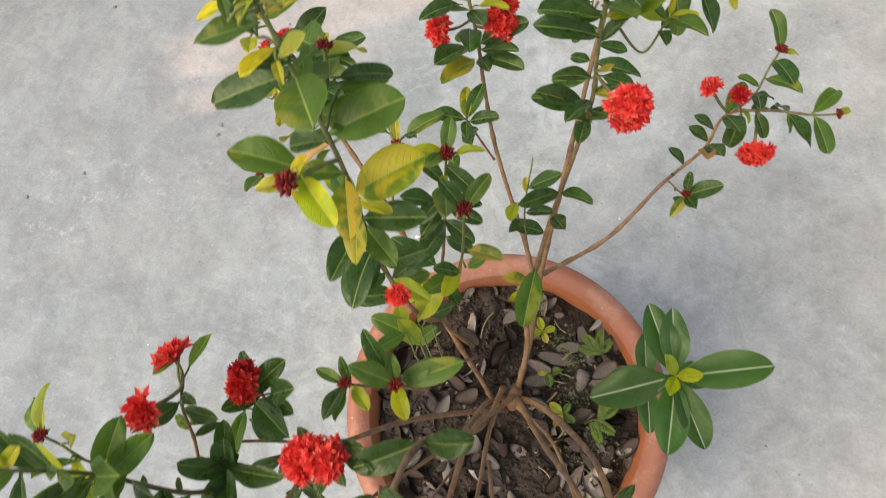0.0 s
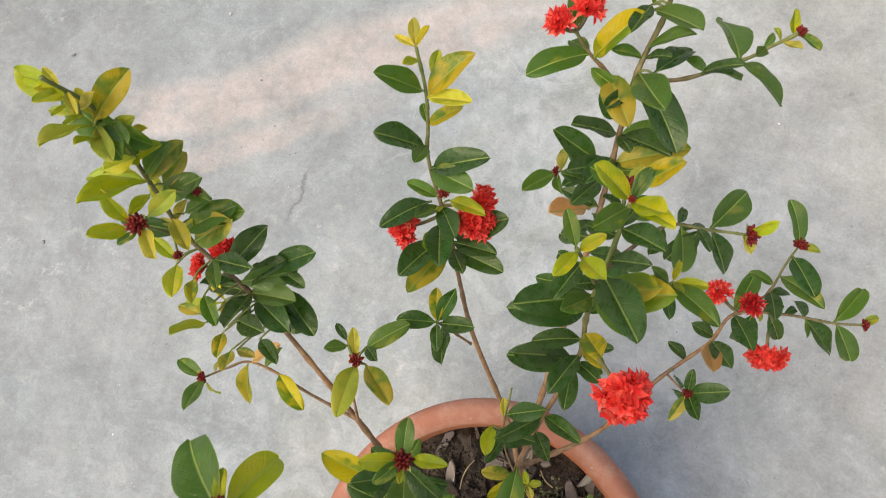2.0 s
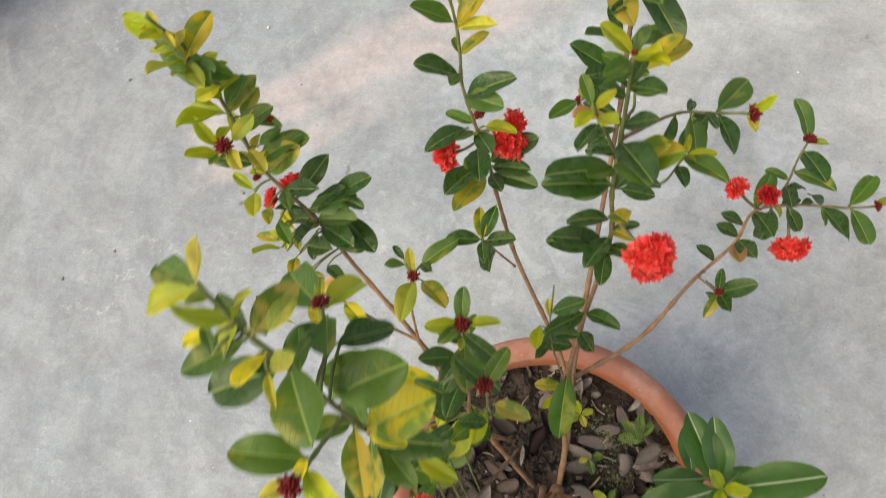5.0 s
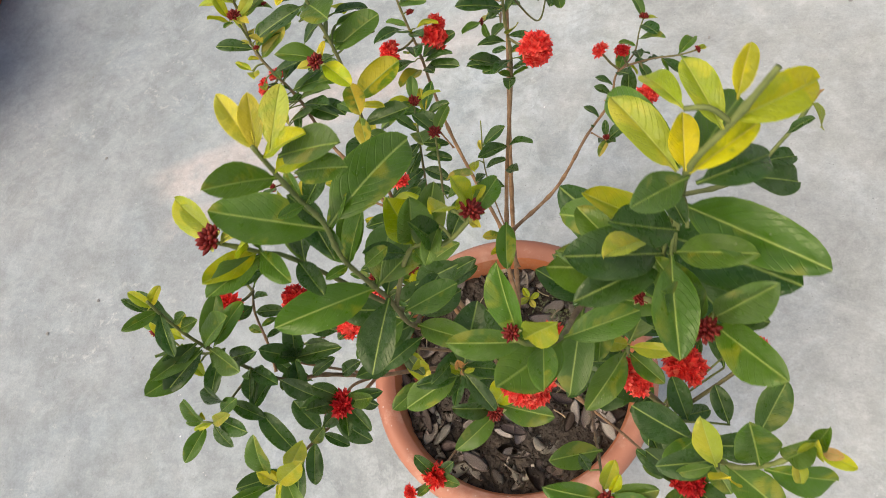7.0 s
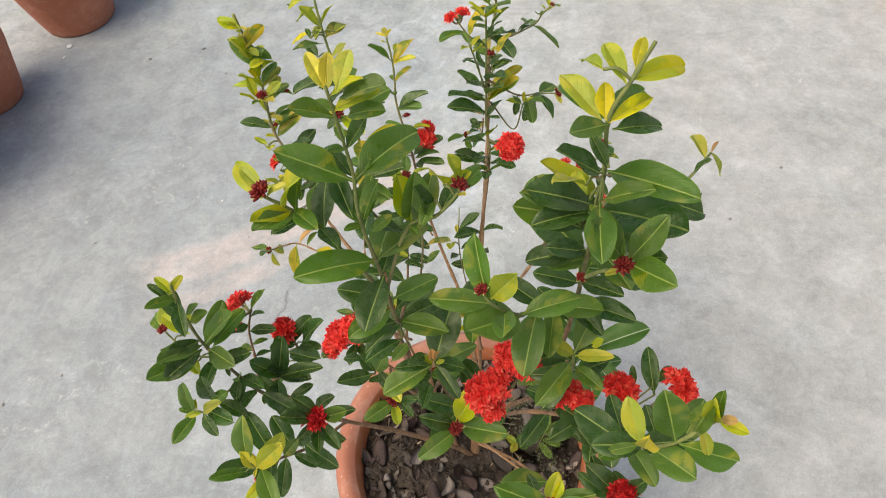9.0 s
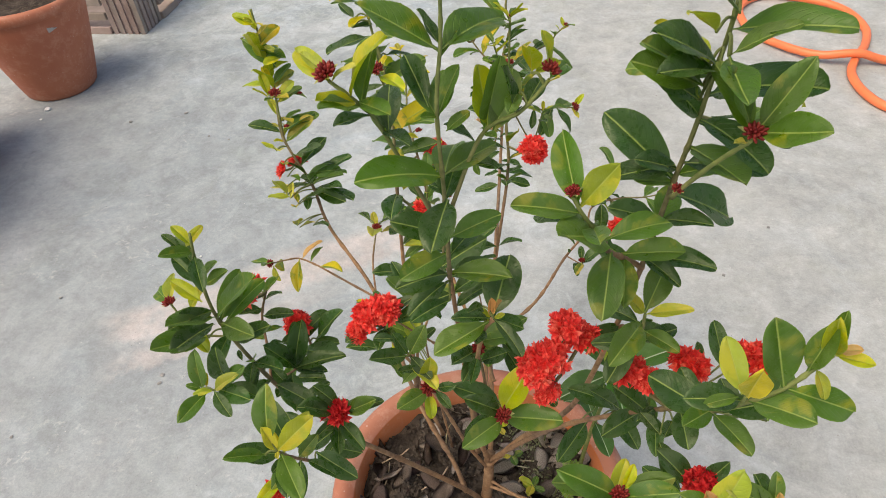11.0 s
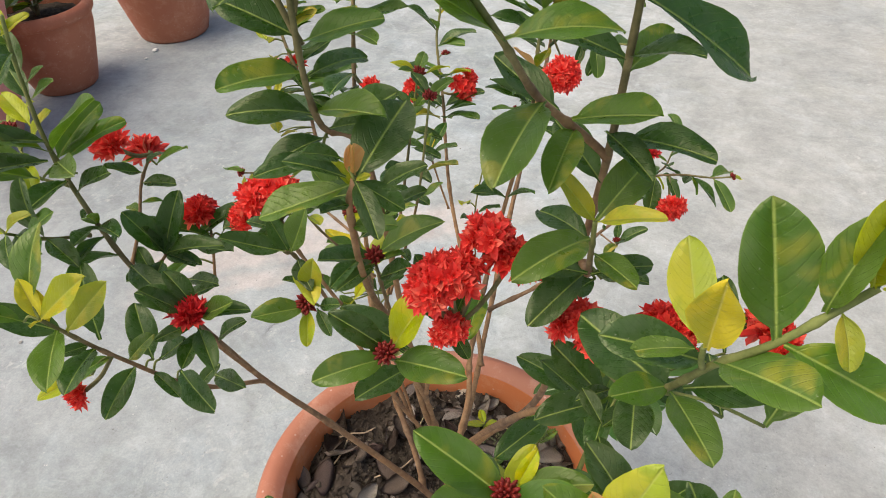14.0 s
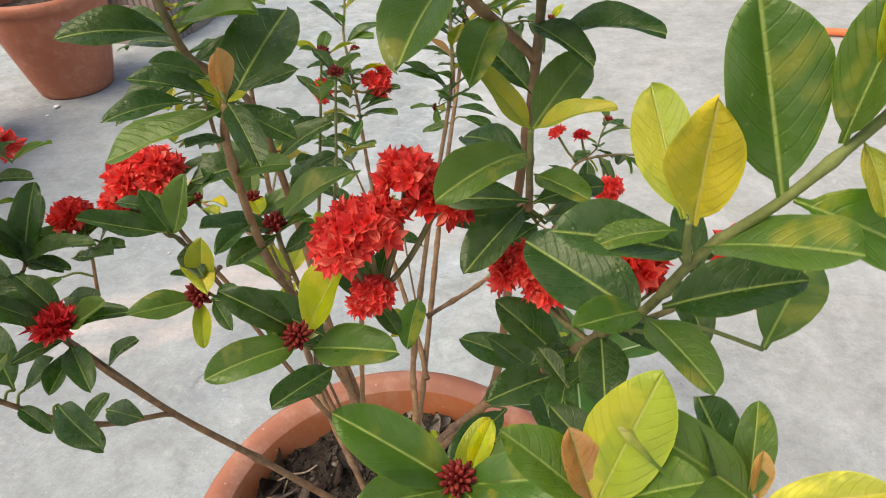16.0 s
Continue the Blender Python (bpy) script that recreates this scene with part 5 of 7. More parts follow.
b.blade((-0.087, 0.096, 0.848), (-0.097, 0.081, 0.849), "yellow", (0, 0, 1), 0.85)
b.blade((-0.084, 0.091, 0.849), (-0.072, 0.098, 0.860), "lime", (0, 0, 1), 0.9)
b.blade((-0.084, 0.090, 0.849), (-0.075, 0.080, 0.857), "yellow", (0, 0, 1), 0.6)
b.blade((-0.086, 0.092, 0.834), (-0.115, 0.073, 0.832), "dark", (0, 0, 1), 1.15)
b.blade((-0.084, 0.093, 0.834), (-0.061, 0.071, 0.848), "mid", (0, 0, 1), 1.3, 1)
b.blade((-0.082, 0.090, 0.826), (-0.090, 0.107, 0.822), "mid", (0, 0, 1))
b.blade((-0.077, 0.083, 0.800), (-0.048, 0.106, 0.812), "mid", (0, 0, 1), 1.35, 1)
b.blade((-0.076, 0.082, 0.798), (-0.098, 0.076, 0.792), "dark", (0, 0, 1))
b.blade((-0.078, 0.105, 0.812), (-0.057, 0.119, 0.811), "dark", (0, 0, 1))
b.blade((-0.070, 0.070, 0.764), (-0.040, 0.094, 0.778), "mottled", (0, 0, 1), 1.25, 1)
b.blade((-0.070, 0.073, 0.780), (-0.055, 0.046, 0.786), "mottled", (0, 0, 1), 1.0, 0)
b.blade((-0.070, 0.074, 0.782), (-0.084, 0.066, 0.796), "mid", (0, 0, 1), 1.1)
b.blade((-0.070, 0.068, 0.758), (-0.051, 0.069, 0.764), "yellow", (0, 0, 1), 0.8)
b.blade((-0.070, 0.066, 0.750), (-0.060, 0.040, 0.752), "mottled", (0, 0, 1))
b.blade((-0.070, 0.067, 0.752), (-0.092, 0.082, 0.748), "mid", (0, 0, 1))
b.blade((-0.070, 0.064, 0.742), (-0.034, 0.074, 0.748), "dark", (0, 0, 1))
b.blade((-0.098, 0.099, 0.845), (-0.113, 0.111, 0.850), "dark", (0, 0, 1), 1.05)
b.blade((-0.080, 0.103, 0.866), (-0.076, 0.118, 0.867), "lime", (0, 0, 1), 1.1)
b.blade((-0.098, 0.096, 0.816), (-0.087, 0.111, 0.816), "dark", (0, 0, 1), 1.0)
b.blade((-0.051, 0.102, 0.798), (-0.083, 0.091, 0.804), "mid", (0, 0, 1), 1.15, 1)
b.blade((-0.080, 0.105, 0.801), (-0.062, 0.119, 0.798), "mid", (0, 0, 1), 1.0)
b.blade((-0.082, 0.109, 0.796), (-0.072, 0.120, 0.795), "dark", (0, 0, 1), 1.1)
b.blade((-0.092, 0.091, 0.867), (-0.094, 0.108, 0.870), "lime", (-0.3, 0, 1), 0.95)
b.blade((-0.096, 0.091, 0.868), (-0.102, 0.100, 0.870), "mid", (0.3, 0, 1), 0.9)
b.blade((-0.097, 0.087, 0.843), (-0.083, 0.096, 0.841), "dark", (0, 0, 1), 1.1)
b.blade((-0.080, 0.094, 0.840), (-0.077, 0.105, 0.841), "mid", (0, 0, 1), 1.0)
b = Branch([(-0.078, 0.085, 0.812), (-0.084, 0.104, 0.806), (-0.091, 0.119, 0.807)], 0.0016, 0.0012, 0.2, 0)
b.blade((-0.091, 0.118, 0.806), (-0.124, 0.132, 0.796), "mid", (0, 0, 1), 1.05)
b.blade((-0.090, 0.118, 0.805), (-0.086, 0.143, 0.788), "lime", (0, 0, 1), 1.1)
b.blade((-0.088, 0.116, 0.806), (-0.075, 0.100, 0.821), "mid", (0, 0, 1), 1.2)
b.blade((-0.091, 0.119, 0.806), (-0.098, 0.131, 0.806), "lime", (0, 0, 1), 0.9)
b.blade((-0.085, 0.106, 0.806), (-0.108, 0.098, 0.800), "dark", (0, 0, 1))
b.bud_at((-0.091, 0.119, 0.808), 0.48)
b = Branch([(-0.072, 0.077, 0.790), (-0.071, 0.064, 0.810), (-0.070, 0.051, 0.826)], 0.0016, 0.0012, 0.2, 0)
b.blade((-0.071, 0.060, 0.818), (-0.093, 0.056, 0.838), "mid", (0, 0, 1), 1.15)
b.blade((-0.071, 0.057, 0.820), (-0.050, 0.042, 0.824), "lime", (0, 0, 1), 1.05)
b.blade((-0.070, 0.052, 0.825), (-0.079, 0.044, 0.833), "yellow", (0, 0, 1), 1.1)
b.blade((-0.070, 0.052, 0.825), (-0.066, 0.061, 0.835), "yellow", (0, 0, 1), 0.9)
b.bud_at((-0.070, 0.051, 0.828), 0.58)
b = Branch([(-0.04, 0.047, 0.314), (-0.045, 0.014, 0.509), (-0.044, -0.01, 0.642)], 0.002, 0.0011, 0.8, 0.2)
b.leaf((-0.044, -0.008, 0.629), 42, 39, 2.8, "mid", 3)
b.leaf((-0.044, -0.01, 0.642), -48, 28, 2.6, "lime", -5)
b.leaf((-0.044, -0.008, 0.629), 33, 32, 4.8, "mid", 2)
b.leaf((-0.044, -0.01, 0.642), 176, 45, 4, "mid", 1)
b.leaf((-0.044, -0.01, 0.642), 112, 41, 2.4, "mid", 6)
b.leaf((-0.05, -0.005, 0.644), 137, 52, 3.8, "dark", 3)
b.leaf((-0.044, -0.005, 0.616), 41, 35, 3.5, "dark", 1)
b.leaf((-0.062, 0.027, 0.548), 175, 42, 4.4, "mid", 1)
b.leaf((-0.059, 0.024, 0.546), 150, 51, 3.7, "lime", 3)
b.leaf((-0.066, 0.027, 0.576), -121, 42, 3.3, "mid", -2)
b.leaf((-0.07, 0.051, 0.505), 35, 39, 3, "dark", 4)
b.leaf((-0.07, 0.041, 0.537), 71, 42, 5, "lime", 8)
b.bud_at((-0.044, -0.010, 0.642), 0.61)
b = Branch([(-0.034, -0.006, 0.585), (-0.062, -0.017, 0.624), (-0.074, -0.021, 0.645)], 0.0014, 0.001, 0.6, 0.2)
b.leaf((-0.074, -0.021, 0.645), 174, 10, 2.3, "mid", 2)
b.leaf((-0.074, -0.021, 0.645), -73, 36, 2.9, "mid", -6)
b.leaf((-0.071, -0.02, 0.639), -30, 37, 2.3, "lime", -8)
b.leaf((-0.072, -0.02, 0.641), 127, 34, 2.1, "dark", 13)
b.leaf((-0.074, -0.021, 0.645), -87, 46, 3.2, "dark", -13)
b.bud_at((-0.074, -0.021, 0.645), 0.51)
b = Branch([(-0.003, 0.02, 0.358), (0.001, -0.02, 0.484), (-0.008, -0.036, 0.7), (0.004, -0.094, 0.767), (0.006, -0.102, 0.836), (0.007, -0.109, 0.896), (0.011, -0.109, 0.931), (0.013, -0.113, 0.96), (0.013, -0.114, 0.989)], 0.0038, 0.001, 1, 0.0)
b.leaf((0.013, -0.114, 0.986), 132, 30, 2.1, "yellow", -3)
b.leaf((0.013, -0.114, 0.986), 97, 38, 1.8, "yellow", 8)
b.leaf((0.013, -0.114, 0.983), 11, 34, 2, "lime", 9)
b.leaf((0.013, -0.114, 0.975), 10, 36, 2.5, "lime", 20)
b.leaf((0.013, -0.114, 0.972), -128, 48, 2.6, "mid", -33)
b.leaf((0.017, -0.111, 0.97), -8, 32, 2.2, "mid", 20)
b.leaf((0.017, -0.113, 0.986), 76, 38, 2, "lime", 15)
b.leaf((0.017, -0.112, 0.981), -5, 30, 2.7, "mid", 9)
b.leaf((0.013, -0.112, 0.954), 126, 46, 1.2, "mid", -1)
b.leaf((0.013, -0.112, 0.951), 24, 49, 2.4, "dark", 9)
b.leaf((0.013, -0.112, 0.951), -120, 35, 1.2, "mid", -19)
b.leaf((0.011, -0.109, 0.928), 157, 49, 2, "dark", -4)
b.leaf((0.01, -0.109, 0.922), 63, 37, 1.8, "mid", 11)
b.leaf((0.007, -0.109, 0.891), 138, 45, 2.8, "mid", -3)
b.leaf((0.007, -0.109, 0.891), 62, 53, 2.9, "mid", 6)
b.leaf((0.007, -0.109, 0.891), -112, 45, 1.3, "mid", -28)
b.leaf((0.01, -0.105, 0.881), 23, 45, 1.6, "mid", 16)
b.leaf((-0.01, -0.059, 0.738), 7, 42, 4.4, "dark", 12)
b.leaf((0.003, -0.109, 0.897), 126, 39, 3.2, "dark", -9)
b.leaf((0.007, -0.109, 0.891), 89, 27, 3.2, "mid", 2)
b.leaf((-0.008, -0.033, 0.684), -134, 17, 4.4, "dark", -19)
b.leaf((-0.008, -0.033, 0.684), 12, 47, 3.8, "dark", 8)
b.leaf((-0.007, -0.03, 0.665), 9, 53, 3.5, "dark", 25)
b.leaf((0.003, -0.095, 0.745), -127, 22, 3.3, "dark", -7)
b.blade((0.010, -0.109, 0.926), (-0.020, -0.117, 0.952), "mid", (0.3, -0.4, 1))
b.blade((0.011, -0.108, 0.926), (0.034, -0.070, 0.935), "mid", (-0.2, -0.6, 1), 1.05)
b.blade((0.006, -0.104, 0.852), (-0.021, -0.132, 0.880), "mid", (0.3, -0.3, 1))
b.blade((0.007, -0.104, 0.853), (0.031, -0.072, 0.857), "mid", (-0.2, -0.6, 1), 0.85)
b.blade((0.006, -0.102, 0.848), (0.006, -0.066, 0.858), "mid", (0, -0.8, 0.7), 1.1)
b.blade((0.008, -0.103, 0.836), (0.006, -0.140, 0.837), "dark", (0, -0.3, 1), 1.15)
b.blade((0.005, -0.101, 0.832), (0.008, -0.070, 0.838), "dark", (0, -0.7, 0.7))
b.blade((0.007, -0.099, 0.804), (0.034, -0.086, 0.815), "mid", (-0.1, -0.5, 1), 1.15)
b.blade((0.004, -0.099, 0.806), (-0.023, -0.107, 0.822), "dark", (0.1, -0.5, 1), 1.1)
b.blade((0.004, -0.098, 0.790), (-0.016, -0.124, 0.798), "mid", (0.1, -0.3, 1), 1.1)
b.blade((0.006, -0.098, 0.789), (0.020, -0.073, 0.796), "dark", (0, -0.6, 0.8))
b.blade((0.006, -0.096, 0.772), (0.040, -0.108, 0.789), "mid", (-0.1, -0.4, 1))
b.blade((0.004, -0.094, 0.769), (-0.018, -0.117, 0.786), "dark", (0.2, -0.4, 1))
b.blade((0.004, -0.093, 0.766), (-0.027, -0.088, 0.769), "dark", (0.1, -0.4, 1))
b.blade((0.002, -0.086, 0.757), (0.026, -0.070, 0.762), "dark", (0, -0.5, 1))
b.blade((0.001, -0.084, 0.752), (-0.021, -0.110, 0.752), "dark", (0.1, -0.3, 1))
b = Branch([(0.005, -0.098, 0.802), (-0.023, -0.103, 0.878), (-0.031, -0.107, 0.895), (-0.044, -0.11, 0.91)], 0.0018, 0.0013, 0.3, 0)
b.leaf((-0.044, -0.108, 0.912), 147, 11, 2.2, "lime", -2)
b.leaf((-0.043, -0.11, 0.909), 11, 49, 1.7, "lime", 10)
b.leaf((-0.031, -0.107, 0.895), 38, 74, 3.7, "mid", 37)
b.leaf((-0.031, -0.107, 0.895), -109, 31, 3.4, "mid", -32)
b.leaf((-0.021, -0.103, 0.873), 113, 30, 3.5, "mid", 3)
b.leaf((-0.023, -0.103, 0.878), -43, 15, 2.6, "dark", 4)
b.leaf((-0.043, -0.11, 0.909), 146, 22, 3, "lime", -3)
b.leaf((-0.035, -0.108, 0.9), -21, 72, 4.3, "lime", 12)
b.leaf((-0.032, -0.107, 0.897), -122, 25, 3, "lime", -38)
b.leaf((-0.027, -0.104, 0.888), -126, 20, 2.5, "dark", -10)
b.leaf((-0.02, -0.103, 0.877), 103, 37, 3.3, "dark", 2)
b.leaf((-0.032, -0.107, 0.897), -38, 12, 2.6, "mid", 14)
b.bud_at((-0.044, -0.110, 0.913), 0.64)
b = Branch([(0.005, -0.1, 0.815), (0.025, -0.091, 0.869), (0.046, -0.095, 0.888), (0.059, -0.09, 0.903)], 0.0018, 0.0013, 0.3, 0)
b.leaf((0.058, -0.087, 0.905), 139, 84, 2.2, "lime", -11)
b.leaf((0.059, -0.09, 0.903), 64, 9, 2.2, "mid", 9)
b.leaf((0.044, -0.095, 0.886), -156, 71, 3.1, "dark", -26)
b.leaf((0.048, -0.095, 0.89), 69, 22, 2.2, "dark", 3)
b.leaf((0.027, -0.091, 0.872), 35, 77, 4.5, "mid", -11)
b.leaf((0.032, -0.093, 0.873), 45, 65, 3.6, "mid", -1)
b.leaf((0.058, -0.091, 0.902), -45, 32, 1.1, "yellow", 20)
b.leaf((0.023, -0.091, 0.865), -149, 51, 2.5, "dark", -8)
b.leaf((0.05, -0.088, 0.905), -81, 73, 2.4, "lime", 9)
b.leaf((0.051, -0.089, 0.905), 45, 0, 1.8, "lime", 7)
b.leaf((0.044, -0.091, 0.896), -98, 5, 1.9, "mid", -2)
b.leaf((0.029, -0.091, 0.875), 134, 81, 3.5, "lime", -26)
b.leaf((0.027, -0.091, 0.872), -50, 13, 1.3, "mid", 27)
b.bud_at((0.059, -0.090, 0.907), 0.51)
b = Branch([(0.010, 0.019, 0.338), (0.003, -0.004, 0.430), (0.001, -0.027, 0.548), (0.017, -0.092, 0.666), (0.026, -0.113, 0.736), (0.034, -0.118, 0.758)], 0.0038, 0.002, 1, 0.7)
b.leaf((0.032, -0.117, 0.754), -173, 60, 1.4, "lime", -17)
b.leaf((0.034, -0.118, 0.758), 14, 28, 0.8, "lime", 11)
b.leaf((0.034, -0.118, 0.758), -44, -3, 3, "dark", 4)
b.leaf((0.028, -0.115, 0.743), -100, 25, 1.9, "dark", -8)
b.leaf((0.024, -0.111, 0.726), -2, 30, 2.5, "mid", 18)
b.leaf((0.027, -0.115, 0.765), -98, 42, 2.1, "dark", -39)
b.leaf((0.021, -0.104, 0.7), -91, 18, 2.6, "dark", -8)
b.leaf((0.033, -0.116, 0.759), -45, 78, 1.9, "amber", -35)
b.leaf((0.032, -0.117, 0.759), 90, 80, 1.5, "amber", 3)
b.blade((0.031, -0.118, 0.755), (0.001, -0.138, 0.744), "mid", (0.1, -0.2, 1), 1.05)
b.leaf((0.032, -0.121, 0.761), -151, 32, 2.7, "dark", -12)
b.blade((0.033, -0.116, 0.756), (0.040, -0.083, 0.778), "dark", (0, -0.9, 0.5), 1.25, 1)
b.leaf((0.032, -0.114, 0.755), 11, -34, 2.5, "dark", 11)
b = Branch([(0.008, 0.017, 0.326), (-0.010, 0.000, 0.400), (-0.014, -0.036, 0.497), (-0.032, -0.079, 0.653), (-0.031, -0.095, 0.682)], 0.003, 0.0013, 0.9, 0.3)
b.leaf((-0.031, -0.095, 0.682), -138, 29, 3.7, "dark", -11)
b.leaf((-0.032, -0.09, 0.676), 19, 63, 3.7, "mid", 11)
b.leaf((-0.033, -0.084, 0.667), -49, 12, 2.7, "dark", 7)
b.leaf((-0.033, -0.089, 0.675), 174, 65, 2.7, "dark", -6)
b.leaf((-0.033, -0.082, 0.661), -46, 13, 3.7, "lime", 6)
b.leaf((-0.043, -0.083, 0.684), -145, 41, 1.8, "dark", -10)
b.leaf((-0.031, -0.076, 0.642), -137, 23, 2.1, "dark", -6)
b = Branch([(-0.03, -0.07, 0.643), (-0.022, -0.09, 0.651), (-0.017, -0.103, 0.653)], 0.0014, 0.001, 0.4, 0.1)
b.leaf((-0.017, -0.103, 0.653), -120, 23, 3.4, "mid", -2)
b.leaf((-0.017, -0.103, 0.653), -71, -45, 2.3, "lime", 1)
b.leaf((-0.019, -0.098, 0.653), 26, 80, 3, "lime", 1)
b.leaf((-0.011, -0.101, 0.654), -13, 36, 1.9, "dark", 4)
b.leaf((-0.012, -0.102, 0.653), -34, -29, 1.9, "dark", 3)
b.bud_at((-0.017, -0.103, 0.656), 0.61)
b = Branch([(-0.039, -0.045, 0.592), (-0.053, -0.058, 0.645), (-0.059, -0.06, 0.669)], 0.0018, 0.0014, 0.7, 0.3)
b.leaf((-0.069, -0.064, 0.668), -124, 28, 2.5, "dark", -17)
b.leaf((-0.058, -0.06, 0.667), -90, 22, 2.6, "dark", -5)
b.leaf((-0.052, -0.056, 0.671), -5, 42, 3.3, "dark", 25)
b.leaf((-0.067, -0.06, 0.671), 153, 29, 1.9, "dark", -4)
b.leaf((-0.055, -0.054, 0.675), 16, 55, 2.8, "dark", 9)
b.leaf((-0.058, -0.06, 0.667), -50, 19, 2.1, "dark", 9)
b.head((-0.054, -0.061, 0.695), 0.68, "coral")
b.head((-0.068, -0.066, 0.691), 0.68, "coral")
b.head((-0.078, -0.072, 0.677), 0.50, "coral")
b = Branch([(0.002, 0.003, 0.409), (0.009, -0.024, 0.485), (0.023, -0.068, 0.576), (0.022, -0.085, 0.654), (0.019, -0.087, 0.682)], 0.003, 0.0013, 1, 0.3)
b.leaf((0.019, -0.085, 0.685), -116, 26, 4, "dark", -26)
b.leaf((0.019, -0.083, 0.686), 6, 51, 4.4, "mid", 32)
b.leaf((0.019, -0.087, 0.682), 7, 43, 2.1, "mid", 9)
b.leaf((0.019, -0.087, 0.682), -101, 15, 3.1, "dark", -14)
b.leaf((0.02, -0.087, 0.673), -3, 36, 2.9, "dark", 19)
b.bud_at((0.019, -0.087, 0.686), 0.64)
b = Branch([(0.023, -0.068, 0.576), (0.036, -0.101, 0.629), (0.04, -0.121, 0.655)], 0.0018, 0.0012, 0.8, 0.2)
b.leaf((0.04, -0.121, 0.655), -120, 26, 4.1, "mid", -10)
b.leaf((0.038, -0.113, 0.651), 31, 63, 4.9, "lime", 16)
b.leaf((0.038, -0.118, 0.659), -150, 52, 3.7, "dark", -10)
b.leaf((0.038, -0.112, 0.643), -14, 27, 5, "mid", 13)
b.leaf((0.039, -0.117, 0.65), -158, 54, 2.7, "dark", -4)
b.leaf((0.035, -0.09, 0.626), -162, 46, 4.8, "dark", -5)
b.leaf((0.027, -0.078, 0.593), -110, 17, 4.4, "dark", -5)
b.leaf((0.032, -0.088, 0.619), -160, 46, 3.1, "dark", -10)
b.bud_at((0.040, -0.121, 0.659), 0.64)
b = Branch([(0.019, -0.042, 0.52), (0.041, -0.066, 0.619), (0.071, -0.105, 0.674)], 0.002, 0.0015, 0.8, 0.3)
b.leaf((0.065, -0.097, 0.664), 34, 75, 2.6, "dark", -2)
b.leaf((0.062, -0.093, 0.659), -45, -3, 2.1, "dark", 11)
b.leaf((0.055, -0.085, 0.649), 170, 65, 3.7, "dark", -11)
b.leaf((0.053, -0.076, 0.649), 173, 66, 4, "dark", -6)
b.leaf((0.073, -0.076, 0.693), 20, 57, 2.4, "dark", 4)
b.head((0.067, -0.102, 0.709), 0.76, "coral")
b.head((0.059, -0.110, 0.703), 0.70, "coral")
b.head((0.080, -0.082, 0.719), 0.70, "coral")
b.head((0.092, -0.082, 0.708), 0.67, "red")
b.head((0.069, -0.110, 0.679), 0.48, "coral")
b = Branch([(0.011, 0.018, 0.334), (0.046, 0.014, 0.405), (0.094, -0.012, 0.516), (0.115, -0.053, 0.684), (0.123, -0.062, 0.755), (0.128, -0.075, 0.831), (0.130, -0.086, 0.870), (0.131, -0.095, 0.905), (0.132, -0.103, 0.940), (0.131, -0.109, 0.974), (0.138, -0.108, 0.993), (0.145, -0.104, 1.008)], 0.0044, 0.0011, 1, 0)
b.blade((0.130, -0.110, 0.974), (0.128, -0.099, 0.984), "yellow", (0, -1, 0.5), 1.2, 3)
b.blade((0.131, -0.110, 0.973), (0.148, -0.098, 0.979), "yellow", (-0.4, -0.8, 0.8), 0.85, 2)
b.blade((0.128, -0.110, 0.974), (0.112, -0.097, 0.989), "lime", (0.5, -0.8, 0.6), 0.8)
b.blade((0.129, -0.109, 0.974), (0.108, -0.085, 0.981), "mid", (0.5, -0.8, 0.6), 0.8)
b.blade((0.131, -0.109, 0.973), (0.145, -0.081, 0.970), "mid", (-0.4, -0.8, 0.6), 0.9)
b.blade((0.131, -0.111, 0.973), (0.116, -0.123, 0.978), "mid", (0.1, -0.6, 1), 1.1)
b.blade((0.133, -0.112, 0.971), (0.156, -0.097, 0.965), "dark", (-0.1, -0.6, 1), 0.9)
b.blade((0.136, -0.110, 0.993), (0.127, -0.096, 1.002), "lime", (0.5, -0.8, 0.5), 0.95)
b.blade((0.137, -0.108, 0.993), (0.160, -0.097, 0.997), "lime", (-0.3, -0.7, 0.9), 0.9)
b.blade((0.139, -0.103, 0.995), (0.141, -0.091, 1.000), "yellow", (0, -1, 0.5), 1.0, 3)
b.blade((0.127, -0.107, 0.997), (0.117, -0.090, 0.994), "lime", (0.4, -0.8, 0.6), 0.75)
b.leaf((0.133, -0.116, 0.953), 135, 45, 1.7, "dark", -15)
b.leaf((0.131, -0.114, 0.947), -156, 42, 3.3, "dark", -9)
b.leaf((0.129, -0.111, 0.923), -154, 39, 4.1, "dark", -17)
b.leaf((0.129, -0.113, 0.921), -141, 27, 3.7, "dark", -14)
b.leaf((0.132, -0.113, 0.929), -22, 45, 3, "mid", 18)
b.leaf((0.124, -0.112, 0.907), -169, 38, 3.9, "dark", -34)
b.leaf((0.124, -0.112, 0.907), 153, 45, 3.6, "mid", -18)
b.leaf((0.131, -0.114, 0.929), -86, -7, 3.6, "mid", 4)
b.leaf((0.124, -0.113, 0.922), 109, 38, 2.1, "lime", -5)
b.leaf((0.124, -0.114, 0.939), -145, 51, 2.4, "lime", 22)
b.leaf((0.124, -0.112, 0.914), -160, 30, 3.9, "mid", -34)
b.leaf((0.124, -0.112, 0.914), -162, 48, 3.9, "mid", -26)
b.leaf((0.124, -0.052, 0.681), -139, 28, 4.4, "dark", -23)
b.leaf((0.126, -0.052, 0.681), -31, 32, 3.3, "dark", 18)
b.leaf((0.125, -0.054, 0.679), -114, 10, 3, "dark", -12)
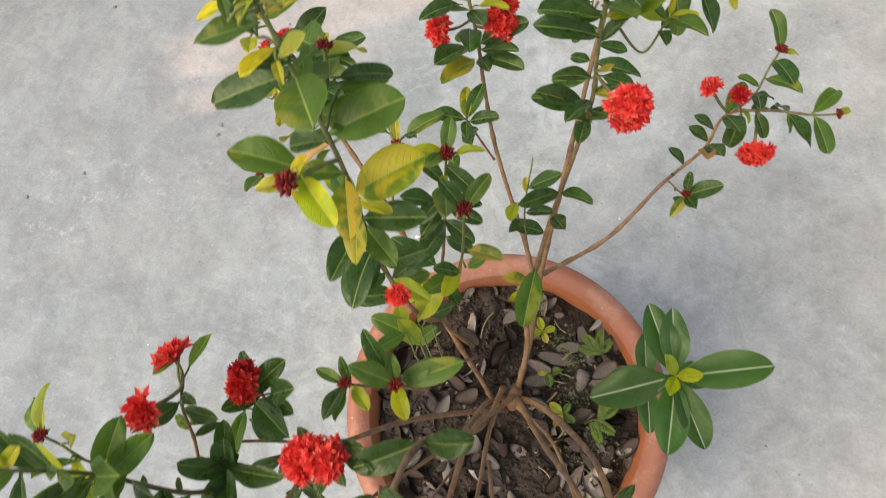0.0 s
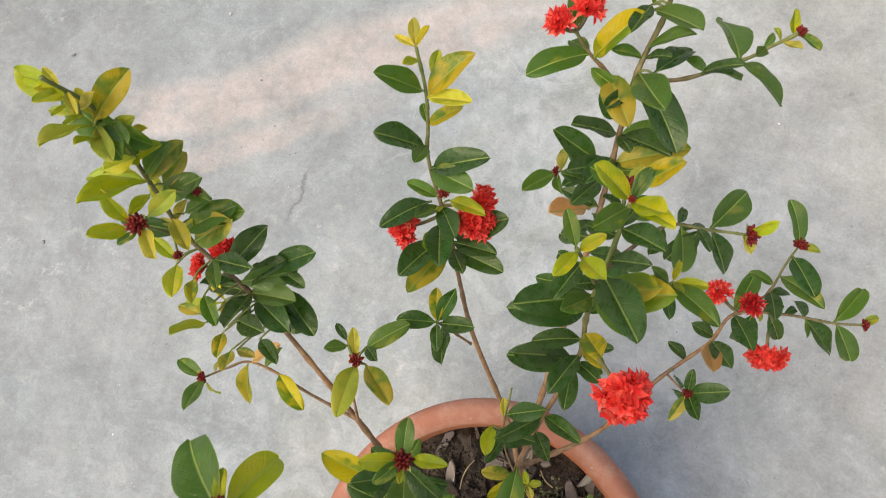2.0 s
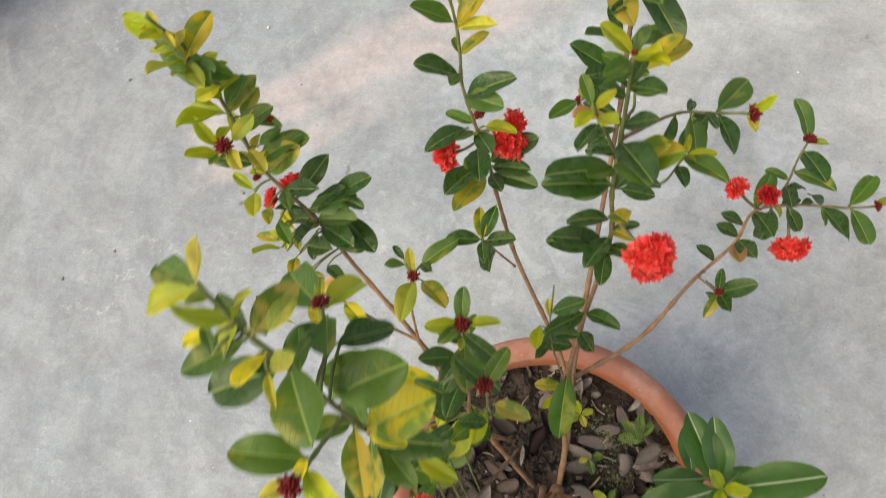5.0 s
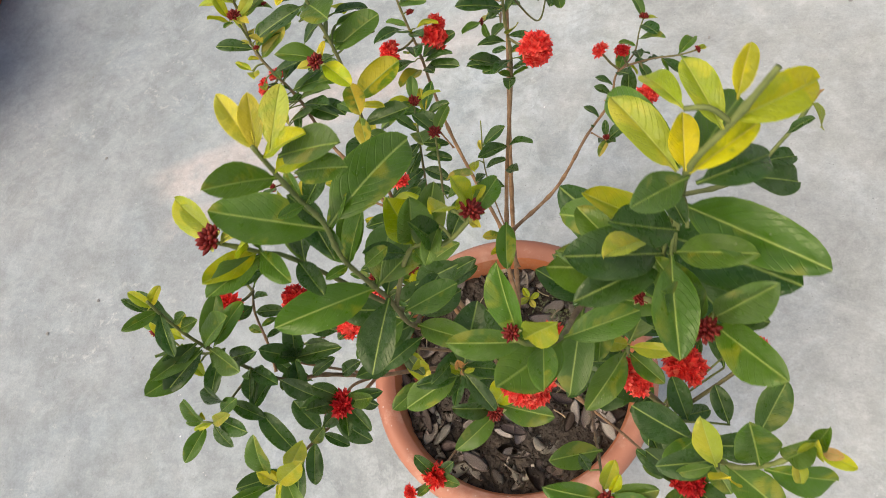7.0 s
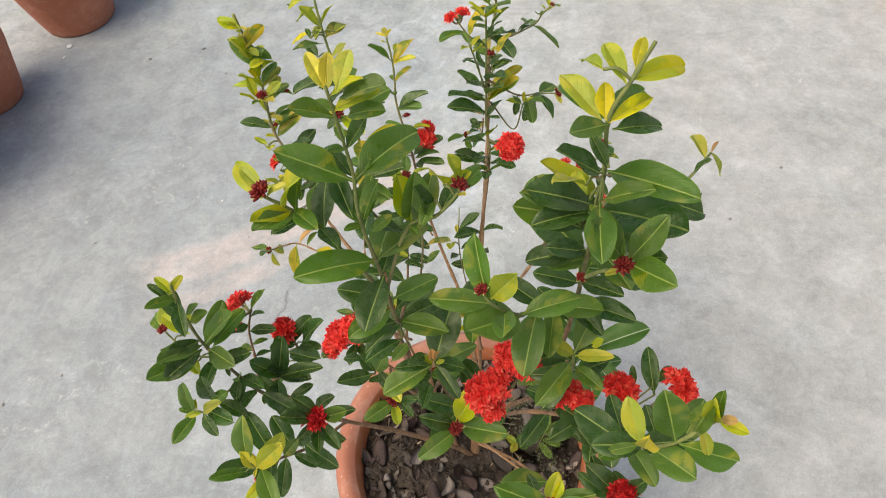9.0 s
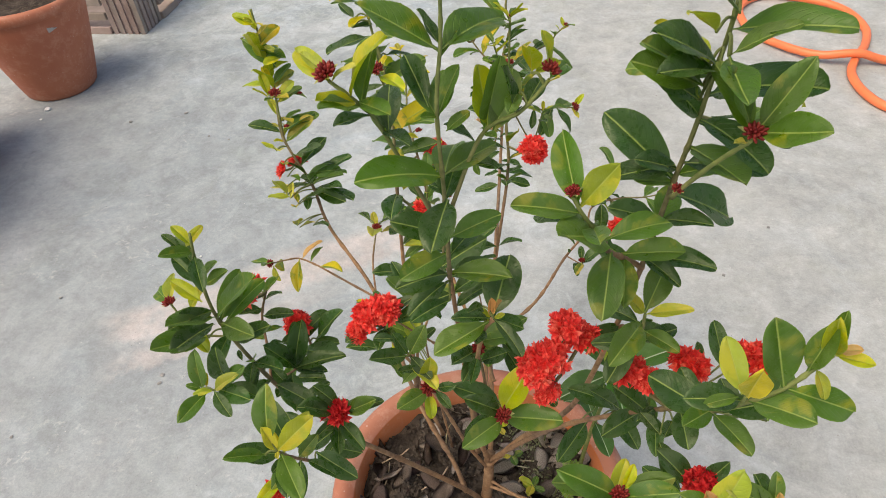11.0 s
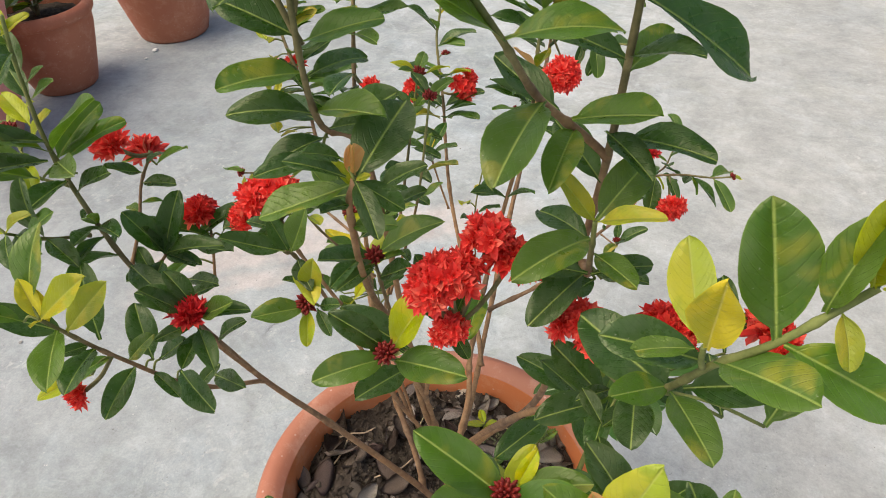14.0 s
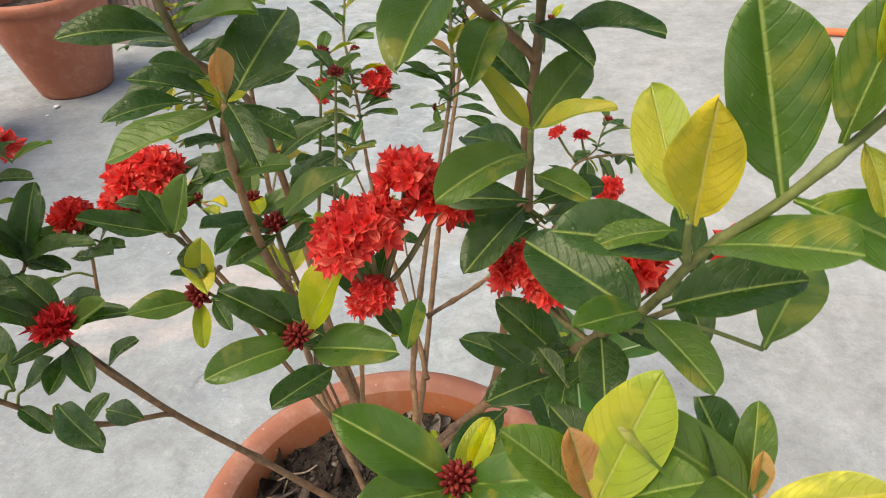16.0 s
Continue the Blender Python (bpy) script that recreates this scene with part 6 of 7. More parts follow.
b.leaf((0.128, -0.053, 0.679), 11, 45, 2, "dark", 7)
b.blade((0.128, -0.060, 0.764), (0.161, -0.075, 0.777), "dark")
b.blade((0.121, -0.064, 0.768), (0.143, -0.084, 0.768), "dark")
b.blade((0.128, -0.074, 0.836), (0.091, -0.058, 0.867), "dark", (0.3, -0.8, 0.8))
b.blade((0.127, -0.078, 0.848), (0.095, -0.091, 0.850), "dark")
b.blade((0.129, -0.076, 0.840), (0.149, -0.093, 0.864), "mid", (-0.2, -0.5, 1))
b.blade((0.130, -0.076, 0.827), (0.171, -0.056, 0.800), "dark")
b.blade((0.130, -0.084, 0.864), (0.151, -0.116, 0.871), "mid")
b.blade((0.133, -0.097, 0.932), (0.167, -0.124, 0.952), "mid", (-0.2, -0.3, 1), 0.85)
b.blade((0.131, -0.091, 0.897), (0.159, -0.118, 0.930), "dark", (-0.3, -0.3, 1))
b.blade((0.122, -0.062, 0.742), (0.098, -0.050, 0.762), "dark")
b.blade((0.130, -0.089, 0.882), (0.168, -0.084, 0.868), "dark")
b.blade((0.131, -0.090, 0.884), (0.156, -0.121, 0.889), "dark")
b.blade((0.129, -0.079, 0.850), (0.169, -0.088, 0.860), "dark", (-0.1, -0.3, 1))
b.blade((0.132, -0.097, 0.910), (0.096, -0.095, 0.922), "mid", (0.2, -0.3, 1))
b.blade((0.132, -0.098, 0.915), (0.102, -0.095, 0.932), "lime", (0.2, -0.3, 1), 0.8)
b.blade((0.131, -0.090, 0.885), (0.115, -0.103, 0.910), "dark", (0.3, -0.8, 0.6))
b.blade((0.129, -0.078, 0.845), (0.107, -0.086, 0.858), "dark")
b.blade((0.128, -0.075, 0.835), (0.105, -0.092, 0.846), "mid")
b.blade((0.126, -0.070, 0.802), (0.098, -0.074, 0.815), "dark")
b.blade((0.126, -0.070, 0.803), (0.150, -0.085, 0.817), "dark")
b.blade((0.126, -0.068, 0.796), (0.137, -0.038, 0.804), "mid")
b = Branch([(0.125, -0.095, 0.84), (0.136, -0.111, 0.872), (0.145, -0.129, 0.899)], 0.0018, 0.0013, 0.2, 0)
b.leaf((0.144, -0.126, 0.901), 164, 66, 3.5, "mid", -17)
b.leaf((0.147, -0.125, 0.901), 8, 65, 3.9, "mid", 4)
b.leaf((0.146, -0.124, 0.901), 7, 42, 0.7, "lime", 7)
b.leaf((0.144, -0.127, 0.896), -134, 35, 1.2, "yellow", -4)
b.leaf((0.148, -0.123, 0.902), -17, 27, 1.9, "dark", 13)
b.leaf((0.147, -0.126, 0.901), -48, 25, 3.6, "mid", 28)
b.leaf((0.144, -0.125, 0.903), -160, 64, 3.5, "mid", -25)
b.leaf((0.148, -0.123, 0.904), 11, 43, 1.4, "dark", 10)
b.bud_at((0.145, -0.129, 0.902), 0.51)
b.bud_at((0.126, -0.099, 0.848), 0.35)
b = Branch([(0.134, -0.06, 0.868), (0.168, -0.039, 0.849), (0.186, -0.021, 0.856), (0.197, -0.006, 0.862)], 0.0016, 0.0011, 0.2, 0)
b.leaf((0.194, -0.01, 0.86), 107, 7, 2.4, "lime", -15)
b.leaf((0.197, -0.006, 0.862), 1, -59, 2.3, "lime", 12)
b.leaf((0.197, -0.006, 0.862), 26, 67, 0.9, "amber", -8)
b.leaf((0.187, -0.019, 0.857), 8, 61, 1.5, "dark", 48)
b.leaf((0.17, -0.037, 0.849), 15, -27, 3.7, "dark", 29)
b.leaf((0.17, -0.037, 0.849), 115, -8, 3.3, "dark", -8)
b.leaf((0.178, -0.03, 0.851), 28, -21, 2.2, "dark", 8)
b.leaf((0.165, -0.041, 0.85), 43, 29, 2.1, "mid", 6)
b = Branch([(0.123, -0.062, 0.755), (0.113, -0.068, 0.767), (0.098, -0.086, 0.790), (0.092, -0.112, 0.822), (0.080, -0.124, 0.848), (0.074, -0.124, 0.859)], 0.0026, 0.0013, 0.7, 0)
b.blade((0.100, -0.084, 0.788), (0.096, -0.129, 0.789), "mid")
b.blade((0.108, -0.072, 0.775), (0.140, -0.081, 0.791), "mid", (-0.2, -0.5, 1))
b.blade((0.110, -0.070, 0.771), (0.110, -0.106, 0.771), "mid", (0, -0.2, 1))
b.blade((0.093, -0.112, 0.822), (0.073, -0.144, 0.855), "mid", (0.3, -0.3, 1))
b.blade((0.093, -0.112, 0.822), (0.126, -0.101, 0.835), "mid", (-0.2, -0.5, 1))
b.blade((0.077, -0.124, 0.853), (0.066, -0.106, 0.884), "mid", (0, -1, 0.3))
b.blade((0.078, -0.123, 0.853), (0.094, -0.122, 0.879), "lime", (-0.4, -0.8, 0.5))
b.blade((0.079, -0.123, 0.848), (0.048, -0.131, 0.862), "mid")
b.blade((0.081, -0.120, 0.842), (0.053, -0.104, 0.834), "dark")
b.blade((0.085, -0.118, 0.836), (0.088, -0.142, 0.850), "mid")
b.blade((0.104, -0.078, 0.782), (0.074, -0.066, 0.792), "dark")
b.bud_at((0.074, -0.124, 0.862), 0.42)
b = Branch([(0.119, -0.058, 0.690), (0.125, -0.083, 0.708), (0.126, -0.090, 0.728), (0.126, -0.090, 0.742)], 0.0028, 0.0014, 0.8, 0.1)
b.blade((0.126, -0.089, 0.741), (0.111, -0.094, 0.764), "lime", (0.5, -0.7, 0.8), 0.8)
b.blade((0.127, -0.090, 0.742), (0.149, -0.096, 0.758), "lime", (-0.4, -0.5, 1), 0.8)
b.blade((0.126, -0.088, 0.741), (0.139, -0.058, 0.757), "mid", (-0.1, -0.7, 0.8))
b.blade((0.125, -0.090, 0.733), (0.110, -0.126, 0.750), "mid", (0.2, -0.2, 1))
b.blade((0.127, -0.088, 0.724), (0.146, -0.106, 0.731), "mid")
b.blade((0.126, -0.090, 0.714), (0.097, -0.097, 0.719), "dark", (0.1, -0.5, 1))
b.blade((0.127, -0.088, 0.712), (0.150, -0.081, 0.722), "dark", (-0.1, -0.6, 1))
b.blade((0.125, -0.088, 0.730), (0.099, -0.076, 0.738), "dark")
b.blade((0.124, -0.080, 0.706), (0.108, -0.112, 0.700), "dark")
b = Branch([(0.011, 0.019, 0.342), (0.050, -0.013, 0.445), (0.087, -0.037, 0.522), (0.131, -0.077, 0.612), (0.152, -0.106, 0.666), (0.166, -0.132, 0.705), (0.177, -0.150, 0.744), (0.191, -0.152, 0.763), (0.209, -0.145, 0.784)], 0.0038, 0.0016, 1, 0.05)
b.leaf((0.155, -0.11, 0.659), -114, 13, 2.2, "dark", -3)
b.leaf((0.143, -0.073, 0.611), -132, 22, 4.6, "dark", -10)
b.leaf((0.146, -0.095, 0.65), -129, 18, 2.2, "dark", -10)
b.leaf((0.136, -0.068, 0.606), 110, 81, 2.5, "mid", -7)
b.leaf((0.13, -0.058, 0.588), 174, 34, 4.8, "dark", -15)
b.leaf((0.112, -0.034, 0.546), 51, 59, 2.8, "dark", 1)
b.leaf((0.108, -0.034, 0.529), -116, 5, 5.3, "dark", -1)
b.leaf((0.13, -0.058, 0.588), -166, 52, 4, "dark", -19)
b.leaf((0.126, -0.052, 0.578), -63, 9, 4, "dark", 9)
b.leaf((0.144, -0.095, 0.64), 180, 49, 4.3, "dark", -12)
b.leaf((0.146, -0.099, 0.646), -94, 9, 3.3, "dark", 6)
b.leaf((0.144, -0.08, 0.643), -94, 7, 2.8, "mid", 4)
b.head((0.122, -0.090, 0.687), 0.64, "coral")
b.head((0.134, -0.093, 0.682), 0.58, "coral")
b.head((0.165, -0.080, 0.688), 0.77, "red")
b.head((0.209, -0.072, 0.687), 0.77, "red")
b.blade((0.190, -0.152, 0.763), (0.179, -0.137, 0.800), "mid", (0.1, -1, 0.35), 1.15, 3)
b.blade((0.199, -0.149, 0.775), (0.200, -0.151, 0.808), "mid", (-0.5, -0.8, 0.4), 0.9)
b.blade((0.208, -0.145, 0.783), (0.201, -0.152, 0.811), "lime", (-0.3, -1, 0.2), 0.85, 2)
b.blade((0.209, -0.145, 0.784), (0.206, -0.143, 0.811), "mid", (-0.6, -0.8, 0.2), 0.7)
b.blade((0.211, -0.145, 0.787), (0.217, -0.149, 0.795), "amber", (0, -0.5, 1), 1.3, 2)
b.blade((0.210, -0.145, 0.784), (0.226, -0.151, 0.786), "lime", (0, -0.3, 1))
b.blade((0.203, -0.147, 0.775), (0.209, -0.160, 0.768), "lime", (0.2, -0.3, 1))
b.blade((0.192, -0.153, 0.763), (0.229, -0.156, 0.753), "mid", (0, -0.7, 1), 1.0, 0)
b.blade((0.177, -0.151, 0.747), (0.199, -0.172, 0.768), "mid", (-0.3, 0.1, 1), 1.05, 1)
b.blade((0.175, -0.148, 0.742), (0.144, -0.157, 0.754), "dark", (0.1, -0.2, 1), 1.05)
b.blade((0.167, -0.134, 0.707), (0.131, -0.122, 0.721), "dark", (0.2, -0.7, 0.8), 1.15, 1)
b.blade((0.168, -0.133, 0.706), (0.185, -0.160, 0.714), "mid", (0.2, -0.3, 1), 1.1)
b.blade((0.172, -0.137, 0.714), (0.203, -0.137, 0.733), "dark", (-0.1, -0.5, 1), 1.1)
b.blade((0.156, -0.113, 0.678), (0.160, -0.139, 0.674), "dark", (0, -0.6, 1), 1.3, 1)
b.blade((0.158, -0.117, 0.684), (0.181, -0.108, 0.676), "dark")
b.blade((0.168, -0.132, 0.708), (0.150, -0.150, 0.716), "mid")
b.blade((0.189, -0.080, 0.678), (0.181, -0.051, 0.697), "dark", (0, -1, 0.4), 0.85)
b.blade((0.190, -0.072, 0.682), (0.199, -0.059, 0.688), "dark", (-0.2, -0.8, 0.6), 0.9)
b.blade((0.174, -0.075, 0.679), (0.171, -0.062, 0.687), "dark", (0, -1, 0.4), 0.9)
b.blade((0.204, -0.126, 0.693), (0.218, -0.094, 0.708), "mid", (-0.3, -0.5, 1), 1.1)
b.blade((0.166, -0.118, 0.684), (0.155, -0.096, 0.699), "dark", (0, -0.6, 1), 1.1)
b.blade((0.191, -0.117, 0.680), (0.181, -0.098, 0.694), "dark", (0, -0.6, 1), 1.1)
b.blade((0.147, -0.119, 0.653), (0.134, -0.109, 0.662), "dark", (0.1, -0.6, 1), 1.0)
b = Branch([(0.175, -0.147, 0.738), (0.173, -0.153, 0.747), (0.172, -0.156, 0.757)], 0.0016, 0.0012, 0.2, 0)
b.blade((0.173, -0.156, 0.756), (0.172, -0.161, 0.789), "yellow", (-0.3, -1, 0.2), 1.0, 3)
b.blade((0.171, -0.154, 0.756), (0.160, -0.137, 0.780), "lime", (-0.1, -1, 0.4), 0.95, 1)
b.blade((0.170, -0.153, 0.752), (0.153, -0.160, 0.755), "mid", (0, -0.3, 1), 0.9)
b = Branch([(0.010, 0.010, 0.296), (0.060, -0.012, 0.318), (0.101, -0.060, 0.400), (0.107, -0.097, 0.517), (0.118, -0.169, 0.655)], 0.0028, 0.0013, 0.9, 0.2)
b.leaf((0.118, -0.169, 0.655), -175, 43, 5, "mid", -3)
b.leaf((0.117, -0.162, 0.642), 71, 60, 2.8, "lime", 0)
b.leaf((0.118, -0.169, 0.655), -7, 37, 4.3, "mid", 1)
b.leaf((0.118, -0.169, 0.655), -84, 13, 1.5, "lime", 0)
b.leaf((0.118, -0.169, 0.655), -135, 25, 4.1, "mid", -2)
b.leaf((0.118, -0.169, 0.655), -42, 24, 3.6, "mid", 3)
b.leaf((0.107, -0.148, 0.617), 137, 62, 2.1, "dark", -3)
b.leaf((0.115, -0.129, 0.592), -160, 29, 5.1, "mid", -4)
b.leaf((0.121, -0.165, 0.658), 54, 65, 2, "lime", 4)
b.leaf((0.122, -0.166, 0.657), 1, 48, 3.5, "mid", 8)
b.bud_at((0.118, -0.169, 0.659), 0.64)
b = Branch([(0.012, 0.012, 0.306), (0.078, -0.034, 0.340), (0.131, -0.081, 0.41), (0.173, -0.144, 0.572), (0.171, -0.15, 0.644)], 0.0022, 0.0014, 0.8, 0.3)
b.leaf((0.171, -0.15, 0.638), 156, 45, 4.3, "dark", -4)
b.leaf((0.171, -0.15, 0.638), -42, 42, 4.2, "dark", 10)
b.leaf((0.173, -0.15, 0.625), -122, 24, 3.6, "mid", -3)
b.leaf((0.171, -0.15, 0.644), 32, 47, 3, "dark", 5)
b.leaf((0.175, -0.151, 0.614), -43, 46, 4.7, "mid", 4)
b.leaf((0.167, -0.135, 0.545), 177, 49, 3.6, "mid", -3)
b.leaf((0.171, -0.14, 0.559), -57, 33, 3.5, "mid", 8)
b.head((0.171, -0.150, 0.654), 0.61, "crimson")
b.blade((0.161, -0.146, 0.633), (0.146, -0.124, 0.650), "dark", (0.1, -0.6, 1), 1.0)
b.blade((0.165, -0.145, 0.623), (0.139, -0.135, 0.635), "dark", (0.1, -0.6, 1), 1.0)
b.blade((0.184, -0.145, 0.612), (0.166, -0.127, 0.628), "dark", (0.1, -0.6, 1), 1.0)
b = Branch([(0.173, -0.144, 0.572), (0.165, -0.179, 0.662), (0.159, -0.205, 0.716)], 0.002, 0.0012, 0.4, 0)
b.leaf((0.159, -0.205, 0.716), 141, 61, 2.1, "amber", -3)
b.leaf((0.159, -0.205, 0.716), 47, 71, 3.7, "lime", 6)
b.leaf((0.159, -0.205, 0.716), 179, 49, 2.9, "mid", -5)
b.leaf((0.159, -0.205, 0.716), -9, 51, 2.8, "mid", 15)
b.leaf((0.159, -0.205, 0.716), 175, 45, 0.9, "mid", -9)
b.leaf((0.183, -0.157, 0.607), 34, 55, 3.3, "mid", 2)
b.leaf((0.179, -0.171, 0.644), -27, 44, 3.2, "mid", 4)
b = Branch([(0.18, -0.153, 0.593), (0.189, -0.179, 0.669), (0.191, -0.198, 0.715)], 0.002, 0.0012, 0.4, 0)
b.leaf((0.19, -0.197, 0.717), -174, 44, 3.9, "mid", -14)
b.leaf((0.189, -0.197, 0.717), 95, 69, 2.2, "mid", -8)
b.leaf((0.191, -0.197, 0.717), 100, 66, 1.3, "amber", -9)
b.leaf((0.191, -0.198, 0.715), -13, 51, 2.8, "yellow", 10)
b.leaf((0.19, -0.195, 0.712), 161, 64, 3.1, "dark", -7)
b = Branch([(0.006, 0.002, 0.262), (-0.014, -0.006, 0.310), (-0.070, -0.040, 0.425), (-0.1, -0.072, 0.514), (-0.123, -0.092, 0.588), (-0.132, -0.113, 0.655), (-0.159, -0.109, 0.718), (-0.162, -0.105, 0.764), (-0.159, -0.102, 0.795)], 0.0044, 0.0013, 1, 0.1)
b.leaf((-0.16, -0.103, 0.786), 159, 44, 1.9, "lime", -4)
b.leaf((-0.165, -0.104, 0.784), 57, 33, 1.9, "lime", 16)
b.leaf((-0.167, -0.105, 0.782), 163, 46, 1.8, "dark", -10)
b.leaf((-0.161, -0.103, 0.78), -112, 40, 2.6, "mid", -31)
b.leaf((-0.161, -0.104, 0.777), -57, 3, 3.2, "dark", -3)
b.leaf((-0.162, -0.106, 0.752), 155, 25, 3.1, "dark", -7)
b.leaf((-0.162, -0.106, 0.752), 11, 29, 2.5, "mid", 28)
b.leaf((-0.16, -0.109, 0.723), -109, 44, 4.7, "mid", -23)
b.leaf((-0.16, -0.109, 0.723), 23, 48, 4.9, "mid", 22)
b.leaf((-0.159, -0.109, 0.718), -25, 10, 4.1, "mid", 12)
b.leaf((-0.168, -0.116, 0.708), -116, 40, 4.8, "mid", -22)
b.leaf((-0.155, -0.11, 0.707), -85, 11, 3.3, "dark", -13)
b.leaf((-0.149, -0.116, 0.685), 130, 19, 1, "dark", 2)
b.leaf((-0.143, -0.113, 0.681), -21, 23, 3.4, "dark", 11)
b.leaf((-0.14, -0.114, 0.675), -83, 13, 2.6, "dark", -12)
b.leaf((-0.137, -0.114, 0.668), 129, 25, 1, "dark", 3)
b.leaf((-0.152, -0.111, 0.7), 1, 40, 3.8, "dark", 30)
b.leaf((-0.134, -0.114, 0.662), -94, 36, 3.3, "dark", -11)
b.leaf((-0.132, -0.113, 0.655), -22, 7, 3.7, "dark", 6)
b.leaf((-0.126, -0.102, 0.605), 164, 42, 2.3, "dark", -1)
b.leaf((-0.117, -0.086, 0.566), 18, 55, 3.3, "dark", 10)
b.leaf((-0.143, -0.113, 0.681), -55, 65, 2.2, "mid", 3)
b.leaf((-0.155, -0.108, 0.718), 55, 33, 4.1, "mid", 22)
b.leaf((-0.159, -0.109, 0.718), 73, 41, 4.2, "mid", 29)
b.leaf((-0.161, -0.108, 0.729), -107, 33, 3.9, "dark", -24)
b.leaf((-0.162, -0.105, 0.764), 145, 41, 3.1, "dark", -1)
b.leaf((-0.162, -0.105, 0.76), 22, 32, 1.8, "mid", 11)
b.leaf((-0.166, -0.109, 0.738), 164, 31, 2.8, "lime", -3)
b.leaf((-0.151, -0.106, 0.71), -89, 30, 2.1, "mid", -38)
b.leaf((-0.163, -0.111, 0.718), -109, 21, 4, "dark", -10)
b.leaf((-0.143, -0.113, 0.681), -71, 21, 2.7, "dark", -9)
b.leaf((-0.126, -0.105, 0.638), 156, 41, 2.6, "dark", 0)
b.leaf((-0.126, -0.099, 0.609), 28, 44, 3.1, "dark", 9)
b = Branch([(-0.16, -0.108, 0.701), (-0.182, -0.11, 0.704), (-0.192, -0.105, 0.715), (-0.198, -0.102, 0.725)], 0.0013, 0.001, 0.2, 0)
b.leaf((-0.198, -0.102, 0.725), 112, 17, 3, "lime", 4)
b.leaf((-0.198, -0.102, 0.725), 147, 9, 2.6, "mid", -5)
b.leaf((-0.186, -0.101, 0.718), 32, 57, 2.7, "lime", 39)
b.leaf((-0.187, -0.108, 0.708), -40, 14, 3.1, "lime", 1)
b.leaf((-0.182, -0.11, 0.704), -135, 65, 3.1, "mid", 8)
b.leaf((-0.185, -0.109, 0.706), 164, 87, 1.5, "mid", -9)
b.bud_at((-0.198, -0.102, 0.725), 0.51)
b = Branch([(-0.146, -0.118, 0.677), (-0.148, -0.14, 0.691), (-0.145, -0.158, 0.709)], 0.0014, 0.001, 0.3, 0.1)
b.leaf((-0.152, -0.159, 0.71), 85, 81, 3.3, "mid", 5)
b.leaf((-0.145, -0.158, 0.709), 9, 46, 2.5, "lime", 14)
b.leaf((-0.15, -0.16, 0.708), -99, 17, 2.9, "mid", -15)
b.leaf((-0.153, -0.159, 0.71), -155, 53, 1.1, "mid", -8)
b.leaf((-0.15, -0.157, 0.711), 31, 76, 1.2, "yellow", 22)
b.leaf((-0.146, -0.154, 0.705), -17, 13, 3, "dark", 5)
b.leaf((-0.145, -0.158, 0.709), -47, -1, 2.3, "dark", -2)
b.leaf((-0.148, -0.14, 0.691), -77, 77, 4, "dark", 11)
b.leaf((-0.147, -0.149, 0.7), 24, 42, 2.6, "mid", 9)
b.leaf((-0.145, -0.158, 0.709), -143, 28, 1.4, "lime", -11)
b.leaf((-0.148, -0.14, 0.691), -16, -1, 3.2, "dark", 1)
b = Branch([(-0.1, -0.072, 0.514), (-0.111, -0.117, 0.556), (-0.105, -0.159, 0.634), (-0.092, -0.19, 0.7)], 0.0024, 0.0012, 0.9, 0.2)
b.leaf((-0.092, -0.19, 0.7), 149, 63, 2.2, "yellow", 0)
b.leaf((-0.092, -0.19, 0.7), -62, 20, 0.9, "yellow", -5)
b.leaf((-0.092, -0.19, 0.7), 27, 44, 3.7, "lime", 11)
b.leaf((-0.097, -0.187, 0.705), 96, 73, 3.9, "mid", 6)
b.leaf((-0.099, -0.193, 0.699), -135, 47, 2.9, "mid", -14)
b.leaf((-0.095, -0.184, 0.687), -51, 7, 3.9, "mid", 0)
b.leaf((-0.111, -0.125, 0.582), -29, 14, 4.6, "dark", 5)
b.leaf((-0.115, -0.1, 0.547), -16, 24, 4.1, "dark", 5)
b.leaf((-0.104, -0.163, 0.641), -100, 18, 2.8, "mid", -8)
b.leaf((-0.096, -0.181, 0.681), -142, 41, 3.8, "dark", -10)
b.leaf((-0.093, -0.187, 0.693), 154, 72, 2.4, "yellow", 2)
b.leaf((-0.096, -0.181, 0.681), 46, 45, 3.5, "lime", 17)
b.leaf((-0.101, -0.166, 0.658), 134, 63, 4.5, "dark", 5)
b.leaf((-0.102, -0.169, 0.655), -71, 18, 3.3, "dark", -14)
b.leaf((-0.105, -0.142, 0.614), 143, 60, 3.7, "dark", 2)
b.leaf((-0.107, -0.151, 0.619), -76, 8, 3.6, "dark", -12)
b.leaf((-0.106, -0.176, 0.639), -112, 24, 2.8, "lime", -13)
b.leaf((-0.109, -0.143, 0.602), -17, 11, 2.7, "dark", 2)
b.leaf((-0.107, -0.137, 0.608), 21, 39, 3.1, "dark", 16)
b.leaf((-0.111, -0.121, 0.562), -25, 8, 3.1, "dark", 1)
b.leaf((-0.111, -0.117, 0.556), 34, 56, 2.4, "dark", 17)
b.leaf((-0.106, -0.155, 0.627), 31, 48, 2.6, "mid", 25)
b.leaf((-0.1, -0.172, 0.661), -100, 27, 2, "dark", -21)
b.spray((-0.113, -0.184, 0.630), 0.53, "red")
b = Branch([(-0.1, -0.072, 0.514), (-0.101, -0.097, 0.576), (-0.082, -0.125, 0.638)], 0.0022, 0.0014, 0.8, 0.3)
b.leaf((-0.078, -0.122, 0.641), 4, 33, 3.5, "mid", 10)
b.leaf((-0.084, -0.122, 0.643), -141, 48, 3.3, "dark", -15)
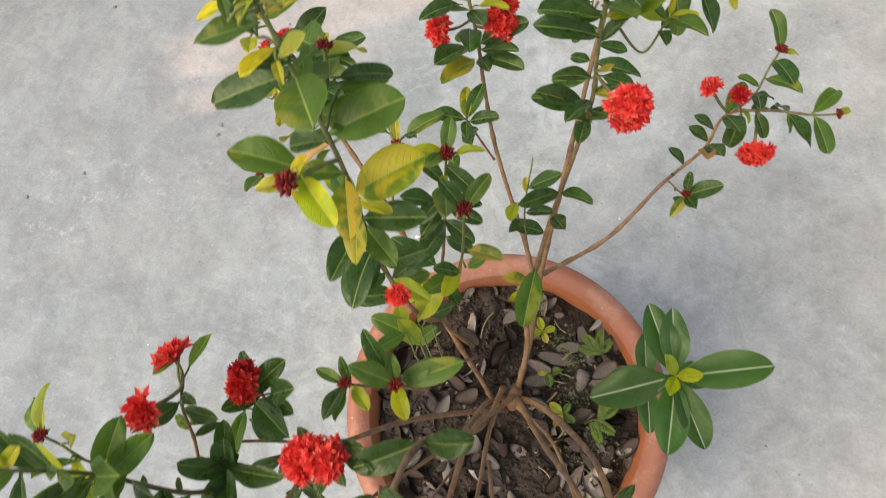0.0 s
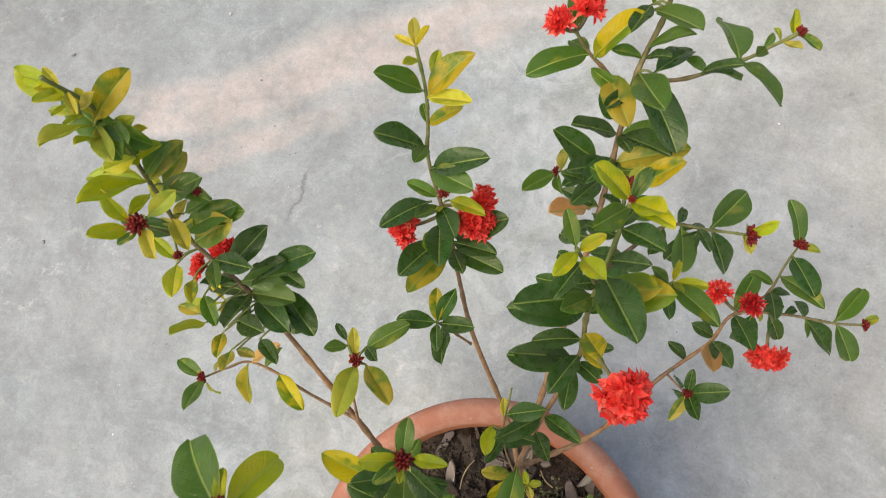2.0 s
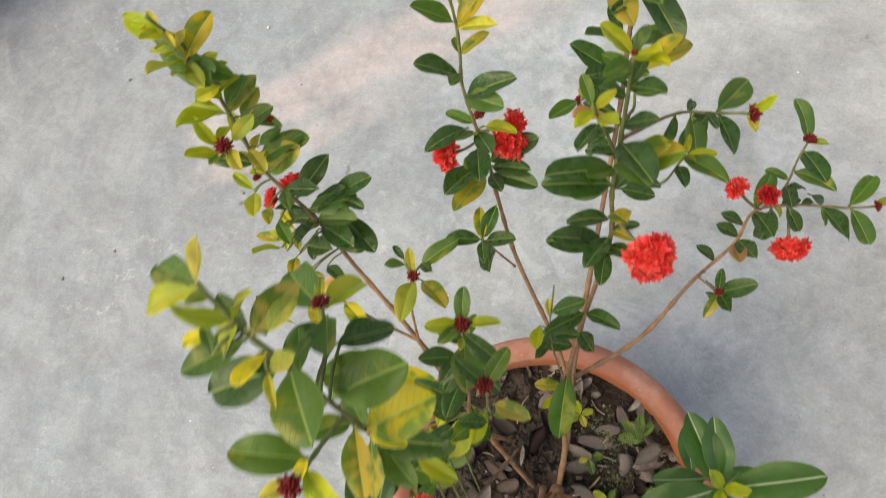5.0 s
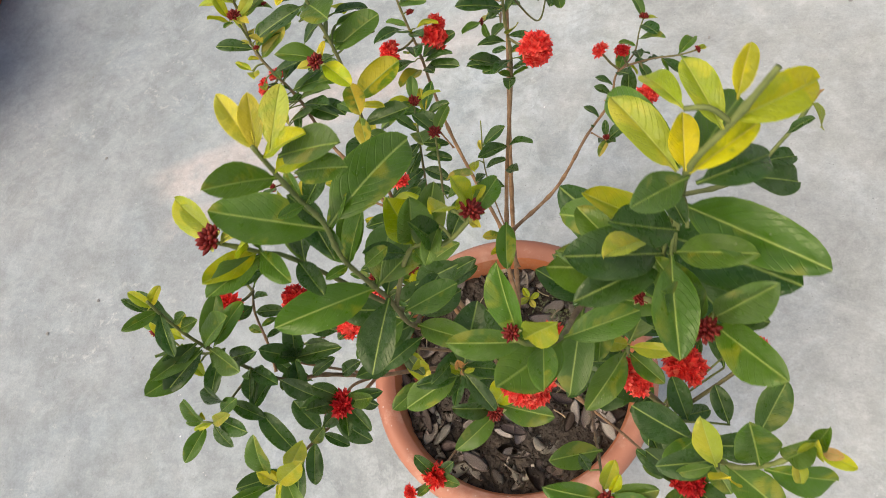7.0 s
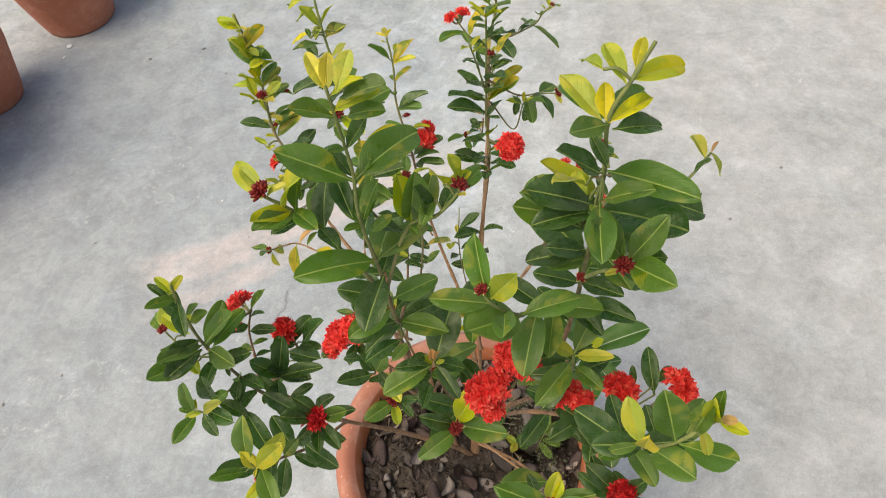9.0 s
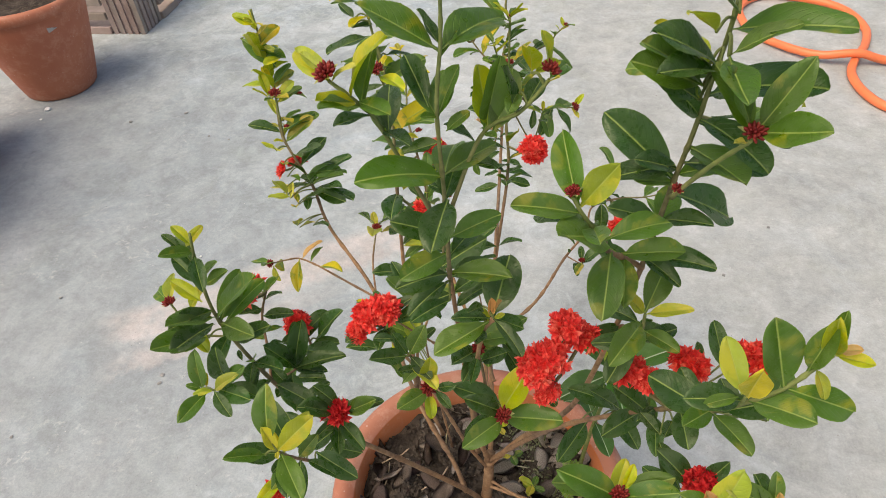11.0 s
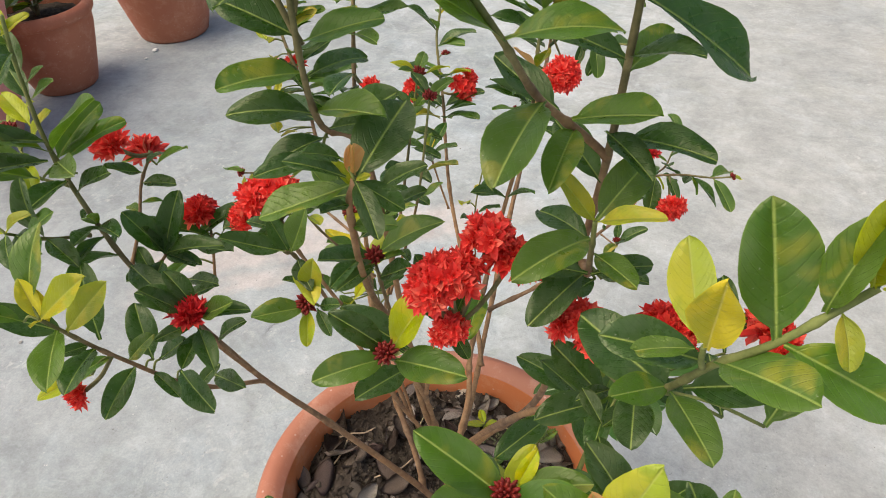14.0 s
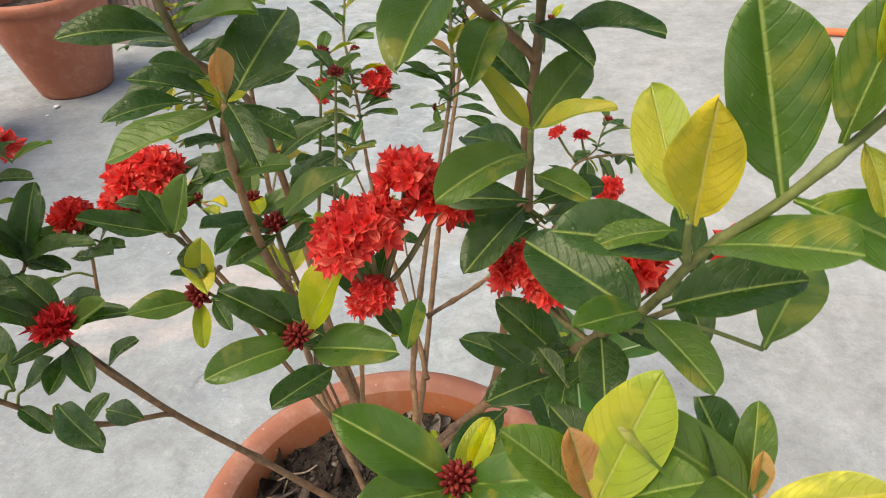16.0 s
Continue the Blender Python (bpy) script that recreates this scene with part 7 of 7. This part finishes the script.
b.leaf((-0.082, -0.12, 0.644), 175, 65, 2.9, "dark", -3)
b.leaf((-0.088, -0.117, 0.62), -72, 10, 3.2, "dark", -1)
b.leaf((-0.086, -0.12, 0.626), -38, 4, 3.4, "dark", 4)
b.leaf((-0.084, -0.122, 0.632), -113, 23, 2.5, "dark", -12)
b.leaf((-0.084, -0.123, 0.642), -141, 47, 3.4, "dark", -6)
b.leaf((-0.082, -0.122, 0.642), 11, 21, 3.7, "dark", 18)
b.leaf((-0.082, -0.125, 0.638), -177, 71, 2.4, "dark", -4)
b.spray((-0.082, -0.125, 0.646), 0.67, "crimson")
b = Branch([(-0.1, -0.072, 0.514), (-0.147, -0.088, 0.609), (-0.123, -0.094, 0.651)], 0.0018, 0.0013, 0.7, 0.4)
b.leaf((-0.126, -0.093, 0.647), 59, 68, 4.6, "dark", 0)
b.leaf((-0.123, -0.094, 0.651), 10, 26, 4.4, "dark", 6)
b.leaf((-0.126, -0.093, 0.647), 1, 9, 2.9, "dark", 11)
b.leaf((-0.129, -0.093, 0.643), -63, 6, 3.7, "dark", 1)
b.leaf((-0.123, -0.094, 0.651), -160, 65, 3.7, "dark", -14)
b.leaf((-0.127, -0.096, 0.64), -95, 26, 2.8, "dark", -8)
b.leaf((-0.123, -0.094, 0.651), 57, 43, 1.6, "dark", 9)
b.leaf((-0.123, -0.094, 0.651), 88, 54, 3.8, "dark", 6)
b.leaf((-0.123, -0.094, 0.651), -132, 70, 2.6, "dark", -8)
b.leaf((-0.123, -0.094, 0.651), -1, 3, 2.3, "dark", 17)
b = Branch([(-0.14, -0.106, 0.647), (-0.147, -0.086, 0.66), (-0.154, -0.068, 0.678), (-0.152, -0.054, 0.693)], 0.0015, 0.0012, 0.6, 0.3)
b.leaf((-0.153, -0.06, 0.687), 3, 45, 2.2, "dark", 27)
b.leaf((-0.154, -0.064, 0.683), -111, 31, 2.7, "dark", -27)
b.leaf((-0.154, -0.068, 0.678), 5, 16, 2.8, "dark", 27)
b.leaf((-0.149, -0.08, 0.665), 165, 1, 1.7, "mid", -14)
b.leaf((-0.148, -0.084, 0.662), 55, -22, 1.9, "dark", 19)
b.leaf((-0.151, -0.077, 0.669), 39, 11, 1.6, "mid", 18)
b.blade((-0.162, -0.046, 0.676), (-0.158, -0.022, 0.680), "mid", (0, 0, 1), 0.85)
b.blade((-0.169, -0.041, 0.680), (-0.182, -0.056, 0.681), "mid", (0, 0, 1), 0.85)
b.spray((-0.174, -0.041, 0.682), 0.74, "coral")
b.spray((-0.160, -0.074, 0.709), 0.74, "coral")
b = Branch([(-0.127, -0.062, 0.6), (-0.131, -0.05, 0.624), (-0.141, -0.037, 0.637)], 0.0015, 0.0012, 0.6, 0.3)
b.leaf((-0.126, -0.046, 0.627), 22, 53, 4.1, "dark", 37)
b.leaf((-0.132, -0.049, 0.626), -132, 45, 3, "dark", -23)
b.leaf((-0.131, -0.05, 0.624), -2, 24, 3, "dark", 8)
b.leaf((-0.135, -0.044, 0.631), 148, -5, 3.4, "dark", -14)
b.leaf((-0.141, -0.052, 0.626), 55, 34, 3.9, "dark", 26)
b.leaf((-0.139, -0.055, 0.621), -15, 18, 4.8, "dark", 10)
b.leaf((-0.145, -0.063, 0.612), -78, 26, 3.5, "mid", -5)
b.leaf((-0.144, -0.07, 0.601), -5, 23, 3.4, "dark", 17)
b.head((-0.143, -0.041, 0.644), 0.61, "crimson")
b.spray((-0.139, -0.048, 0.646), 0.70, "red")
b = Branch([(-0.026, -0.057, 0.257), (-0.032, -0.106, 0.384), (-0.039, -0.154, 0.464)], 0.0018, 0.0012, 0.8, 0.4)
b.leaf((-0.039, -0.154, 0.464), 148, 55, 3.7, "dark", 2)
b.leaf((-0.039, -0.154, 0.464), -14, 31, 3.1, "mid", 0)
b.leaf((-0.043, -0.16, 0.461), -131, 21, 2.1, "mid", -2)
b.leaf((-0.039, -0.154, 0.464), 34, 51, 2.9, "dark", 6)
b.spray((-0.039, -0.154, 0.472), 0.74, "red")
b.spray((-0.063, -0.173, 0.466), 0.52, "red")


# ---- what grows and lies on the soil ----
def soil_height(x, y):
    r, R = math.hypot(x, y), POT_R - 0.028
    return SOIL_Z + 0.010 * noise.noise((x * 14, y * 14, 1)) + 0.009 * noise.noise((x * 45, y * 45, 2)) + 0.006 * noise.noise((x * 110, y * 110, 5)) + 0.006 * (1 - (r / R) ** 2)


def build_broadleaf():
    """A self-sown plant with long leaves and white midribs, at the rim."""
    plant = empty("broadleaf_plant", "young green seedling with long leaves and white midribs in the pot", "plant")
    top = Vector((0.141, 0.078, 0.455))
    line = spline([(0.118, 0.060, 0.262), (0.126, 0.072, 0.33), (0.137, 0.080, 0.40), top], 8)
    stem = part("stem", tube(line, [0.0030 - 0.0010 * k / len(line) for k in range(len(line))], 8, age=[0.0] * len(line)), BARK, plant)
    for az, el, ln in ((128, 13, 6.6), (110, 14, 5.9), (25, 17, 7.9), (-145, 3, 7.5), (-79, 7, 6.6), (-53, 11, 6.3), (-120, 31, 2.2), (57, 15, 2.1)):
        a, e = radians(az), radians(el)
        way = Vector((math.cos(a) * math.cos(e), math.sin(a) * math.cos(e), math.sin(e)))
        set_leaf(stem, top, way, (0, 0, 1), ln / 100, "broad", rng.choice((0, 1, 4)), 0.95)
    for s, az in ((0.75, 200), (0.75, 20), (0.5, 110), (0.5, 290)):
        a = radians(az)
        set_leaf(stem, along(line, s)[0], (math.cos(a), math.sin(a), 0.2), (0, 0, 1), 0.05, "broad", 1, 0.95)
    for az in (20, 140, 260):
        a = radians(az)
        set_leaf(stem, top + Vector((0, 0, 0.004)), (math.cos(a), math.sin(a), 1.1), (0, 0, 1), 0.026, "lime", 1)


build_broadleaf()


def build_fern_weed(at, az, spread):
    """A sensitive-plant seedling: feathery leaves on thin stalks."""
    weed = empty("weed", "small feathery green weed seedling in the soil", "weed", "weeds in the pot")
    at = Vector(at)
    line = spline([at, at + Vector((0.004, 0.004, 0.03)), at + Vector((0.010, 0.006, 0.055))], 5)
    stem = part("stem", tube(line, [0.0009] * len(line), 6, age=[0.1] * len(line)), BARK, weed)
    for k in range(4):
        a = radians(az + spread * (k - 1.5) + rng.uniform(-10, 10))
        base = along(line, 0.45 + 0.18 * k)[0]
        out = Vector((math.cos(a), math.sin(a), 0.25)).normalized()
        side = Vector((0, 0, 1)).cross(out).normalized()
        bm = bmesh.new()
        rib = [base + out * s * 0.026 + Vector((0, 0, -0.10 * (s * 0.026) ** 2 * 60)) for s in (0, 0.25, 0.5, 0.75, 1.0)]
        tube(rib, [0.0005] * 5, 5, bm)
        for q in range(11):
            c = along(rib, 0.12 + 0.085 * q)[0]
            ln = 0.0068 * math.sin(math.pi * (0.2 + 0.7 * q / 11))
            for sg in (-1, 1):
                d = (side * sg + out * 0.35).normalized()
                n = Vector((0, 0, 0.0004))
                pts = [c, c + d * ln * 0.5 + out * 0.0014 + n, c + d * ln, c + d * ln * 0.5 - out * 0.0014 + n]
                bm.faces.new([bm.verts.new(p) for p in pts])
        part("frond", bm, WEED, stem, smooth=False)


build_fern_weed((0.072, 0.088, soil_height(0.072, 0.088)), 120, 48)
build_fern_weed((0.090, 0.020, soil_height(0.09, 0.02)), 20, 50)


def build_sprouts():
    spots = ((0.03, 0.055), (0.060, 0.018), (0.010, 0.098))
    for x, y in spots:
        z = soil_height(x, y)
        sprout = empty("sprout", "tiny yellow-green seedling in the soil", "weed", "seedlings in the pot")
        sprout.location = (x, y, z - 0.002)
        line = [Vector((0, 0, 0)), Vector((0.002, 0.001, 0.010)), Vector((0.003, 0.002, 0.020))]
        stem = part("stem", tube(line, [0.0007] * 3, 6, age=[0.1] * 3), BARK, sprout)
        a0 = rng.uniform(0, 360)
        for k in range(rng.choice((3, 4, 5))):
            a = radians(a0 + 90 * k)
            set_leaf(stem, line[-1] - Vector((0, 0, 0.005 * (k // 2))), (math.cos(a), math.sin(a), 0.35), (0, 0, 1), rng.uniform(0.012, 0.020), rng.choice(("lime", "yellow", "lime", "mid")), 1, 1.2)


build_sprouts()


def dry_leaf_mesh(seed, mat):
    r = random.Random(seed)
    bm = bmesh.new()
    w, curl, cup = r.uniform(0.17, 0.27), r.uniform(-1.1, 1.7), r.uniform(-1.6, 2.4)
    bend = r.uniform(-0.35, 0.35)
    grid = []
    for i in range(8):
        v = i / 7
        half = w * math.sin(math.pi * min(1, 0.04 + 0.94 * v)) ** 0.75
        grid.append([bm.verts.new((v * (1 - 0.15 * abs(curl) * v), c * half * (1 + 0.12 * noise.noise((v * 7, c * 3, seed + 9))) + bend * v * (1 - v), 0.28 * curl * (v - 0.5) ** 2 + cup * (c * half) ** 2 * 2 + 0.06 * noise.noise((v * 5, c * 2, seed)))) for c in (-1, -0.5, 0, 0.5, 1)])
    for a, b in zip(grid, grid[1:]):
        for k in range(4):
            bm.faces.new((a[k], b[k], b[k + 1], a[k + 1]))
    bmesh.ops.solidify(bm, geom=bm.faces[:], thickness=0.012)
    me = bpy.data.meshes.new("dry_leaf")
    bm.to_mesh(me)
    bm.free()
    me.materials.append(mat)
    me.shade_smooth()
    return me


def build_litter():
    r = random.Random(5)
    kinds = [
        ([dry_leaf_mesh(k, LITTER) for k in range(8)], "dry curled grey-brown fallen leaf on the soil"),
        ([dry_leaf_mesh(k + 20, LITTER_DARK) for k in range(8)], "dark brown rotting fallen leaf on the soil"),
        ([dry_leaf_mesh(k + 40, LITTER_PALE) for k in range(6)], "bleached pale tan curled fallen leaf on the soil"),
    ]
    for k in range(190):
        rad = 0.142 * math.sqrt(r.uniform(0.02, 1))
        a = r.uniform(0, 2 * math.pi)
        x, y = rad * math.cos(a), rad * math.sin(a)
        size = r.uniform(0.025, 0.048)
        m = Matrix.Translation((x, y, soil_height(x, y) + 0.003)) @ Euler((r.uniform(-0.8, 0.8), r.uniform(-0.6, 0.35), r.uniform(0, 6.3))).to_matrix().to_4x4() @ Matrix.Scale(size, 4)
        meshes, label = r.choices(kinds, (0.50, 0.32, 0.18))[0]
        ob = share("dry_leaf", r.choice(meshes), None, m)
        tagged(ob, label, "fallen leaf", "fallen leaves in the pot")


build_litter()


def build_twigs():
    r = random.Random(8)
    for k in range(16):
        rad = 0.125 * math.sqrt(r.uniform(0.05, 1))
        a = r.uniform(0, 2 * math.pi)
        x, y, d = rad * math.cos(a), rad * math.sin(a), r.uniform(0, 6.3)
        L = r.uniform(0.02, 0.055)
        pts = []
        for s in (0, 0.33, 0.66, 1):
            q, p = x + L * (s - 0.5) * math.cos(d + 0.4 * s), y + L * (s - 0.5) * math.sin(d + 0.4 * s)
            pts.append((q, p, soil_height(q, p) + 0.004 + 0.006 * s * r.random()))
        line = spline(pts, 4)
        ob = mesh_ob("dry_twig", tube(line, [0.0007 + 0.0006 * r.random()] * len(line), 6), STRAW)
        tagged(ob, "thin pale dry twig on the soil", "twig", "dry twigs in the pot")


build_twigs()


def build_crumbs():
    """Crumbs of earth and a grey-green mossy mat."""
    r = random.Random(3)
    bm, moss = bmesh.new(), bmesh.new()

    def crumb(b, x, y, z, s):
        m = Matrix.Translation((x, y, z)) @ Euler((r.uniform(0, 6), r.uniform(0, 6), r.uniform(0, 6))).to_matrix().to_4x4()
        vs = [b.verts.new(m @ (Vector(p) * s * r.uniform(0.7, 1.25))) for p in ((1, 0, 0), (-1, 0, 0), (0, 1, 0), (0, -1, 0), (0, 0, 0.8), (0, 0, -0.8))]
        for i, j in ((0, 2), (2, 1), (1, 3), (3, 0)):
            b.faces.new((vs[i], vs[j], vs[4]))
            b.faces.new((vs[j], vs[i], vs[5]))

    for k in range(4200):
        rad, a = 0.147 * math.sqrt(r.random()), r.uniform(0, 6.3)
        x, y = rad * math.cos(a), rad * math.sin(a)
        crumb(bm, x, y, soil_height(x, y) + 0.001, r.choice((0.0010, 0.0014, 0.0018, 0.0024, 0.0032, 0.0048)))
    for cx, cy, sp, n in ((0.045, 0.085, 0.022, 260), (0.095, -0.01, 0.028, 320), (0.07, 0.04, 0.018, 120)):
        for k in range(n):
            x, y = cx + r.gauss(0, sp * 0.6), cy + r.gauss(0, sp * 0.6)
            if math.hypot(x, y) < 0.146:
                crumb(moss, x, y, soil_height(x, y) + r.uniform(0.001, 0.006), r.uniform(0.0012, 0.0026))
    tagged(mesh_ob("soil_crumbs", bm, SOIL, smooth=False), "loose dark crumbs of dry earth", "soil", kind="stuff")
    tagged(mesh_ob("moss", moss, MOSS, smooth=False), "grey-green mossy mat on the soil", "moss", kind="stuff")


build_crumbs()


# ---- the yard behind ----
def fill_pot(pot, R, z, seed):
    bm = bmesh.new()
    steps, rings = 40, 6
    prev = None
    for i in range(rings + 1):
        ring = [bm.verts.new((R * i / rings * math.cos(2 * math.pi * k / steps), R * i / rings * math.sin(2 * math.pi * k / steps), z + 0.012 * noise.noise((i * 0.9, k * 0.6, seed)))) for k in range(steps)] if i else [bm.verts.new((0, 0, z + 0.01))]
        if prev:
            for k in range(steps):
                bm.faces.new((prev[0], ring[k], ring[(k + 1) % steps]) if len(prev) == 1 else (prev[k], ring[k], ring[(k + 1) % steps], prev[(k + 1) % steps]))
        prev = ring
    ob = mesh_ob("pot_soil", bm, SOIL)
    ob.location = pot.location
    tagged(ob, "dry brown soil filling a pot", "soil", kind="stuff")


pot_a = make_pot("flower_pot", 0.190, 0.315, CLAY_FAR, "bare reddish clay pot with a white paper label", (-1.61, 1.40, 0), 0.60, 9)
fill_pot(pot_a, 0.158, 0.262, 2)
bm = bmesh.new()
for k in range(5):
    a = radians(-37 + 9.5 * k / 4)
    for z in (0.236, 0.256):
        r = 0.1745 + (0.0015 if z > 0.25 else 0.0)
        bm.verts.new((r * math.cos(a), r * math.sin(a), z + 0.002 * k))
bm.verts.ensure_lookup_table()
for k in range(4):
    bm.faces.new((bm.verts[2 * k], bm.verts[2 * k + 2], bm.verts[2 * k + 3], bm.verts[2 * k + 1]))
bmesh.ops.solidify(bm, geom=bm.faces[:], thickness=-0.001)
part("paper_label", bm, PAPER, pot_a, "torn white paper sticker", smooth=False)

pot_b = make_pot("flower_pot", 0.150, 0.245, CLAY_FAR, "reddish clay pot holding a leafy green plant", (-1.66, 0.965, 0), 0.60, 12)
fill_pot(pot_b, 0.12, 0.205, 4)
pot_c = make_pot("flower_pot", 0.265, 0.43, CLAY_PINK, "large faded pink plastic plant pot", (-1.665, 0.60, 0), 0.60, 15)
fill_pot(pot_c, 0.232, 0.37, 6)


def build_pot_plant(at, height, count, seed):
    """A bushy potted plant seen from far off."""
    r = random.Random(seed)
    plant = empty("potted_plant", "leafy green plant growing in a reddish clay pot", "plant")
    for k in range(5):
        a = k * 1.256 + r.uniform(-0.3, 0.3)
        lean = r.uniform(0.04, 0.11)
        line = spline([at, Vector(at) + Vector((math.cos(a) * lean * 0.5, math.sin(a) * lean * 0.5, height * 0.5)), Vector(at) + Vector((math.cos(a) * lean, math.sin(a) * lean, height * r.uniform(0.8, 1.0)))], 6)
        stem = part("stem", tube(line, [0.004 - 0.002 * i / len(line) for i in range(len(line))], 7, age=[0.3] * len(line)), BARK, plant)
        for q in range(count):
            p, t = along(line, 0.15 + 0.85 * q / count)
            b = r.uniform(0, 6.3)
            set_leaf(stem, p, (math.cos(b), math.sin(b), r.uniform(-0.1, 0.5)), (0, 0, 1), r.uniform(0.06, 0.10), r.choice(("mid", "dark", "mid", "lime")), None, 1.25)


build_pot_plant((-1.66, 0.965, 0.205), 0.24, 9, 21)


def box(bm, lo, hi, bevel=0.0):
    vs = [bm.verts.new((x, y, z)) for x in (lo[0], hi[0]) for y in (lo[1], hi[1]) for z in (lo[2], hi[2])]
    for f in ((0, 1, 3, 2), (4, 6, 7, 5), (0, 4, 5, 1), (2, 3, 7, 6), (0, 2, 6, 4), (1, 5, 7, 3)):
        bm.faces.new([vs[k] for k in f])
    if bevel:
        bmesh.ops.bevel(bm, geom=[e for e in bm.edges if e.verts[0] in vs], offset=bevel, segments=2, affect="EDGES", profile=0.6)
    return bm


def build_crate():
    """A slatted plastic crate on the ground, with ribbed corners."""
    crate = empty("plastic_crate", "dusty grey-brown plastic crate with slatted sides on concrete", "crate")
    crate.location = (-1.80, 1.98, 0)
    W, Dp, H = 0.60, 0.40, 0.30
    part("crate_floor", box(bmesh.new(), (-W / 2 + 0.01, -Dp / 2 + 0.01, 0.004), (W / 2 - 0.01, Dp / 2 - 0.01, 0.014)), CRATE, crate, smooth=False)
    def rib(x0, y0, x1, y1, z0, z1):
        part("corner_rib", box(bmesh.new(), (min(x0, x1), min(y0, y1), z0), (max(x0, x1), max(y0, y1), z1)), CRATE, crate, smooth=False)

    for sx in (-1, 1):
        for sy in (-1, 1):
            cx, cy = sx * W / 2, sy * Dp / 2
            for d in range(5):
                x0, y0 = cx - sx * 0.028 * d, cy - sy * 0.028 * d
                rib(x0, cy, x0 - sx * 0.018, cy - sy * 0.016, 0.0, H)
                if d:
                    rib(cx, y0, cx - sx * 0.016, y0 - sy * 0.018, 0.0, H)
            rib(cx - sx * 0.004, cy - sy * 0.005, cx - sx * 0.135, cy - sy * 0.011, 0.003, H - 0.003)
            rib(cx - sx * 0.005, cy - sy * 0.012, cx - sx * 0.011, cy - sy * 0.135, 0.003, H - 0.003)
    for z in (0.0, 0.055, 0.11, 0.165, 0.22, 0.27):
        for sy in (-1, 1):
            bm = box(bmesh.new(), (-W / 2 + 0.137, sy * Dp / 2 - 0.007, z), (W / 2 - 0.137, sy * Dp / 2 + 0.007, z + 0.028), 0.003)
            part("slat", bm, CRATE, crate, smooth=False)
        for sx in (-1, 1):
            bm = box(bmesh.new(), (sx * W / 2 - 0.007, -Dp / 2 + 0.137, z), (sx * W / 2 + 0.007, Dp / 2 - 0.137, z + 0.028), 0.003)
            part("slat", bm, CRATE, crate, smooth=False)


build_crate()


def build_hose():
    z = 0.0137
    pts = [(1.9, 1.50, z), (1.40, 1.60, z), (1.053, 1.669, z), (0.939, 1.669, 0.039), (0.82, 1.692, 0.022), (0.688, 1.826, z), (0.651, 1.96, z), (0.671, 2.075, z), (0.76, 2.15, z), (0.90, 2.12, z), (0.995, 2.04, z), (1.025, 1.90, z), (0.995, 1.78, z), (0.945, 1.69, z), (0.907, 1.585, z), (0.917, 1.472, z), (0.971, 1.386, z), (1.15, 1.25, z), (1.5, 1.15, z), (2.1, 1.2, z)]
    line = spline(pts, 10)
    hose = mesh_ob("garden_hose", tube(line, [0.0125] * len(line), 16), HOSE)
    tagged(hose, "bright orange flexible hose lying in loops on concrete", "hose")


build_hose()


# ---- grit on the floor ----
def pebble_mesh(seed, mat):
    r = random.Random(seed)
    bm = bmesh.new()
    bmesh.ops.create_icosphere(bm, subdivisions=2, radius=1.0)
    for v in bm.verts:
        v.co *= 1 + 0.35 * noise.noise(v.co * 1.1 + Vector((seed, 0, 0)))
        v.co.z *= 0.5
    me = bpy.data.meshes.new("pebble")
    bm.to_mesh(me)
    bm.free()
    me.materials.append(mat)
    return me


def build_pebbles():
    r = random.Random(17)
    grey = [pebble_mesh(s, STONE) for s in range(4)]
    pale = [pebble_mesh(s + 10, STONE_PALE) for s in range(3)]
    known = ((-0.756, 0.642, 0.007, 1), (-0.251, 0.219, 0.006, 1), (-1.025, 0.478, 0.006, 0), (-0.644, 0.537, 0.005, 0), (-1.0, 0.056, 0.008, 0), (-0.682, 0.285, 0.007, 0), (-0.751, -0.321, 0.007, 0), (0.35, 0.086, 0.004, 0),
             (0.29, 0.79, 0.005, 0), (0.435, 0.706, 0.008, 0), (0.555, 0.875, 0.008, 0), (-1.241, 1.192, 0.012, 0), (-1.085, 1.254, 0.010, 0), (-1.562, 1.242, 0.020, 1), (-1.547, 1.183, 0.010, 1), (-0.908, 0.135, 0.007, 0), (-0.956, 1.136, 0.007, 0), (-0.888, 1.123, 0.006, 0), (0.293, 0.501, 0.004, 0), (-0.686, 0.305, 0.008, 0))
    spots = list(known)
    for k in range(110):
        x, y = r.uniform(-1.4, 1.5), r.uniform(-0.6, 2.4)
        if math.hypot(x, y) > 0.16:
            spots.append((x, y, r.choice((0.0015, 0.002, 0.0025, 0.0035)), r.random() < 0.2))
    for x, y, s, light in spots:
        s *= 0.5
        m = Matrix.Translation((x, y, 0.0012 + s * 0.3)) @ Matrix.Rotation(r.uniform(0, 6.3), 4, "Z") @ Matrix.Diagonal((s * r.uniform(0.8, 1.5), s, s * 0.8, 1))
        ob = share("pebble", r.choice(pale if light else grey), None, m)
        tagged(ob, "small pale chip on the concrete" if light else "small grey pebble on the concrete", "pebble", "pebbles on the floor")


build_pebbles()
